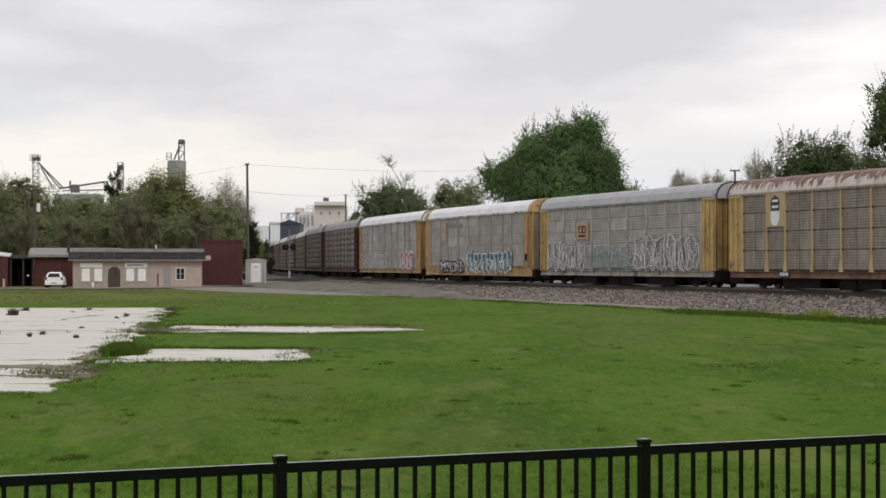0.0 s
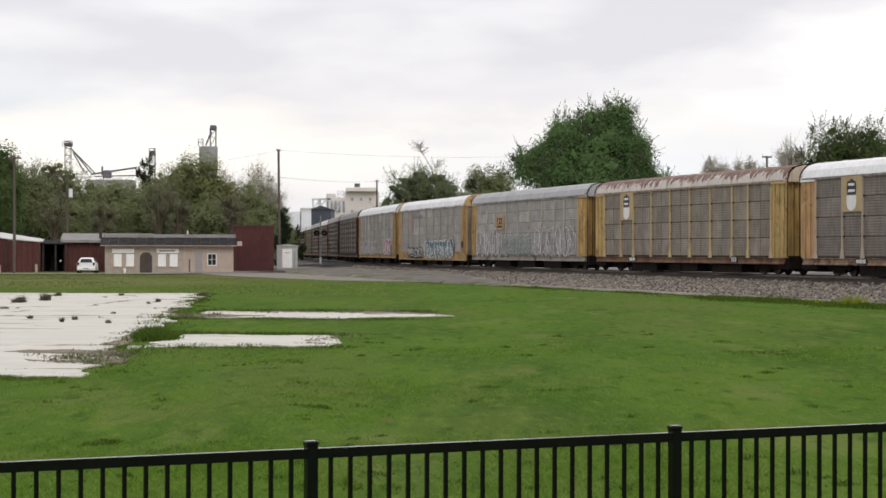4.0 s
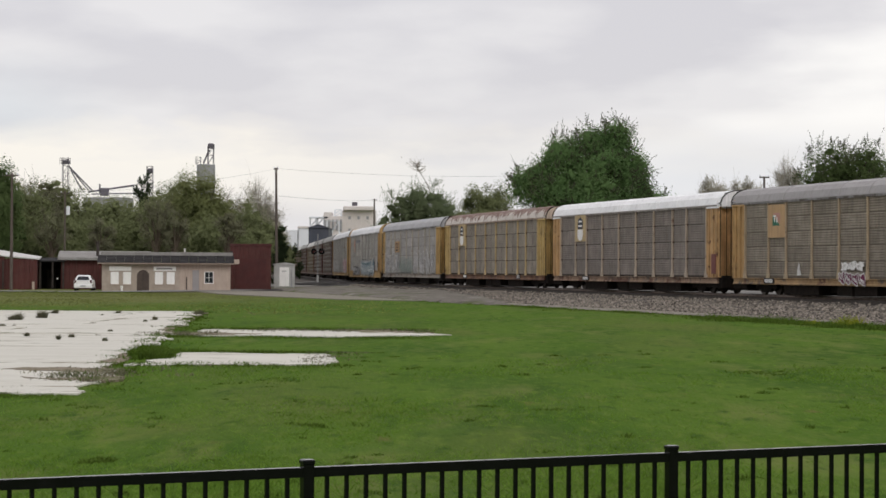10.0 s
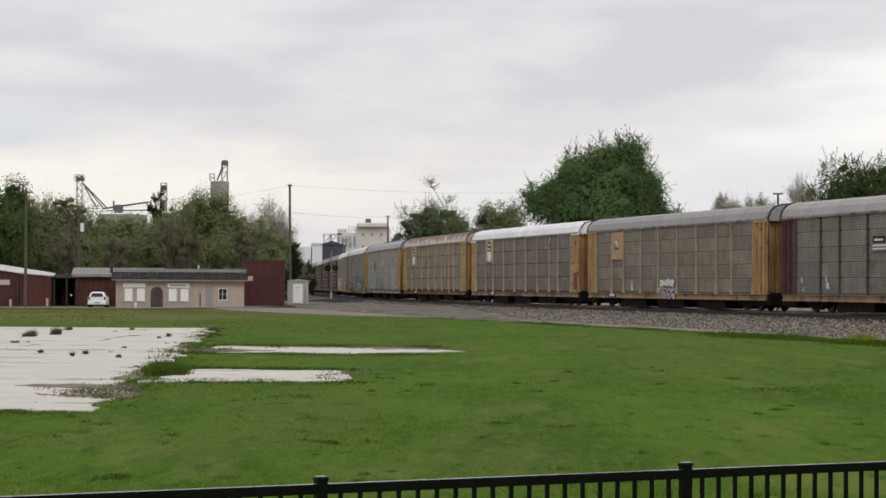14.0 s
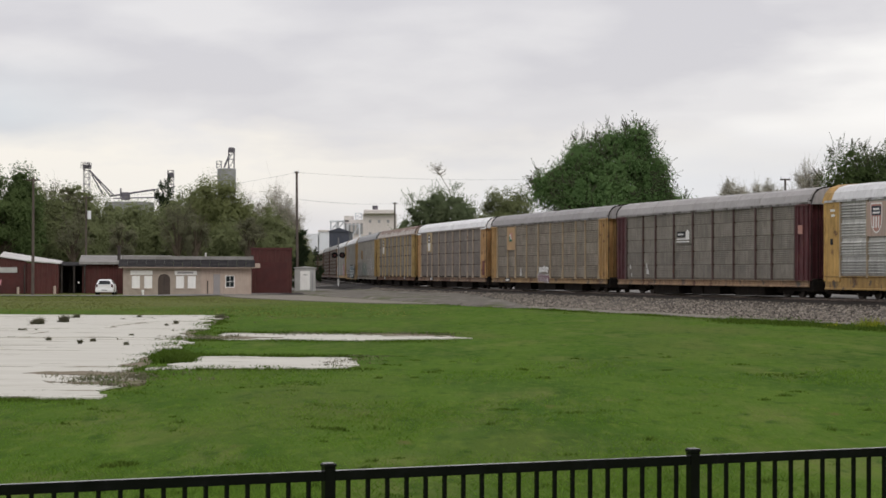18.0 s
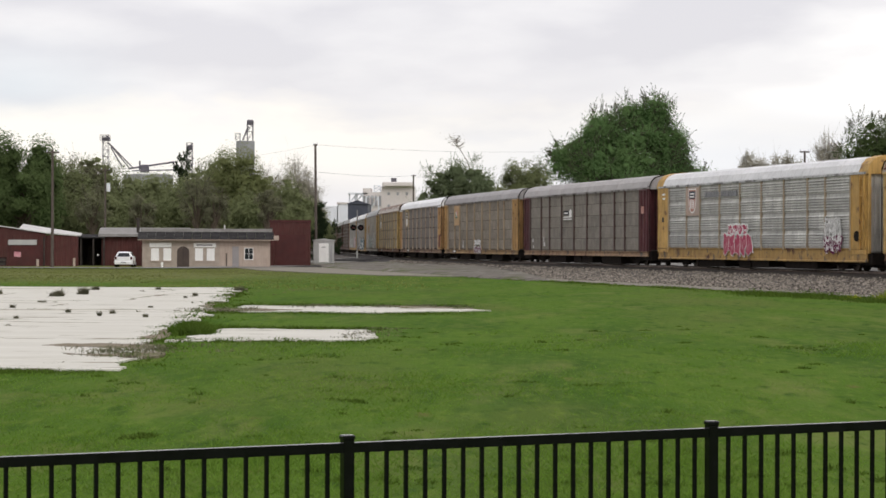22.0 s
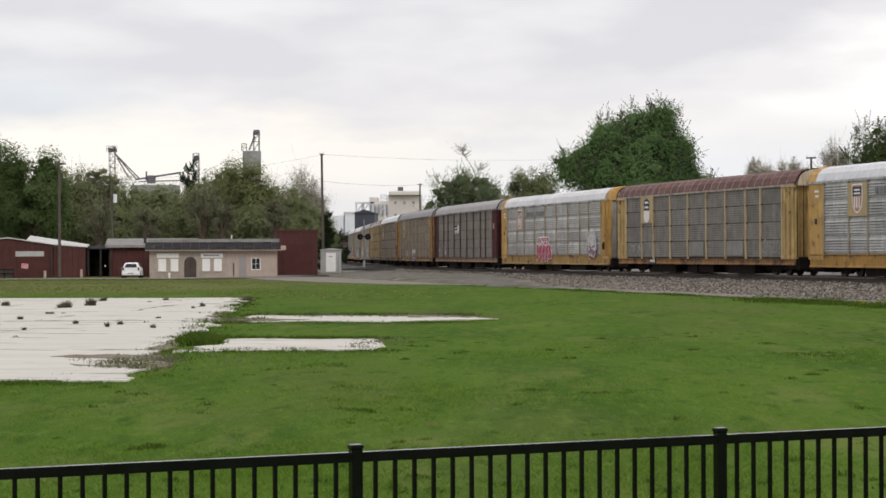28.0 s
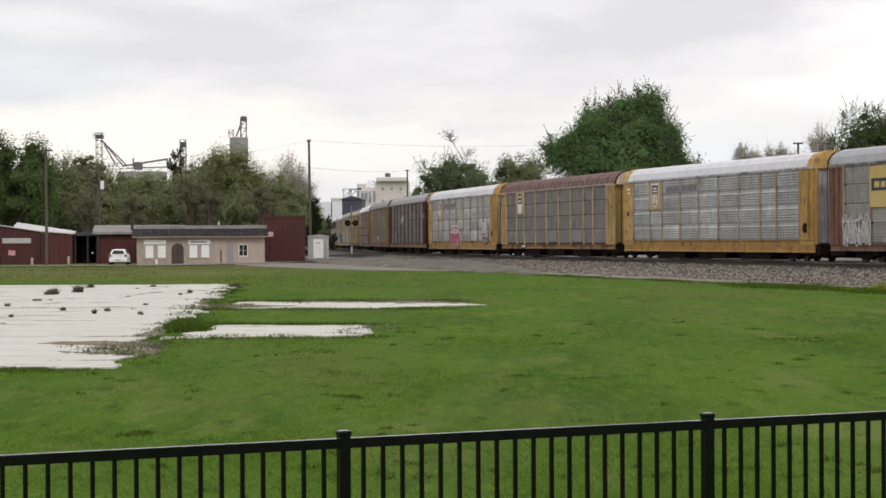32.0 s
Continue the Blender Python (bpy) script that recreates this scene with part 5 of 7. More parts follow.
def build_sheds():
    b = thing("garage", "tall maroon metal-sided garage with a flat roof", "building", pose(-20.2, 182, 0, 0, 0, 6.5))
    part("wall", ribbed_wall(-2.0, 1.75, 0, -0.05, 4.05), M_MAROON, b)
    part("wall", Geo().box(-2.0, -1.85, 0.16, 7, -0.05, 4.05), M_MAROON, b)
    part("wall", Geo().box(1.6, 1.75, 0.16, 7, -0.05, 4.05), M_MAROON, b)
    part("wall", Geo().box(-2.0, 1.75, 7.0, 7.15, -0.05, 4.05), M_MAROON, b)
    part("roof", Geo().box(-2.05, 1.8, -0.08, 7.2, 4.05, 4.25), M_MAROON_TRIM, b)
    part("roll_door", Geo().box(-1.5, 1.3, -0.06, -0.045, 0, 2.9), M_MAROON_TRIM, b, "closed dark maroon roller door")

    b = thing("warehouse", "long maroon shed with grey roof edge", "building", pose(-35.4, 181, 0, 0, 0, 10))
    part("wall", ribbed_wall(-2.2, 4.0, 0, -0.05, 2.7), M_MAROON, b)
    part("roof", Geo().prism([(-0.4, 2.7), (-0.4, 2.9), (6, 3.55), (6, 3.35)], "x", -2.5, 6.0), M_GREY_ROOF, b, "low grey metal roof")
    part("wall", Geo().box(-2.2, -2.05, 0.16, 6, -0.05, 2.9), M_MAROON, b)
    part("wall", Geo().box(-2.2, 6.0, 6.0, 6.15, -0.05, 3.2), M_MAROON, b)
    part("chimney", Geo().tube((1.1, 1.0, 2.9), (1.1, 1.0, 4.3), 0.14).tube((1.1, 1.0, 4.3), (1.1, 1.0, 4.4), 0.2), M_SHED_DARK, b, "dark metal flue")
    part("gutter", Geo().box(-2.5, 4.1, -0.5, -0.4, 2.66, 2.76), M_GREY_ROOF, b)

    b = thing("carport", "open dark lean-to shed between two maroon buildings", "shed", pose(-38.2, 180, 0, 0, 0, 11))
    part("roof", Geo().prism([(0, 2.5), (0, 2.6), (6, 2.9), (6, 2.8)], "x", -1.2, 1.1), M_SHINGLE, b)
    part("back_wall", Geo().box(-1.2, 1.1, 5.8, 5.95, -0.05, 2.8), M_SHED_DARK, b)
    for x in (-1.1, 0.0, 0.95):
        part("post", Geo().box(x - 0.07, x + 0.07, 0.1, 0.24, -0.05, 2.5), M_SHED_DARK, b)
    part("stored_cabinet", Geo().cbox(-0.6, 0.2, 4.2, 4.9, -0.03, 1.8, 0.03), M_SHED_DARK, b)
    part("wall_lamp", Geo().cbox(0.35, 0.5, 0.02, 0.1, 0.9, 1.05, 0.02), M_WHITE, b)

    b = thing("store_building", "maroon gabled store with a white metal roof and sign", "building", pose(-45.4, 175, 0, 0, 0, 11))
    part("wall", ribbed_wall(-7.5, 3.9, 0, -0.05, 2.75), M_MAROON, b)
    part("gable", Geo().prism([(-7.5, 2.75), (3.9, 2.75), (3.9, 2.92), (0.0, 3.5), (-7.5, 2.9)], "y", 0.0, 0.15), M_MAROON, b)
    part("roof", Geo().prism([(-7.8, 2.86), (0.0, 3.5), (4.0, 2.9), (4.0, 2.98), (0.0, 3.6), (-7.8, 2.95)], "y", -0.2, 10.0), M_WHITE_ROOF, b, "white metal roof with thin edge")
    part("wall", ribbed_wall(3.92, 6.7, 0.4, -0.05, 2.75), M_MAROON, b)
    part("roof", Geo().add([(1.4, 0.25, 3.22), (6.9, 0.25, 2.76), (6.9, 9.8, 3.0), (1.4, 9.8, 3.86), (1.4, 0.25, 3.12), (6.9, 0.25, 2.66), (6.9, 9.8, 2.9), (1.4, 9.8, 3.76)], [(0, 1, 2, 3), (7, 6, 5, 4), (0, 4, 5, 1), (1, 5, 6, 2), (2, 6, 7, 3), (3, 7, 4, 0)]), M_WHITE_ROOF, b, "sagging white metal roof of the side wing")
    part("wall", Geo().box(6.55, 6.7, 0.6, 9.8, -0.05, 2.75), M_MAROON, b)
    part("wall", Geo().box(-7.5, 6.7, 9.9, 10.05, -0.05, 2.75), M_MAROON, b)
    part("sign_board", Geo().cbox(0.6, 3.1, -0.14, -0.06, 1.88, 2.34, 0.02), M_BUNGALOW, b, "long pale sign board")
    part("notice", Geo().cbox(1.0, 1.6, -0.12, -0.06, 0.95, 1.4, 0.01), M_SPRAY_P, b, "tilted pinkish notice", at=pose(0, 0, 0, 0, 6, 0))
    part("doorway", Geo().box(0.9, 3.6, -0.075, -0.055, 0, 1.85), M_MAROON_TRIM, b, "dark maroon sliding door")
    part("downpipe", Geo().tube((3.75, -0.12, 0), (3.75, -0.12, 2.6), 0.06), M_SHED_DARK, b)
    part("bollard", Geo().tube((3.2, -0.6, -0.05), (3.2, -0.6, 0.6), 0.12), M_CREAM, b)
    part("bollard", Geo().tube((6.4, -0.3, -0.05), (6.4, -0.3, 0.7), 0.12), M_CREAM, b)
    r = thing("low_railing", "low dark metal railing in front of the maroon store", "railing", pose(-46.5, 170, 0))
    for k in range(8):
        part("upright", Geo().tube((-2.8 + k * 0.8, 0, -0.05), (-2.8 + k * 0.8, 0, 0.8), 0.03, n=6), M_BLACK, r)
    for z in (0.75, 0.4):
        part("bar", Geo().tube((-2.85, 0, z), (2.85, 0, z), 0.035, n=6), M_BLACK, r)
    part("panel", Geo().box(-2.8, 2.8, 0.05, 0.08, 0.1, 0.7), M_SHED_DARK, r)


build_sheds()


def build_bungalow():
    b = thing("signal_cabinet", "silver metal railway signal cabinet with a panelled door", "signal cabinet", pose(-17.5, 185, 0.0, 0, 0, 5))
    part("base", Geo().box(-1.05, 1.05, -0.95, 0.95, -0.1, 0.12), M_CONCRETE, b)
    part("body", Geo().cbox(-0.97, 0.97, -0.9, 0.9, 0.12, 2.35, 0.03), M_BUNGALOW, b)
    part("roof", Geo().prism([(-1.05, 2.35), (1.05, 2.35), (1.05, 2.42), (0, 2.56), (-1.05, 2.42)], "y", -0.98, 0.98), M_BUNGALOW, b)
    d = part("door", Geo().cbox(-0.45, 0.45, -0.95, -0.9, 0.35, 2.1, 0.01), M_WHITE, b, "paler door")
    part("vent", Geo().box(-0.2, 0.2, -0.96, -0.95, 1.7, 1.8), M_BUNGALOW, d)
    part("handle", Geo().tube((0.36, -0.95, 1.1), (0.36, -1.02, 1.1), 0.025), M_STEEL_DARK, d)
    part("conduit", Geo().tube((0.7, -0.95, 0.0), (0.7, -0.95, 1.9), 0.05), M_GALV, b)


build_bungalow()


# ---- road and crossing ----
def ribbon_road(points, width, name, mat, label):
    v, f = [], []
    for i, (x, y, z) in enumerate(points):
        a, b = points[max(i - 1, 0)], points[min(i + 1, len(points) - 1)]
        dx, dy = b[0] - a[0], b[1] - a[1]
        d = math.hypot(dx, dy)
        v += [(x - dy / d * width / 2, y + dx / d * width / 2, z), (x + dy / d * width / 2, y - dx / d * width / 2, z)]
        if i:
            k = 2 * i
            f.append((k - 2, k - 1, k + 1, k))
    return structure(name, quick_mesh(name, v, f, mat), label)


def bend(points, n):
    """Points eased along a path."""
    out = []
    for i in range(len(points) - 1):
        p0, p1, p2, p3 = (Vector(points[min(max(j, 0), len(points) - 1)]) for j in (i - 1, i, i + 1, i + 2))
        for k in range(n):
            t = k / n
            out.append(tuple(0.5 * ((2 * p1) + (p2 - p0) * t + (2 * p0 - 5 * p1 + 4 * p2 - p3) * t * t + (3 * p1 - p0 - 3 * p2 + p3) * t ** 3)))
    return out + [tuple(points[-1])]


ribbon_road(bend([(-110, 160, 0.03), (-45, 161, 0.03), (-27, 164, 0.04), (-20.5, 188, 0.10), (-16.5, 212, 0.44), (-13.6, 224, 0.67)], 8), 6.5, "road", M_ASPHALT, "pale worn asphalt road to the crossing")
ribbon_road(bend([(-17.6, 204, 0.40), (-15.6, 215, 0.56), (-13.2, 226, 0.72), (-5.0, 236, 0.70), (30, 270, 0.1), (80, 330, 0.1)], 6), 4.0, "road_crossing", M_DARK_ASPHALT, "dark asphalt at the railway crossing")
ribbon_road(bend([(-18.4, 172, 0.06), (-16.6, 179, 0.11), (-14.8, 187, 0.2), (-12.4, 198, 0.50), (-11.2, 202.5, 0.63)], 8), 3.2, "crossing_apron", M_DARK_ASPHALT, "dark asphalt approach to the rails")


structure("gravel_yard", Geo().prism([(-23, 166), (-19.5, 152), (-13.5, 137), (-8.5, 127), (-2, 122), (2, 132), (-4, 160), (-9, 205), (-13, 218), (-21, 214), (-21.5, 190)], "z", -0.2, 0.022).mesh("gravel_yard", M_SANDY), "flat grey gravel yard beside the crossing")


def build_crossing_signal():
    s = thing("crossing_signal", "black railway crossing signal with two lamp discs", "crossing signal", pose(-16.7, 215, 0.38))
    part("base", Geo().tube((0, 0, 0), (0, 0, 0.9), 0.11), M_BUNGALOW, s, "pale painted base")
    part("mast", Geo().tube((0, 0, 0.9), (0, 0, 5.3), 0.06), M_MAST, s)
    part("bracket", Geo().box(-0.5, 0.5, -0.05, 0.05, 3.45, 3.55), M_IRON, s)
    for z, sp in ((3.5, 0.42),):
        for x in (-sp, sp):
            d = part("lamp_disc", Geo().tube((x, -0.02, z), (x, 0.04, z), 0.34, n=18), M_BLACK, s)
            part("lens", Geo().tube((x, -0.10, z), (x, -0.02, z), 0.13, n=12), M_RED, d)
            part("hood", Geo().tube((x, -0.22, z + 0.12), (x, -0.02, z + 0.12), 0.07, n=8), M_BLACK, d)
    part("crossbuck", Geo().box(-0.06, 0.06, -0.09, -0.05, 4.4, 5.4), M_MAST, s)


build_crossing_signal()


# ---- poles and wires ----
def utility_pole(x, y, h, label, arms=((0.3, 1.2),), r=0.16, z=0.0, lean=0.0, transformer=None):
    p = thing("utility_pole", label, "utility pole", pose(x, y, z, 0, lean, 0))
    part("shaft", Geo().tube((0, 0, -0.1), (0, 0, h), r, r * 0.7, 8), M_POLE, p)
    for d, half in arms:
        a = part("crossarm", Geo().box(-half, half, -0.06, 0.06, h - d - 0.06, h - d + 0.06), M_POLE, p)
        for u in (-half * 0.85, half * 0.85):
            part("insulator", Geo().tube((u, 0, h - d + 0.06), (u, 0, h - d + 0.22), 0.05, n=6), M_PALE, a)
    if transformer:
        part("transformer", Geo().tube((0.35, -0.1, transformer), (0.35, -0.1, transformer + 0.9), 0.2, n=10), M_PALE, p, "pale grey transformer can")
    return p


utility_pole(-18.7, 190, 11.7, "tall dark wooden utility pole without arms", arms=((0.12, 0.2),), r=0.15, lean=-0.6)
utility_pole(-38.95, 167, 10.0, "wooden utility pole with a short crossarm", arms=((0.25, 0.55),), r=0.14)
utility_pole(-43.3, 210, 10.2, "utility pole with a transformer among the trees", arms=((0.3, 0.5),), r=0.13, transformer=7.6)
utility_pole(-18.7, 380, 15.6, "far wooden utility pole behind the train", arms=((0.2, 0.5),), r=0.2)
utility_pole(25.1, 170, 10.12, "wooden utility pole with a crossarm", arms=((0.08, 0.42),), r=0.13)


def wire(a, b, sag, name="overhead_wire", r=0.025):
    g = Geo()
    pts = [Vector(a).lerp(Vector(b), i / 12) - Vector((0, 0, sag * 4 * (i / 12) * (1 - i / 12))) for i in range(13)]
    g.pipe(pts, r)
    tagged(new(name, g.mesh(name, M_WIRE)), "thin dark sagging overhead wire", "wire", "overhead wires")


wire((-18.7, 190, 9.0), (-18.7, 380, 15.4), 0.3, r=0.013)
wire((-18.7, 190, 11.6), (-43.3, 210, 10.0), 0.5, r=0.007)
wire((-18.7, 190, 11.6), (16.4, 240.4, 14.05), 0.7, r=0.008)
wire((-18.7, 380, 15.2), (21, 380, 15.2), 0.8, r=0.016)


# ---- parked car ----
def build_hatchback():
    c = thing("parked_car", "white hatchback parked beside the buildings", "car", pose(-32.75, 166.5, 0.02, 0, 0, 6))
    c.scale = (0.9, 0.9, 0.9)
    # stations along the car: y, half width low, at the belt, at the top; heights of belt and top
    stations = [(-0.06, 0.74, 0.78, 0.70, 0.72, 0.92), (0.02, 0.82, 0.85, 0.74, 0.80, 0.98), (0.22, 0.85, 0.87, 0.66, 0.90, 1.22), (0.48, 0.86, 0.87, 0.60, 0.92, 1.40), (0.9, 0.86, 0.87, 0.58, 0.92, 1.46),
                (1.9, 0.86, 0.87, 0.58, 0.92, 1.44), (2.6, 0.86, 0.86, 0.62, 0.90, 1.12), (2.9, 0.86, 0.85, 0.74, 0.88, 0.95), (3.8, 0.82, 0.80, 0.68, 0.74, 0.80), (4.0, 0.70, 0.68, 0.60, 0.60, 0.64)]
    v, f = [], []
    for y, a, b, top, zb, zt in stations:
        v += [(-a, y, 0.25), (-b, y, zb), (-top, y, zt - 0.04), (-top * 0.8, y, zt), (top * 0.8, y, zt), (top, y, zt - 0.04), (b, y, zb), (a, y, 0.25)]
    for i in range(len(stations) - 1):
        k = 8 * i
        f += [(k + j, k + (j + 1) % 8, k + 8 + (j + 1) % 8, k + 8 + j) for j in range(8)]
    f += [tuple(range(7, -1, -1)), tuple(range(8 * len(stations) - 8, 8 * len(stations)))]
    part("body", Geo().add(v, f), M_CAR, c)
    part("rear_window", Geo().add([(-0.60, -0.03, 1.0), (0.60, -0.03, 1.0), (0.46, 0.27, 1.34), (-0.46, 0.27, 1.34), (-0.60, 0.12, 0.98), (0.60, 0.12, 0.98), (0.44, 0.46, 1.32), (-0.44, 0.46, 1.32)],
                                  [(0, 1, 2, 3), (7, 6, 5, 4), (0, 4, 5, 1), (1, 5, 6, 2), (2, 6, 7, 3), (3, 7, 4, 0)]), M_GLASS, c, "dark tinted rear window")
    for s in (-1, 1):
        part("side_window", Geo().add([(s * 0.83, 0.6, 1.0), (s * 0.83, 2.3, 1.0), (s * 0.66, 1.9, 1.36), (s * 0.66, 0.75, 1.36), (s * 0.70, 0.6, 1.0), (s * 0.70, 2.3, 1.0), (s * 0.56, 1.9, 1.36), (s * 0.56, 0.75, 1.36)], [(0, 1, 2, 3), (7, 6, 5, 4), (0, 4, 5, 1), (1, 5, 6, 2), (2, 6, 7, 3), (3, 7, 4, 0)]), M_GLASS, c)
        part("tail_lamp", Geo().cbox(s * 0.72 - 0.09, s * 0.72 + 0.09, -0.08, -0.02, 0.72, 1.0, 0.02), M_RED, c, "red tail lamp")
        for y in (0.75, 3.2):
            wh = part("wheel", Geo().tube((s * 0.68, y, 0.31), (s * 0.88, y, 0.31), 0.31, n=16), M_TYRE, c)
            part("rim", Geo().tube((s * 0.88, y, 0.31), (s * 0.89, y, 0.31), 0.19, n=12), M_GALV, wh)
    part("bumper", Geo().cbox(-0.84, 0.84, -0.13, -0.04, 0.3, 0.55, 0.03), M_CAR, c)
    part("plate_bar", Geo().box(-0.25, 0.25, -0.14, -0.131, 0.38, 0.5), M_GALV, c)


build_hatchback()


# ---- grain elevator and plant in the distance ----
def lattice(g, x, y, z0, z1, half, r):
    for dx in (-half, half):
        for dy in (-half, half):
            g.tube((x + dx, y + dy, z0), (x + dx, y + dy, z1), r, n=4)
    n = max(2, int((z1 - z0) / (2.4 * half)))
    for k in range(n):
        a, b = z0 + (z1 - z0) * k / n, z0 + (z1 - z0) * (k + 1) / n
        for dy in (-half, half):
            g.tube((x - half, y + dy, a), (x + half, y + dy, b), r * 0.6, n=4)
            g.tube((x - half, y + dy, b), (x + half, y + dy, b), r * 0.6, n=4)
    return g


def far_point(px, py, depth):
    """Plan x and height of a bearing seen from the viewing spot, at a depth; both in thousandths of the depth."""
    return (px - 784) / 3500 * depth, EYE + (470 - py) / 3500 * depth


def build_elevator():
    d = 430.0
    e = thing("grain_elevator", "tall grey grain elevator with a head house and sloping spouts", "grain elevator", pose(0, d, 0))

    def p(px, py, dy=0.0):
        x, z = far_point(px, py, d)
        return (x, dy, z)

    x0, x1, z = p(294, 284)[0], p(327, 284)[0], p(0, 284)[2]
    part("silo", Geo().tube(((x0 + x1) / 2, 2, -0.5), ((x0 + x1) / 2, 2, z), (x1 - x0) / 2, n=20), M_GALV, e, "tall grey steel bin")
    g = Geo()
    lattice(g, p(321, 0)[0], 0, z, p(0, 252)[2], 0.6, 0.09)
    part("head_tower", g, M_STEEL_DARK, e)
    part("head_house", Geo().cbox(p(316, 0)[0], p(327, 0)[0], -0.7, 0.7, p(0, 256)[2], p(0, 247)[2], 0.2), M_STEEL_DARK, e)
    part("spout", Geo().tube(p(318, 258), p(308, 283), 0.2, n=6), M_STEEL_DARK, e)
    part("railing", lattice(Geo(), p(299, 0)[0], 0, z, p(0, 271)[2], 0.5, 0.06), M_STEEL_DARK, e)
    g = lattice(Geo(), p(63, 0)[0], 0, 0, p(0, 276)[2], 0.6, 0.08)
    part("leg_tower", g, M_STEEL_DARK, e, "slender lattice leg")
    part("leg_head", Geo().cbox(p(58, 0)[0], p(70, 0)[0], -0.6, 0.6, p(0, 285)[2], p(0, 278)[2], 0.15), M_STEEL_DARK, e)
    part("head_platform", lattice(Geo(), p(62, 0)[0], 0, p(0, 285)[2], p(0, 274)[2], 0.95, 0.06), M_STEEL_DARK, e)
    for a, b in (((70, 290), (112, 333)), ((72, 296), (92, 330)), ((68, 288), (106, 334))):
        part("spout", Geo().tube(p(*a), p(*b), 0.16, n=6), M_STEEL_DARK, e)
    part("conveyor", Geo().tube(p(105, 334), p(186, 322), 0.2, n=6), M_STEEL_DARK, e, "inclined conveyor tube")
    part("conveyor", Geo().tube(p(110, 338), p(186, 336), 0.13, n=6), M_STEEL_DARK, e)
    part("drive_house", Geo().cbox(p(126, 0)[0], p(140, 0)[0], -0.8, 0.8, p(0, 341)[2], p(0, 327)[2], 0.2), M_STEEL_DARK, e)
    part("vent", Geo().tube(p(124, 336), p(124, 320), 0.2, n=6), M_STEEL_DARK, e)
    part("bin_roof", Geo().tube(p(140, 500), p(140, 345), (p(185, 0)[0] - p(98, 0)[0]) / 2, n=24), M_GALV, e, "broad grey grain bin")
    part("leg_tower", lattice(Geo(), p(213, 0)[0], 0, 0, p(0, 288)[2], 0.6, 0.08), M_STEEL_DARK, e)
    part("leg_head", Geo().cbox(p(209, 0)[0], p(218, 0)[0], -0.5, 0.5, p(0, 300)[2], p(0, 292)[2], 0.15), M_STEEL_DARK, e)


build_elevator()


def build_plant():
    d = 640.0
    e = thing("mill_block", "tall concrete block of a far mill, tinted pale for haze", "mill", pose(0, d, 0))

    def p(px, py, dy=0.0):
        x, z = far_point(px, py, d)
        return (x, dy, z)

    x0, x1, top = p(556, 0)[0], p(612, 0)[0], p(0, 363)[2]
    part("block", Geo().box(x0, x1, 0, 14, -0.5, top), M_CONCRETE, e)
    for k in range(8):
        xx = x0 + (x1 - x0) * k / 7
        part("pilaster", Geo().box(xx - 0.15, xx + 0.15, -0.25, 0.0, -0.5, top - 0.4), M_CONCRETE, e)
    for k in range(3):
        for q in range(2):
            xx = x0 + (x1 - x0) * (2 * k + 1.5) / 7
            part("window", Geo().box(xx - 0.4, xx + 0.4, -0.06, 0.0, top - 3.2 - 4 * q, top - 2.2 - 4 * q), M_GALV, e)
    part("top_gallery", Geo().cbox(p(557, 0)[0], p(612, 0)[0], -2, 3, p(0, 364)[2], p(0, 357)[2], 0.3), M_CONCRETE, e)
    part("roof_tank", Geo().tube(p(577, 357), p(577, 350), 0.9, n=8), M_STEEL_DARK, e)
    e = thing("mill_building", "grey steel mill building with an open frame", "mill", pose(0, d, 0))
    part("block", Geo().box(p(521, 0)[0], p(556, 0)[0], 0, 12, -0.5, p(0, 375)[2]), M_CONCRETE, e)
    part("stair_head", Geo().box(p(522, 0)[0], p(536, 0)[0], 0, 8, p(0, 375)[2], p(0, 368)[2]), M_CONCRETE, e)
    part("roof_frame", lattice(Geo(), p(547, 0)[0], 2, p(0, 375)[2], p(0, 363)[2], 1.0, 0.2), M_PALE, e)
    for k in range(5):
        xx = p(525 + 7 * k, 0)[0]
        part("duct", Geo().tube((xx, -0.4, p(0, 381)[2]), (xx, -0.4, p(0, 381)[2] - 3.5), 0.35, n=8), M_GALV, e)
    part("frame", lattice(Geo(), p(504, 0)[0], 2, -0.5, p(0, 377)[2], 1.2, 0.2), M_PALE, e)
    part("bridge", Geo().box(p(496, 0)[0], p(530, 0)[0], 0, 3, p(0, 379)[2], p(0, 376)[2]), M_PALE, e)
    part("frame", lattice(Geo(), p(515, 0)[0], 1, -0.5, p(0, 377)[2], 1.3, 0.22), M_PALE, e)
    part("frame", lattice(Geo(), p(540, 0)[0], -2, 0, p(0, 384)[2], 2.0, 0.22), M_PALE, e)
    e = thing("navy_shed", "tall dark navy metal building with a low gable", "industrial building", pose(0, 560, 0))
    x0, x1 = (494 - 784) / 3500 * 560, (531 - 784) / 3500 * 560
    zt = EYE + (470 - 396) / 3500 * 560
    part("shell", Geo().box(x0, x1, 0, 14, -0.5, zt), M_NAVY, e)
    part("roof", Geo().prism([(x0 - 0.3, zt), (x1 + 0.3, zt), ((x0 + x1) / 2, zt + 1.1)], "y", -0.4, 14.4), M_NAVY, e)
    part("corner_trim", Geo().box(x0 - 0.05, x0 + 0.25, -0.05, 0.0, -0.5, zt), M_PALE, e)
    e = thing("white_shed", "pale metal-clad industrial buildings in the distance", "industrial building", pose(0, 600, 0))
    for a, b, top in ((455, 478, 400), (476, 495, 394)):
        part("shell", Geo().box((a - 784) / 3500 * 600, (b - 784) / 3500 * 600 - 0.05, 0, 12, -0.5, EYE + (470 - top) / 3500 * 600), M_PALE, e)
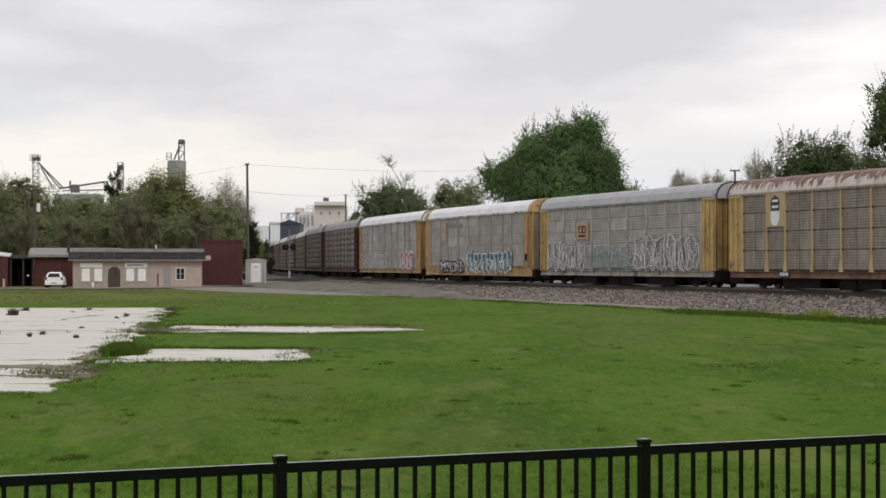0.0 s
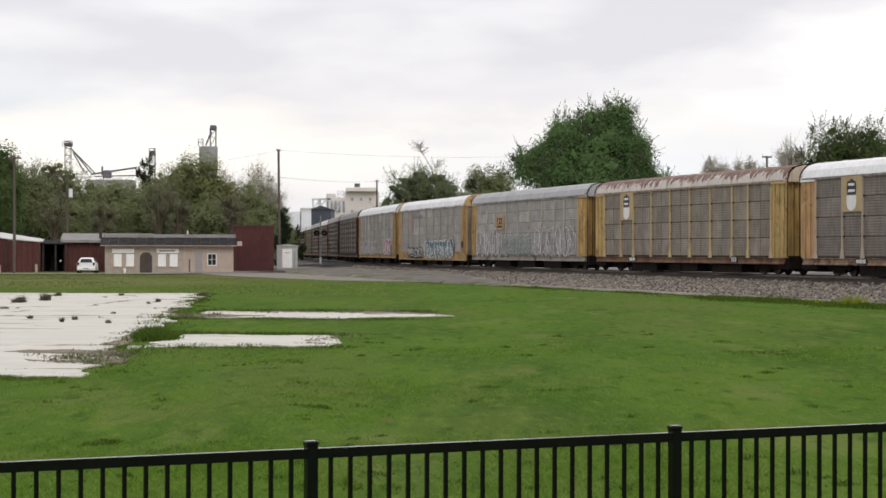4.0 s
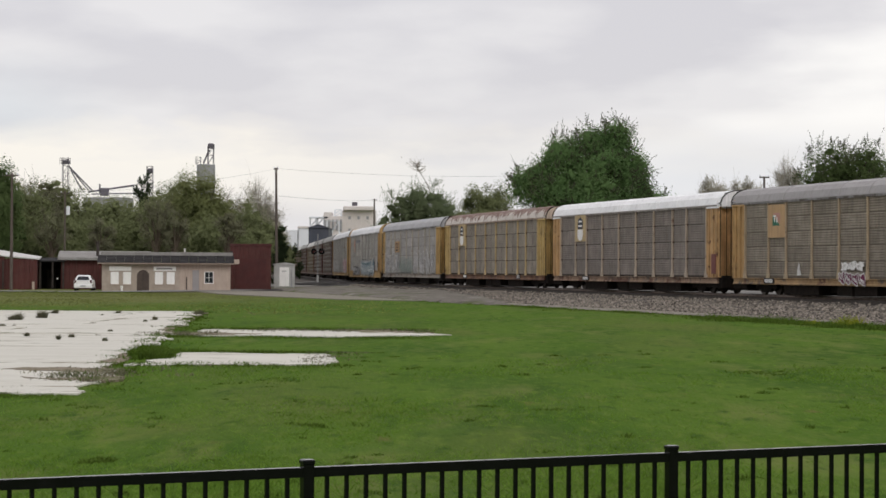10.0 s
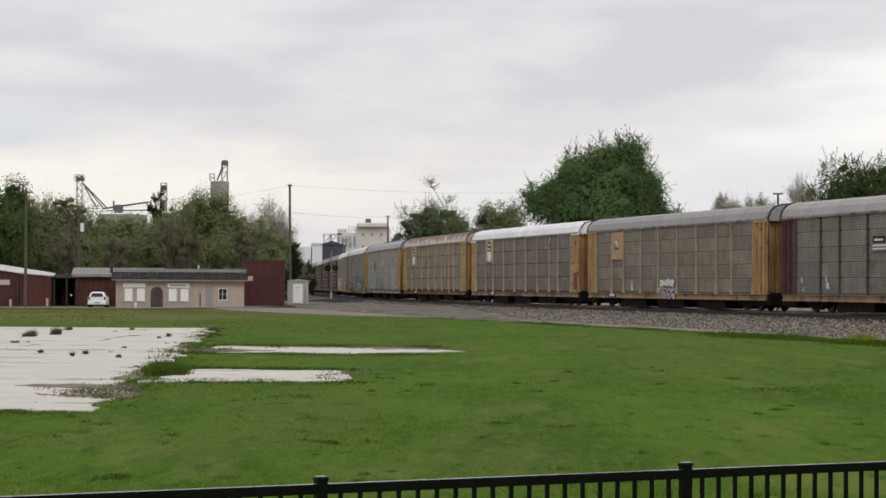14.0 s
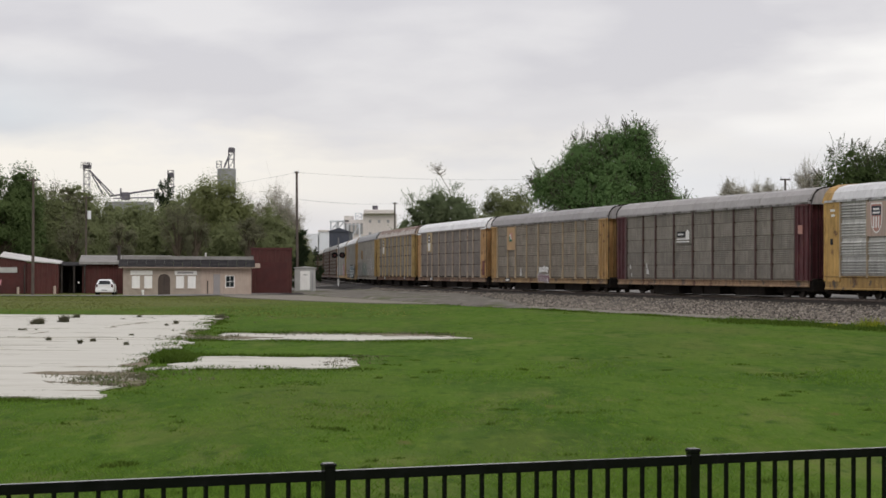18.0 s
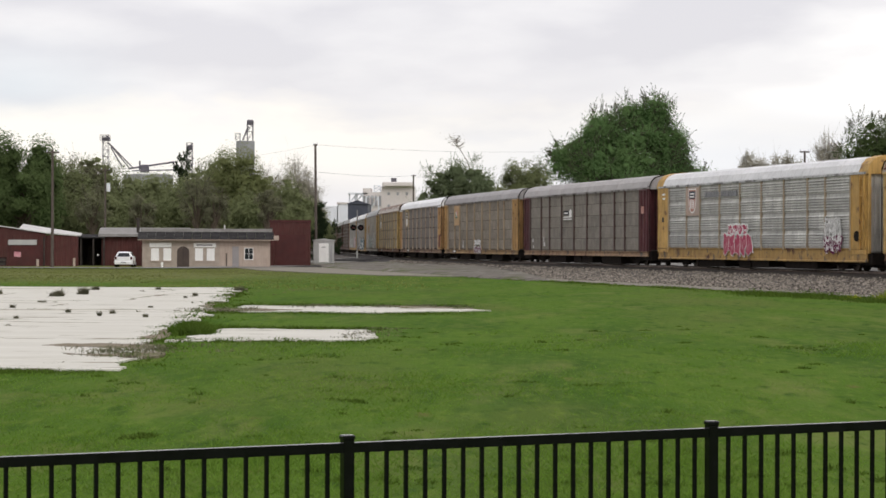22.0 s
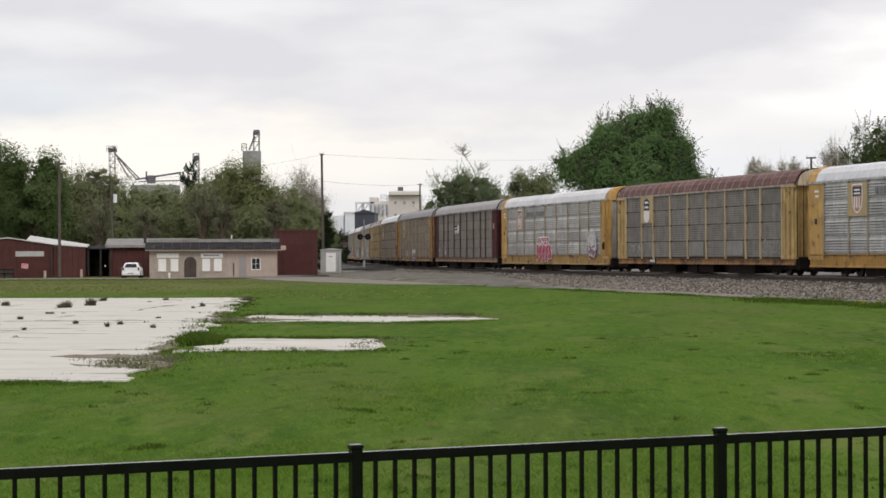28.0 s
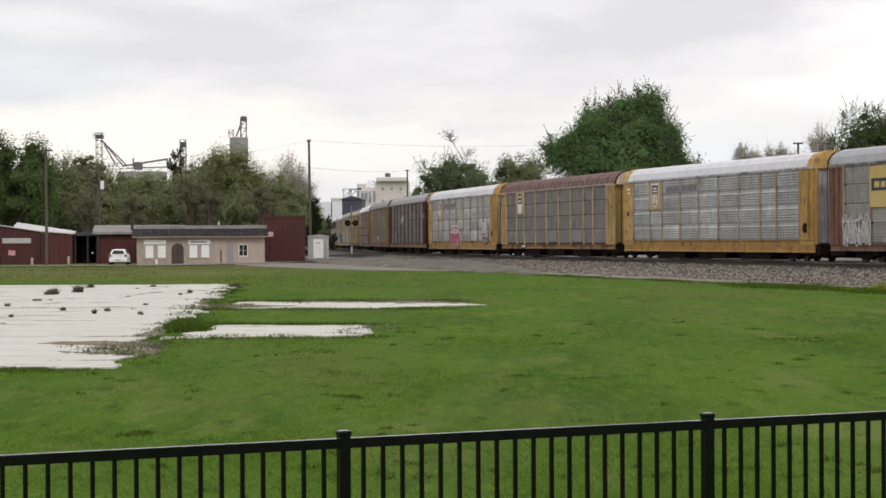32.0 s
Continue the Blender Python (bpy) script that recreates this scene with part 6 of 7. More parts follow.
    part("roof_rail", Geo().box((476 - 784) / 3500 * 600, (495 - 784) / 3500 * 600, -0.3, 12, EYE + 77 / 3500 * 600 - 0.6, EYE + 77 / 3500 * 600), M_CONCRETE, e)


build_plant()


# ---- trees ----
def leaves_mesh(name, centres, sizes, mat, rng, droop=0.0, facing=None):
    """Many small pointed leaves as four-cornered faces; facing: the way that each one's face is turned, roughly."""
    n = len(centres)
    d = rng.normal(size=(n, 3))
    d[:, 2] -= droop
    if facing is None:
        e = np.cross(d, rng.normal(size=(n, 3)))
    else:
        e = np.cross(d, facing + 0.45 * rng.normal(size=(n, 3)))
        d = np.cross(facing + 0.3 * rng.normal(size=(n, 3)), e)
    d /= np.linalg.norm(d, axis=1, keepdims=True)
    e /= np.linalg.norm(e, axis=1, keepdims=True)
    s = sizes[:, None]
    q = np.stack([centres - d * s, centres + e * s * 0.45 - d * s * 0.1, centres + d * s, centres - e * s * 0.45 - d * s * 0.1], 1)
    return quick_mesh(name, q.reshape(-1, 3), np.arange(4 * n).reshape(-1, 4), mat)


def ico_ball():
    """A ball of 20 triangles: corners and faces."""
    bm = bmesh.new()
    bmesh.ops.create_icosphere(bm, subdivisions=1, radius=1.0)
    v = np.array([p.co[:] for p in bm.verts])
    f = np.array([[p.index for p in face.verts] for face in bm.faces])
    bm.free()
    return v, f


BALL_V, BALL_F = ico_ball()


def masses_mesh(name, centres, radii, mat, rng):
    """The close-grown inner leaf masses of a crown: many small uneven lumps under the loose leaves."""
    n, k = len(centres), len(BALL_V)
    bumps = rng.uniform(0.3, 1.3, (n, k, 1))
    squash = np.stack([rng.uniform(0.85, 1.15, n), rng.uniform(0.85, 1.15, n), rng.uniform(0.6, 0.95, n)], 1)
    v = centres[:, None, :] + BALL_V[None] * bumps * (radii[:, None] * squash)[:, None, :]
    f = (np.arange(n) * k)[:, None, None] + BALL_F[None]
    return quick_mesh(name, v.reshape(-1, 3), f.reshape(-1, 3), mat)


def tree(x, y, height, width, leaf, label, seed, leaves=9000, size=0.16, clumps=120, spiky=0.6, droop=0.0, bare=0.0, z=0.0, lobes=(), category="tree", low=0.12, clump=(0.05, 0.09), loose=0.93):
    """A tapered trunk, forked limbs and a crown of leaf clumps in several lobes, with twig-like shoots at the outline.
    lobes: (across, up, half width, half height) in shares of width and height."""
    rng = np.random.default_rng(seed)
    t = thing("tree", label, category, pose(x, y, z))
    g = Geo()
    if not lobes:
        lobes = [(rng.uniform(-0.08, 0.08), 0.60, 0.36, 0.40)]
        for k in range(5):
            a = rng.uniform(-0.32, 0.32)
            lobes.append((a, rng.uniform(0.30, 0.62), rng.uniform(0.16, 0.24), rng.uniform(0.18, 0.28)))
    trunk_top = height * 0.6
    g.tube((0, 0, -0.2), (0, 0, height * 0.2), height * 0.024, height * 0.019, 9)
    g.tube((0, 0, height * 0.2), (0.1, 0, trunk_top), height * 0.019, height * 0.007, 8)
    areas = np.array([(l[2] * l[3]) ** 0.8 for l in lobes])
    cent, rad, out, reach, form = [], [], [], [], []
    for i in range(clumps):
        l = lobes[rng.choice(len(lobes), p=areas / areas.sum())]
        d = rng.normal(size=3)
        d /= np.linalg.norm(d)
        q = rng.uniform(0.15, 1.0) ** 0.45
        c = np.array([l[0] * width + d[0] * q * l[2] * width, d[1] * q * l[2] * width, l[1] * height + d[2] * q * l[3] * height])
        c[2] = max(c[2], low * height)
        reach.append(q), form.append(d), cent.append(c), out.append(d * 0.7 + np.array([0, 0, 0.55])), rad.append(rng.uniform(*clump) * (width + 0.4 * height))
        if i % (2 if clumps < 200 else 5) == 0 or bare:
            start = Vector((0, 0, min(trunk_top, max(height * 0.1, c[2] * 0.55))))
            mid = start.lerp(Vector(c), 0.55) + Vector((0, 0, 0.03 * height))
            w = height * 0.0055
            g.tube(start, mid, w, w * 0.65, 5)
            g.tube(mid, c, w * 0.65, w * 0.2, 5)
            for k in range(int(6 * bare)):
                e = Vector(c) + Vector(rng.normal(size=3) * rad[-1] * 0.75) + Vector(out[-1]) * rad[-1] * 0.8
                g.tube(mid.lerp(Vector(c), rng.uniform(0.5, 1.0)), e, w * 0.22, w * 0.08, 4)
    part("trunk", g, M_TWIG if bare > 1.1 else M_BARK, t, "pale bare limbs" if bare > 1.5 else "")
    if leaves:
        cent, rad, out = np.array(cent), np.array(rad), np.array(out)
        if bare < 0.9:
            deep = np.array(reach) < 0.8
            inner = cent[deep]
            inner[:, 2] = np.maximum(inner[:, 2], rad[deep] * 0.8 + 0.2)
            part("inner_crown", masses_mesh("inner_crown", inner, rad[deep] * 0.55, leaf, rng), None, t)
        k = rng.integers(0, clumps, leaves)
        d = rng.normal(size=(leaves, 3))
        d /= np.linalg.norm(d, axis=1, keepdims=True)
        pts = cent[k] + d * rad[k][:, None] * loose * rng.uniform(0.0, 1.0, (leaves, 1)) ** 0.42
        face = 0.5 * d + 0.8 * np.array(form)[k] + np.array([0.0, 0.0, 0.35])
        if spiky > 0.3:
            # shoots: thin dark twigs that stand out of the outer clumps
            shoots, each = int(clumps * 1.6), 34
            weight = np.array(reach) ** 7
            ks = rng.choice(clumps, shoots, p=weight / weight.sum())
            way = out[ks] + rng.normal(size=(shoots, 3)) * 0.3 + np.array([0.12, 0, 0.1])
            way /= np.linalg.norm(way, axis=1, keepdims=True)
            bend = rng.normal(size=(shoots, 3)) * 0.3
            length = rad[ks] * rng.uniform(1.15, 1.35 + 0.5 * spiky, shoots)
            j = np.repeat(np.arange(shoots), each)
            u = rng.uniform(0.35, 1.0, (len(j), 1))
            line = cent[ks[j]] + (way[j] * u + bend[j] * u * u * 0.5) * length[j][:, None]
            line += rng.normal(size=line.shape) * size * 0.5 * (1.25 - u)
            part("outer_crown", leaves_mesh("outer_crown", line, rng.uniform(0.5, 1.1, len(j)) * size * 0.7, L_SHOOT if leaf in (L_MAPLE, L_SHADE) else leaf, rng), None, t)
        if droop:
            pts[:, 2] -= droop * rng.uniform(0, 1, len(pts)) ** 2 * 0.16 * height
        pts[:, 2] = np.maximum(pts[:, 2], 0.3)
        part("crown", leaves_mesh("crown", pts, rng.uniform(0.6, 1.4, len(pts)) * size, leaf, rng, droop, face), None, t)
    return t


def bearing(px, depth):
    return (px - 784) / 3500 * depth


def tall(py, depth):
    return EYE + (470 - py) / 3500 * depth


def build_trees():
    def put(px, depth, py, wide_px, leaf, label, seed, **kw):
        return tree(bearing(px, depth), depth, tall(py, depth), wide_px / 3500 * depth, leaf, label, seed, **kw)

    # behind the train
    put(972, 168, 196, 284, L_MAPLE, "large dense dark green maple", 1, leaves=96000, size=0.10, clumps=900, spiky=1.3, clump=(0.03, 0.05), low=0.3, loose=1.25,
        lobes=[(0.14, 0.66, 0.24, 0.24), (0.23, 0.80, 0.12, 0.14), (0.25, 0.90, 0.07, 0.08), (-0.05, 0.64, 0.22, 0.18), (-0.24, 0.63, 0.13, 0.14), (0.31, 0.62, 0.11, 0.19), (0.04, 0.48, 0.36, 0.26), (-0.10, 0.79, 0.14, 0.08), (0.09, 0.85, 0.13, 0.08), (0.34, 0.70, 0.09, 0.13), (-0.35, 0.60, 0.06, 0.1), (0.40, 0.54, 0.05, 0.1), (0.46, 0.52, 0.05, 0.06), (0.53, 0.50, 0.04, 0.04)])
    put(808, 215, 308, 108, L_WILLOW, "round tree with brownish budding leaves", 2, leaves=32000, size=0.12, clumps=170, spiky=0.2, clump=(0.06, 0.11), lobes=[(0.0, 0.52, 0.46, 0.42), (-0.2, 0.6, 0.28, 0.34), (0.2, 0.62, 0.28, 0.34)])
    put(674, 260, 314, 146, L_GREEN, "round green tree behind the train", 3, leaves=37000, size=0.13, clumps=260, spiky=0.35, clump=(0.06, 0.105), lobes=[(0.15, 0.66, 0.34, 0.3), (0, 0.55, 0.42, 0.42), (0.36, 0.62, 0.24, 0.34), (0.48, 0.45, 0.2, 0.36), (-0.3, 0.4, 0.2, 0.3), (0.30, 0.44, 0.24, 0.36), (0.1, 0.66, 0.22, 0.3)])
    # darker leaf colour used here to stand for a backlit crown
    put(1436, 160, 220, 196, L_SHADE, "dense dark green maple behind the train", 4, leaves=46000, size=0.1, clumps=420, spiky=1.6, clump=(0.035, 0.06), loose=1.2, lobes=[(0.06, 0.5, 0.4, 0.3), (0.05, 0.68, 0.16, 0.2), (-0.1, 0.55, 0.32, 0.38), (0.2, 0.6, 0.26, 0.34), (-0.3, 0.45, 0.2, 0.28), (0.36, 0.45, 0.16, 0.28), (0.28, 0.75, 0.12, 0.2), (-0.12, 0.75, 0.14, 0.2)])
    put(1515, 165, 256, 130, L_GREEN, "broad green tree behind the train", 9, leaves=28000, size=0.125, clumps=150, spiky=1.0, bare=0.3)
    put(1598, 150, 116, 150, L_SHADE, "tall open-crowned green tree behind the train", 5, leaves=24000, size=0.13, clumps=130, spiky=1.0, bare=0.4, lobes=[(0.0, 0.72, 0.34, 0.26), (-0.24, 0.6, 0.22, 0.14), (-0.2, 0.8, 0.17, 0.12), (0.2, 0.76, 0.25, 0.2), (0.0, 0.4, 0.45, 0.3)])
    put(1342, 175, 273, 66, L_BROWN, "pale budding tree with bare twigs", 6, leaves=22000, size=0.065, clumps=150, bare=1.8, lobes=[(0.0, 0.72, 0.4, 0.27), (-0.25, 0.6, 0.25, 0.3), (0.25, 0.64, 0.25, 0.3)])
    put(1222, 200, 300, 82, L_BROWN, "low bare tree with thin twigs", 7, leaves=26000, size=0.085, clumps=140, bare=1.2, lobes=[(-0.25, 0.72, 0.25, 0.25), (0.05, 0.76, 0.25, 0.22), (0.3, 0.70, 0.22, 0.26), (0.0, 0.5, 0.45, 0.35)])
    put(1278, 205, 304, 36, L_BROWN, "low bare tree with thin twigs", 10, leaves=12000, size=0.085, clumps=80, bare=1.2, lobes=[(-0.2, 0.76, 0.25, 0.22), (0.2, 0.70, 0.25, 0.28), (0.0, 0.5, 0.45, 0.35)])
    put(1112, 190, 316, 60, L_MAPLE, "small dark green tree behind the train", 8, leaves=5500, size=0.13, clumps=50)
    # woods behind the low buildings
    broad = [(0.0, 0.6, 0.42, 0.38), (-0.25, 0.62, 0.25, 0.3), (0.2, 0.66, 0.26, 0.3), (-0.3, 0.4, 0.2, 0.3), (0.3, 0.4, 0.2, 0.3)]
    wood = "woodland tree in thin spring leaf"
    for i, (px, dep, py, wd, leaf, n, bare, droop) in enumerate((
            (-190, 215, 240, 190, L_SHADE, 22000, 0.3, 0.1), (-85, 215, 268, 150, L_SHADE, 24000, 0.3, 0.2), (-25, 225, 300, 130, L_WILLOW, 11000, 0.5, 0.3), (38, 235, 296, 140, L_WILLOW, 12000, 0.5, 0.2), (5, 232, 300, 110, L_OLIVE, 9000, 1.0, 0.1),
            (100, 240, 325, 130, L_WILLOW, 10000, 0.6, 0.5), (150, 228, 345, 120, L_WILLOW, 11000, 0.5, 0.5), (250, 232, 302, 120, L_WILLOW, 14000, 0.4, 0.7), (292, 226, 284, 100, L_BRIGHT, 14000, 0.3, 0.9), (312, 224, 288, 96, L_BRIGHT, 13000, 0.3, 0.4), (276, 228, 296, 90, L_BRIGHT, 11000, 0.3, 0.5),
            (338, 240, 320, 100, L_BROWN, 4000, 1.0, 0.4), (378, 232, 340, 120, L_WILLOW, 13000, 0.5, 0.6), (238, 230, 310, 96, L_WILLOW, 10000, 0.4, 0.2), (408, 245, 320, 100, L_BROWN, 9000, 1.6, 0.0), (440, 235, 398, 70, L_WILLOW, 6000, 0.5, 0.3),
            (205, 222, 346, 140, L_WILLOW, 12000, 0.4, 0.3), (140, 236, 336, 130, L_WILLOW, 11000, 0.4, 0.2), (178, 240, 342, 110, L_WILLOW, 9000, 0.4, 0.2), (-60, 246, 330, 150, L_WILLOW, 9000, 0.4, 0.2), (340, 244, 340, 120, L_WILLOW, 9000, 0.4, 0.2), (70, 246, 335, 130, L_WILLOW, 9000, 0.4, 0.2), (320, 220, 372, 140, L_WILLOW, 12000, 0.4, 0.5), (60, 220, 362, 140, L_WILLOW, 12000, 0.4, 0.4), (-120, 240, 300, 150, L_WILLOW, 11000, 0.4, 0.4),
            (0, 228, 385, 130, L_WILLOW, 9000, 0.4, 0.3), (125, 224, 380, 140, L_WILLOW, 9000, 0.6, 0.3), (400, 226, 392, 110, L_WILLOW, 9000, 0.4, 0.4), (260, 222, 392, 120, L_WILLOW, 9000, 0.4, 0.3))):
        put(px, dep, py, wd, leaf, ("bare-limbed " + wood) if bare > 1.5 else ("drooping yellow-green willow in spring leaf" if droop >= 0.7 else wood), 30 + i, leaves=int(n * 1.6) if bare < 1.5 else n * 2, size=0.105 + 0.0003 * wd, clumps=300, bare=bare if bare > 0.95 else 0.0, droop=droop, spiky=0.2, clump=(0.05, 0.09), loose=0.95 if leaf is L_SHADE else 1.2, lobes=broad if leaf is L_SHADE else ())
    for i, (px, py, wd) in enumerate(((40, 348, 74), (226, 330, 70), (258, 350, 56), (128, 372, 64), (352, 352, 60))):
        put(px, 213 - i, py, wd, L_OLIVE, "dark-limbed tree at the edge of the woods", 90 + i, leaves=2600, size=0.12, clumps=34, bare=1.0, spiky=0.2, low=0.4, lobes=[(0, 0.72, 0.42, 0.24), (-0.2, 0.62, 0.24, 0.22), (0.22, 0.64, 0.24, 0.22)])
    put(203, 250, 296, 66, L_DARK, "dark pointed evergreen in the woods", 60, leaves=14000, size=0.14, clumps=110, lobes=[(0, 0.3, 0.5, 0.3), (0, 0.55, 0.36, 0.25), (0, 0.78, 0.2, 0.2)])
    put(446, 196, 378, 34, L_DARK, "narrow dark evergreen beside the pole", 61, leaves=6000, size=0.11, clumps=60, lobes=[(0, 0.3, 0.5, 0.3), (0, 0.55, 0.4, 0.3), (0, 0.75, 0.25, 0.25)])
    put(464, 240, 418, 40, L_DARK, "low dark bush by the crossing", 62, leaves=3500, size=0.12, clumps=40, lobes=[(0, 0.4, 0.5, 0.5)])
    # leaning broken treetop
    t = thing("dead_tree", "thin leaning dead tree with a sparse top", "tree", pose(bearing(716, 268), 268, 0))
    g = Geo()
    rng = random.Random(5)
    pts = [Vector((0, 0, -0.1)), Vector((0.0, 0, tall(340, 255))), Vector((-0.7, 0, tall(312, 255))), Vector((-1.7, 0, tall(290, 255))), Vector((-2.4, 0, tall(272, 255)))]
    for i, (p, q) in enumerate(zip(pts, pts[1:])):
        g.tube(p, q, 0.10 - 0.018 * i, 0.082 - 0.018 * i, 6)
    for k in range(30):
        p = pts[3].lerp(pts[4], rng.uniform(0, 1.1))
        g.tube(p, p + Vector((rng.uniform(-1.3, 1.0), rng.uniform(-0.8, 0.8), rng.uniform(-0.1, 0.9))), 0.05, 0.02, 4)
    part("trunk", g, M_TWIG, t)
    nrng = np.random.default_rng(9)
    part("crown", leaves_mesh("crown", np.array(pts[4]) + nrng.normal(size=(90, 3)) * np.array([0.7, 0.5, 0.4]), nrng.uniform(0.06, 0.12, 90), L_BROWN, nrng), None, t)
    # far tree line that closes the horizon
    rng2 = np.random.default_rng(77)
    n = 14000
    x = rng2.uniform(-420, 520, n)
    y = 700 + rng2.uniform(-25, 25, n)
    top = 9 + 5 * np.array([noise.noise((v * 0.03, 0.2, 0.0)) for v in x]) + 3 * np.array([noise.noise((v * 0.12, 2.2, 0.0)) for v in x])
    z = rng2.uniform(0, 1, n) ** 0.8 * top
    tagged(new("far_woods", leaves_mesh("far_woods", np.stack([x, y, z], 1), rng2.uniform(1.0, 2.0, n), L_GREEN, rng2)), "far dark green line of woods on the horizon", kind="stuff")


build_trees()


# ---- grass, weeds and stones ----
def blades(name, pts, heights, width, mat, rng, label, spread=0.45):
    n = len(pts)
    a = rng.uniform(0, 2 * math.pi, n)
    side = np.stack([np.cos(a), np.sin(a), np.zeros(n)], 1) * (width * rng.uniform(0.6, 1.4, n))[:, None]
    lean = np.stack([rng.normal(size=n) * spread, rng.normal(size=n) * spread, np.ones(n)], 1) * heights[:, None]
    tri = np.stack([pts - side, pts + side, pts + lean], 1).reshape(-1, 3)
    return tagged(new(name, quick_mesh(name, tri, np.arange(3 * n).reshape(-1, 3), mat)), label, kind="stuff")


def on_slab(x, y):
    big = (y > 29.8) & (y < 88.5) & (x < -6.05 - (y - 31.2) * 0.1055)
    two = (y > 56.8) & (y < 62.7) & (x > -8.0) & (x < -1.4)
    three = (y > 40.2) & (y < 45.4) & (x > -6.7) & (x < -3.1)
    return big | two | three


def build_grass():
    rng = np.random.default_rng(3)
    n = 360000
    y = 14.0 + 70 * rng.uniform(0, 1, n) ** 1.9
    x = rng.uniform(-0.30, 0.27, n) * (y + 3)
    keep = ~on_slab(x, y) & (x < 16.3 + (y - 106.5) * -0.32 - 13.2)
    x, y = x[keep], y[keep]
    dens = np.array([noise.noise((a * 0.35, b * 0.2, 5.0)) + 0.6 * noise.noise((a * 1.1, b * 0.6, 8.0)) for a, b in zip(x, y)])
    keep = rng.uniform(-0.9, 0.9, len(x)) < dens - 0.32 - np.clip((y - 26) / 25, 0, 1.2)
    x, y, dens = x[keep], y[keep], dens[keep]
    blades("lawn_blades", np.stack([x, y, np.full(len(x), -0.04)], 1), rng.uniform(0.025, 0.06, len(x)) * (1.0 + 0.5 * dens), 0.003 + 0.00022 * y, M_BLADE, rng, "short uneven green grass blades", 1.2)
    # taller weeds: along slab edges, on cracks, along the gravel
    px, py, hh = [], [], []

    def tuft(cx, cy, r, count, h):
        a = rng.normal(size=(count, 2)) * r
        d = np.exp(-(a ** 2).sum(1) / (2 * r * r))
        px.append(cx + a[:, 0]), py.append(cy + a[:, 1] * 1.4), hh.append((0.35 + 0.65 * d) * rng.uniform(0.5, 1.0, count) * h)

    def clump(cx, cy, r, count, h, times):
        for q in range(times):
            tuft(cx + rng.normal() * r, cy + rng.normal() * r * 1.5, r * 0.6, count, h * rng.uniform(0.6, 1.1))

    for k in range(130):
        u = rng.uniform()
        tuft(-6.15 - (u * 57) * 0.1055 + rng.normal() * 0.22, 31.2 + u * 57, 0.28, 40, rng.choice((0.05, 0.08, 0.14)))
    for k in range(46):
        tuft(rng.uniform(-6.9, -2.8), 39.7 + rng.normal() * 0.2, 0.3, 46, rng.choice((0.04, 0.07, 0.10)))
        tuft(rng.uniform(-9.2, -0.8), 56.0 + rng.normal() * 0.3, 0.4, 40, rng.choice((0.04, 0.07, 0.12)))
        tuft(rng.uniform(-9.4, -1.4), 63.0 + rng.normal() * 0.35, 0.4, 50, rng.choice((0.06, 0.12, 0.18)))
        tuft(rng.uniform(-7.0, -3.0), 45.8 + rng.normal() * 0.3, 0.3, 40, rng.choice((0.06, 0.12)))
    for k in range(60):
        tuft(rng.uniform(-9.5, -6.0), 29.75 + rng.normal() * 0.12, 0.25, 40, rng.choice((0.04, 0.06, 0.08)))
    # the bushy weeds between the large and the small slab
    for k in range(60):
        u = rng.uniform()
        tuft(-7.4 + 0.75 * u + rng.normal() * 0.08, 45.3 - 3.0 * u + rng.normal() * 0.4, 0.15, 70, 0.24 + 0.1 * rng.uniform())
    # clumps in the cracks of the large slab
    slab_weeds = []
    for cx, cy, r, h in ((-16.6, 72.2, 0.42, 0.34), (-16.3, 75.1, 0.38, 0.40), (-14.8, 55.4, 0.3, 0.32), (-19.7, 75.4, 0.4, 0.24), (-15.4, 64.7, 0.28, 0.14), (-15.0, 59.2, 0.22, 0.18), (-12.4, 55.2, 0.16, 0.16),
                         (-11.0, 54.4, 0.15, 0.2), (-10.9, 59.6, 0.16, 0.14), (-9.6, 51.8, 0.12, 0.16), (-11.0, 52.6, 0.1, 0.22), (-11.8, 73.6, 0.2, 0.28), (-11.7, 71.0, 0.16, 0.14), (-12.7, 50.5, 0.14, 0.14), (-11.4, 83.0, 0.4, 0.24), (-17.5, 83.0, 0.4, 0.2), (-15.0, 84.0, 0.3, 0.2)):
        slab_weeds.append((cx, cy, r, h))
    # coarse patches in the lawn
    for cx, cy, r, h in ((-1.95, 24.4, 0.12, 0.07), (-3.7, 19.7, 0.12, 0.07), (1.2, 27.5, 0.15, 0.05), (0.2, 28.0, 0.12, 0.05), (-3.4, 34.0, 0.4, 0.04), (5.6, 38.0, 0.5, 0.04)):
        clump(cx, cy, r * 0.8, 50, h, 6)
    for k in range(420):
        cy = 16 + 34 * rng.uniform() ** 1.6
        cx = rng.uniform(-0.28, 0.27) * cy
        if noise.noise((cx * 0.25, cy * 0.16, 6.0)) + 0.4 * rng.normal() > 0.25 and not on_slab(cx, cy):
            tuft(cx, cy, 0.04 + 0.0024 * cy * rng.uniform(), 34, rng.choice((0.035, 0.05, 0.08)))
    for k in range(200):
        s = rng.uniform(-45, 70)
        ex, ey = on_line(s, 12.9 + rng.normal() * 0.5)
        tuft(ex, ey, 0.4, 26, 0.13)
    for k in range(220):
        s = rng.uniform(-45, 90)
        if noise.noise((s * 0.12, 3.0, 1.0)) > -0.05:
            ex, ey = on_line(s, 12.2 + rng.normal() * 0.5)
            tuft(ex, ey, 0.45, 34, rng.choice((0.06, 0.1, 0.14)))
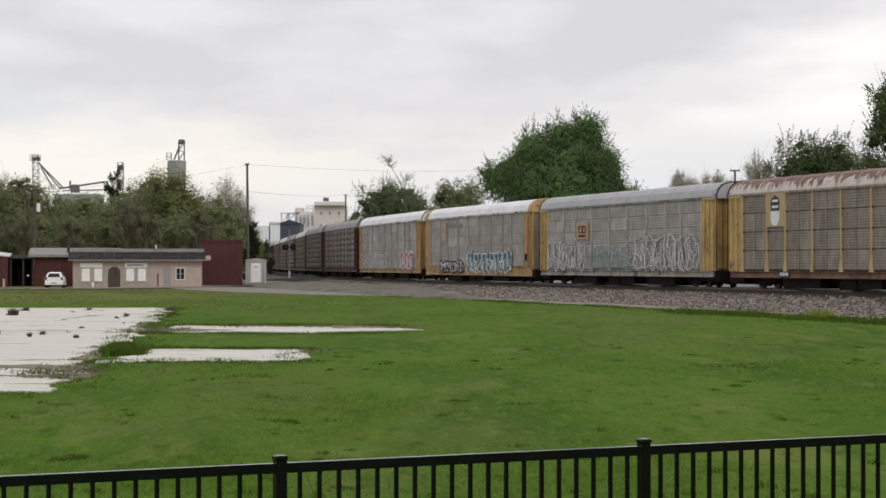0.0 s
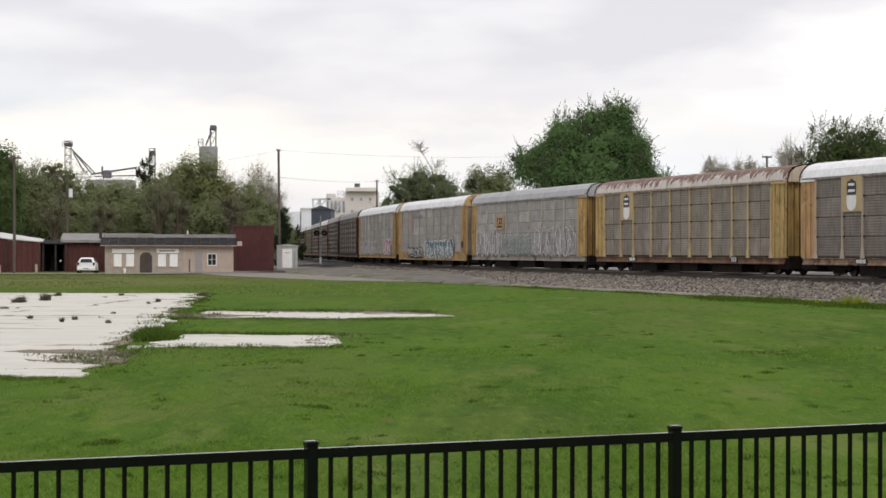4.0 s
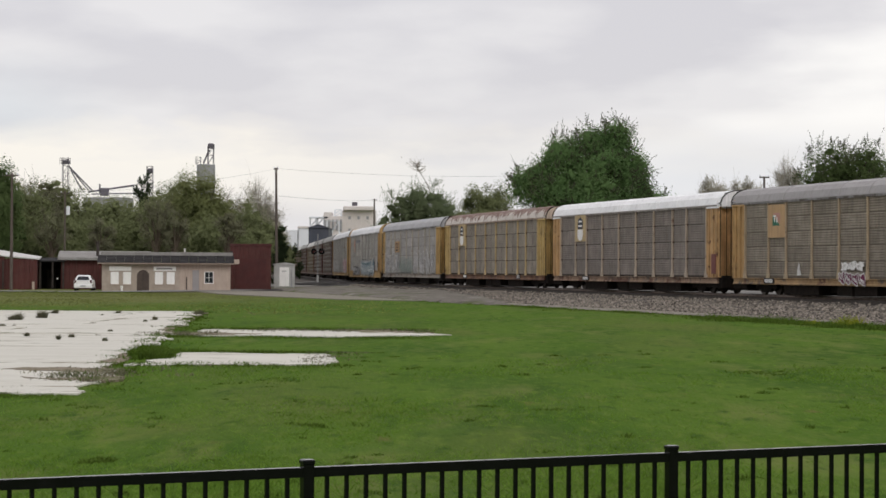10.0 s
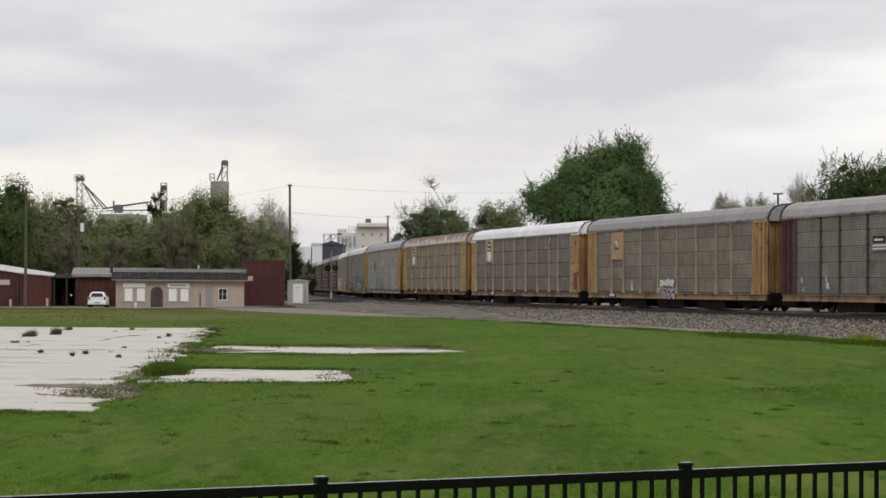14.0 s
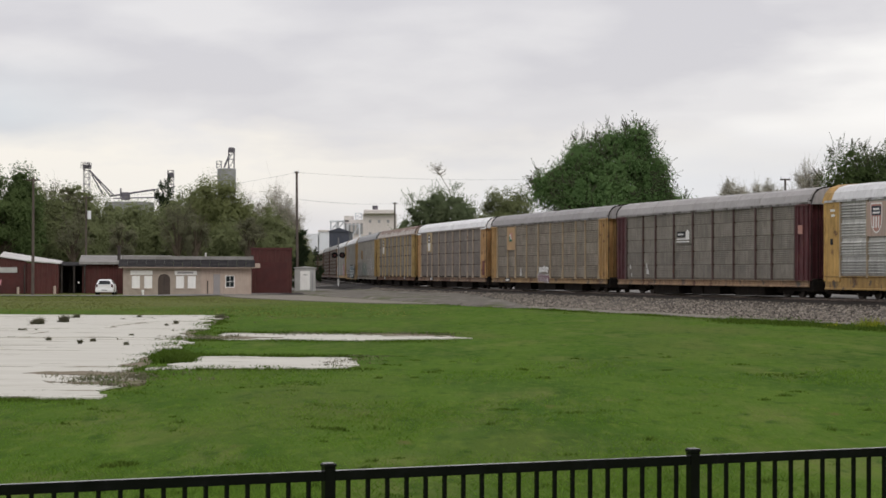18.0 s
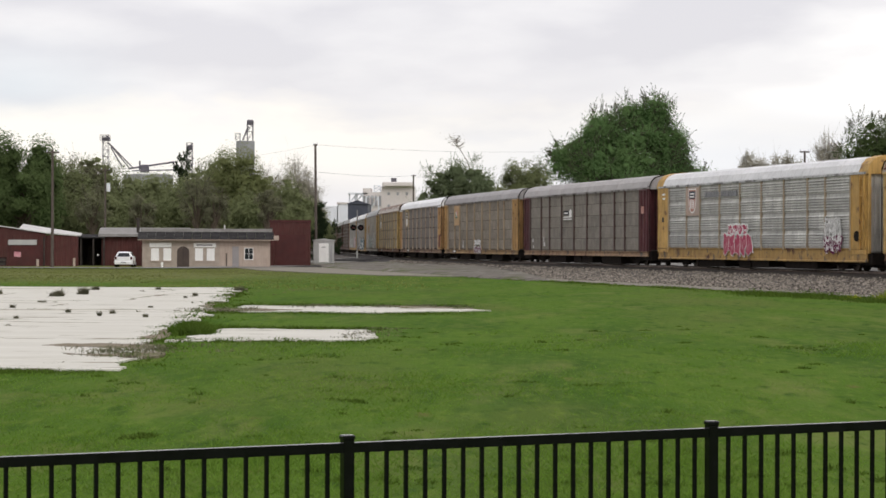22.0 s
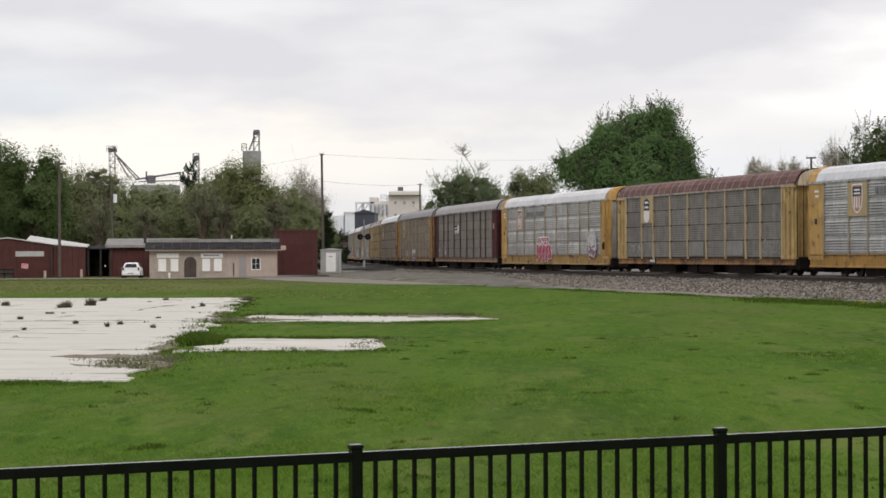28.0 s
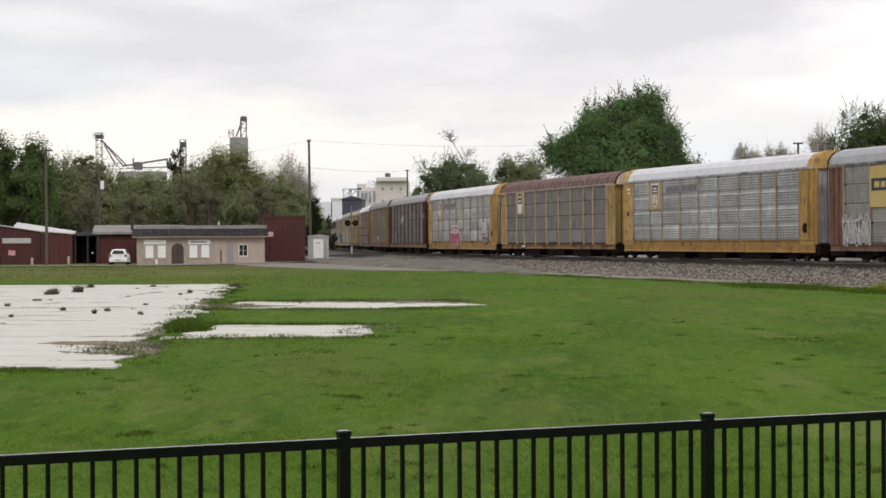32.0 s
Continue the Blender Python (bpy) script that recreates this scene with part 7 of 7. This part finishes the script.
    for k in range(420):
        s = rng.uniform(-45, 120)
        if noise.noise((s * 0.07, 1.0, 9.0)) > 0.0:
            ex, ey = on_line(s, 11.9 + rng.normal() * 0.7)
            tuft(ex, ey, 0.5, 22, rng.choice((0.05, 0.08, 0.12)))
    for k in range(90):
        ex, ey = on_line(rng.uniform(22, 60), rng.uniform(6.5, 12.0))
        tuft(ex, ey, 0.6, 20, rng.choice((0.05, 0.1, 0.16)))
    for k in range(150):
        s = rng.uniform(-42, -20)
        ex, ey = on_line(s, 13.4 + rng.normal() * 0.8)
        tuft(ex, ey, 0.4, 56, rng.choice((0.12, 0.2, 0.3)))
    x, y, h = np.concatenate(px), np.concatenate(py), np.concatenate(hh)
    blades("weeds", np.stack([x, y, np.full(len(x), -0.03)], 1), h, 0.007 + 0.00022 * y, M_WEED, rng, "tufts of taller green weeds", 0.7)
    px.clear(), py.clear(), hh.clear()
    for k in range(80):
        tuft(-6.95 + rng.normal() * 0.45, 35.3 + rng.normal() * 1.1, 0.14, 20, rng.choice((0.03, 0.06, 0.11)))
    for k in range(50):
        tuft(rng.uniform(-7, -1.4), 61.8 + rng.normal() * 0.7, 0.3, 22, 0.10)
        tuft(rng.uniform(-3.6, -2.4), rng.uniform(40.4, 45.6), 0.12, 10, 0.06)
    for cx, cy, r, h in slab_weeds:
        clump(cx, cy, r * 0.18, 90 if r > 0.35 else 36, h * (1.15 if r > 0.35 else 0.8), 6)
    for k in range(26):
        tuft(-9 - rng.uniform(0, 1) ** 1.5 * 14, rng.uniform(46, 86), 0.06, 12, 0.08)
    for k in range(26):
        tuft(-7.4 - rng.uniform(0, 2.0), 57.5 + rng.normal() * 0.6, 0.2, 20, 0.14)
    x, y, h = np.concatenate(px), np.concatenate(py), np.concatenate(hh)
    blades("dry_weeds", np.stack([x, y, np.full(len(x), 0.0)], 1), h, 0.013, M_DRY, rng, "dry brown weeds on the concrete", 0.5)
    # thin olive grass towards the buildings
    n = 50000
    y = rng.uniform(86, 158, n)
    x = rng.uniform(-0.29, 0.0, n) * y
    keep = (rng.uniform(0, 1, n) < 0.25 + 0.9 * (y - 86) / 72) & (x < 16.3 + (y - 106.5) * -0.32 - 13.6) & ~on_slab(x, y) & (rng.uniform(0, 1, n) < np.clip((-x / y - 0.02) / 0.09, 0, 1))
    x, y = x[keep], y[keep]
    dens = np.array([noise.noise((a * 0.25, b * 0.12, 3.0)) for a, b in zip(x, y)])
    keep = rng.uniform(-0.6, 0.6, len(x)) < dens + 0.1
    x, y = x[keep], y[keep]
    blades("thin_grass", np.stack([x, y, np.full(len(x), -0.04)], 1), rng.uniform(0.03, 0.06, len(x)), 0.05, M_THIN, rng, "thin olive grass before the low buildings", 1.2)
    px.clear(), py.clear(), hh.clear()
    for k in range(260):
        tuft(rng.uniform(-62, -26), 157.6 + rng.normal() * 0.4, 0.7, 16, rng.choice((0.05, 0.1, 0.16)))
    x, y, h = np.concatenate(px), np.concatenate(py), np.concatenate(hh)
    blades("verge_weeds", np.stack([x, y, np.full(len(x), -0.02)], 1), h, 0.04, M_WEED, rng, "green weeds along the road edge", 0.8)
    px.clear(), py.clear(), hh.clear()
    clump(13.7, 72.0, 0.3, 60, 0.55, 6)
    clump(12.6, 73.0, 0.2, 40, 0.35, 3)
    x, y, h = np.concatenate(px), np.concatenate(py), np.concatenate(hh)
    blades("flowering_weeds", np.stack([x, y, np.full(len(x), -0.02)], 1), h, 0.02, M_MUSTARD, rng, "yellow-green flowering weeds beside the gravel", 0.6)


build_grass()


def build_stones():
    rng = np.random.default_rng(12)
    n = 36000
    s = rng.uniform(-45, 110, n)
    off = rng.uniform(3.2, 11.0, n)
    z = np.interp(off, [2.2, 3.0, 4.2, 5.4, 7.0, 9.0, 10.6], [0.55, 0.49, 0.36, 0.24, 0.15, 0.09, 0.05])
    keep = (off < np.array([bank_edge(a) for a in s])) | (s < 8) | (rng.uniform(0, 1, n) < 0.14)
    s, off, z = s[keep], off[keep], z[keep]
    n = len(s)
    c = np.array([(*on_line(a, o), h) for a, o, h in zip(s, off, z)])
    r = rng.uniform(0.03, 0.1, n)[:, None]
    octa = np.array([(1, 0, 0), (0, 1, 0), (-1, 0, 0), (0, -1, 0), (0, 0, 0.8), (0, 0, -0.8)])
    v = c[:, None, :] + octa[None] * r[:, None, :] * rng.uniform(0.6, 1.3, (n, 6, 1))
    f = np.array([(0, 1, 4), (1, 2, 4), (2, 3, 4), (3, 0, 4), (1, 0, 5), (2, 1, 5), (3, 2, 5), (0, 3, 5)])
    faces = (np.arange(n) * 6)[:, None, None] + f[None]
    tagged(new("ballast_stones", quick_mesh("ballast_stones", v.reshape(-1, 3), faces.reshape(-1, 3), M_STONE)), "loose grey ballast stones", kind="stuff")


build_stones()


# ---- ties under the rails ----
def build_ties():
    ballast = bpy.data.objects["ballast"]
    tie = Geo().cbox(-0.115, 0.115, -1.3, 1.3, 0.45, 0.615, 0.015).mesh("tie", M_TIE)
    for i in range(290):
        s = -45 + i * 0.56
        x, y = on_line(s)
        part("tie", tie, None, ballast, at=pose(x, y, 0, 0, 0, 90 - math.degrees(heading(s))))


build_ties()


# ---- birds ----
M_BIRD = material("dark_feathers", (0.03, 0.03, 0.035), (0.05, 0.048, 0.05), 30.0, 0.8)


def build_bird(span, label):
    b = thing("bird", label, "bird", group="birds crossing the sky")
    k = span
    spine = [(-0.26, 0.012, 0.10), (-0.14, 0.05, 0.105), (0.0, 0.07, 0.11), (0.12, 0.055, 0.12), (0.2, 0.035, 0.125), (0.27, 0.006, 0.12)]
    v, f = [], []
    for x, r, z in spine:
        v += [(x * k, r * k * math.cos(a * math.pi / 4), (z + r * math.sin(a * math.pi / 4)) * k) for a in range(8)]
    for i in range(len(spine) - 1):
        f += [(8 * i + j, 8 * i + (j + 1) % 8, 8 * i + 8 + (j + 1) % 8, 8 * i + 8 + j) for j in range(8)]
    f += [tuple(range(7, -1, -1)), tuple(range(8 * len(spine) - 8, 8 * len(spine)))]
    part("body", Geo().add(v, f), M_BIRD, b)
    for s in (1, -1):
        ring = [(0.12, 0.04), (0.10, 0.24), (-0.02, 0.5), (-0.08, 0.46), (-0.06, 0.22), (-0.08, 0.04)]
        part("wing", Geo().prism([(x * k, s * y * k) for x, y in ring], "z", 0.13 * k, 0.145 * k), M_BIRD, b)
    part("tail", Geo().prism([(-0.24 * k, -0.02 * k), (-0.24 * k, 0.02 * k), (-0.4 * k, 0.06 * k), (-0.36 * k, 0.0), (-0.4 * k, -0.06 * k)], "z", 0.1 * k, 0.11 * k), M_BIRD, b)
    part("leg", Geo().tube((0.0, 0.02 * k, 0.0), (0.0, 0.02 * k, 0.06 * k), 0.006 * k, n=4).tube((0.0, -0.02 * k, 0.0), (0.0, -0.02 * k, 0.06 * k), 0.006 * k, n=4), M_BIRD, b)
    return b


SWALLOW = build_bird(0.2, "small dark bird flying over the lawn")
PIGEONS = [build_bird(0.62, "dark bird flying up from the maple") for i in range(2)]


# ---- what moves ----
def motions():
    walk(SWALLOW, [(t, pose(x, y, z, 0, 0, 180)) for t, x, y, z in ((0, 2.0, 60, 11.4), (1, -3.34, 60, 10.9), (1.4, -6.4, 60, 9.4), (1.6, -8.1, 60, 8.05), (2, -11.4, 60, 7.42), (2.4, -14.8, 60, 6.89), (3, -19.9, 60, 6.2), (5, -37, 60, 5.0), (9, -70, 55, 3.0), (14, -100, 50, -0.03), (32, -100, 50, -0.03))])
    for i, bird in enumerate(PIGEONS):
        walk(bird, [(t, pose(x + 0.93 * i, y, z + 0.31 * i)) for t, x, y, z in ((0, 9.2, 170, 11.0), (7.4, 9.2, 170, 11.0), (7.8, 10.2, 176, 13.6), (8, 11.68, 180, 15.1), (8.2, 17.97, 180, 20.54), (8.4, 22.31, 180, 22.87), (8.6, 26.4, 180, 24.51), (8.8, 31.12, 180, 25.82), (9, 36, 180, 25.98), (9.2, 40.66, 180, 26.28), (9.6, 49.97, 180, 26.95), (12, 100, 180, 24), (18, 180, 170, -0.03 - 0.31 * i), (32, 180, 170, -0.03 - 0.31 * i))])
    for k, car in CARS.items():
        walk(car, [(t, car_pose(k, t)) for t in range(0, 33, 1)])
        if k > 2:
            continue
        # the wheels of the cars that pass near roll along the rails
        for truck in (c for c in car.children if c.name.startswith("truck")):
            for axle in (c for c in truck.children if c.name.startswith("wheelset")):
                dx = axle.location.x
                walk(axle, [(i / 10, pose(dx, 0, 0.42, 0, math.degrees((SPEED * i / 10 + GAIN * i * i / 100) / 0.42) % 360, 0)) for i in range(321)])


motions()
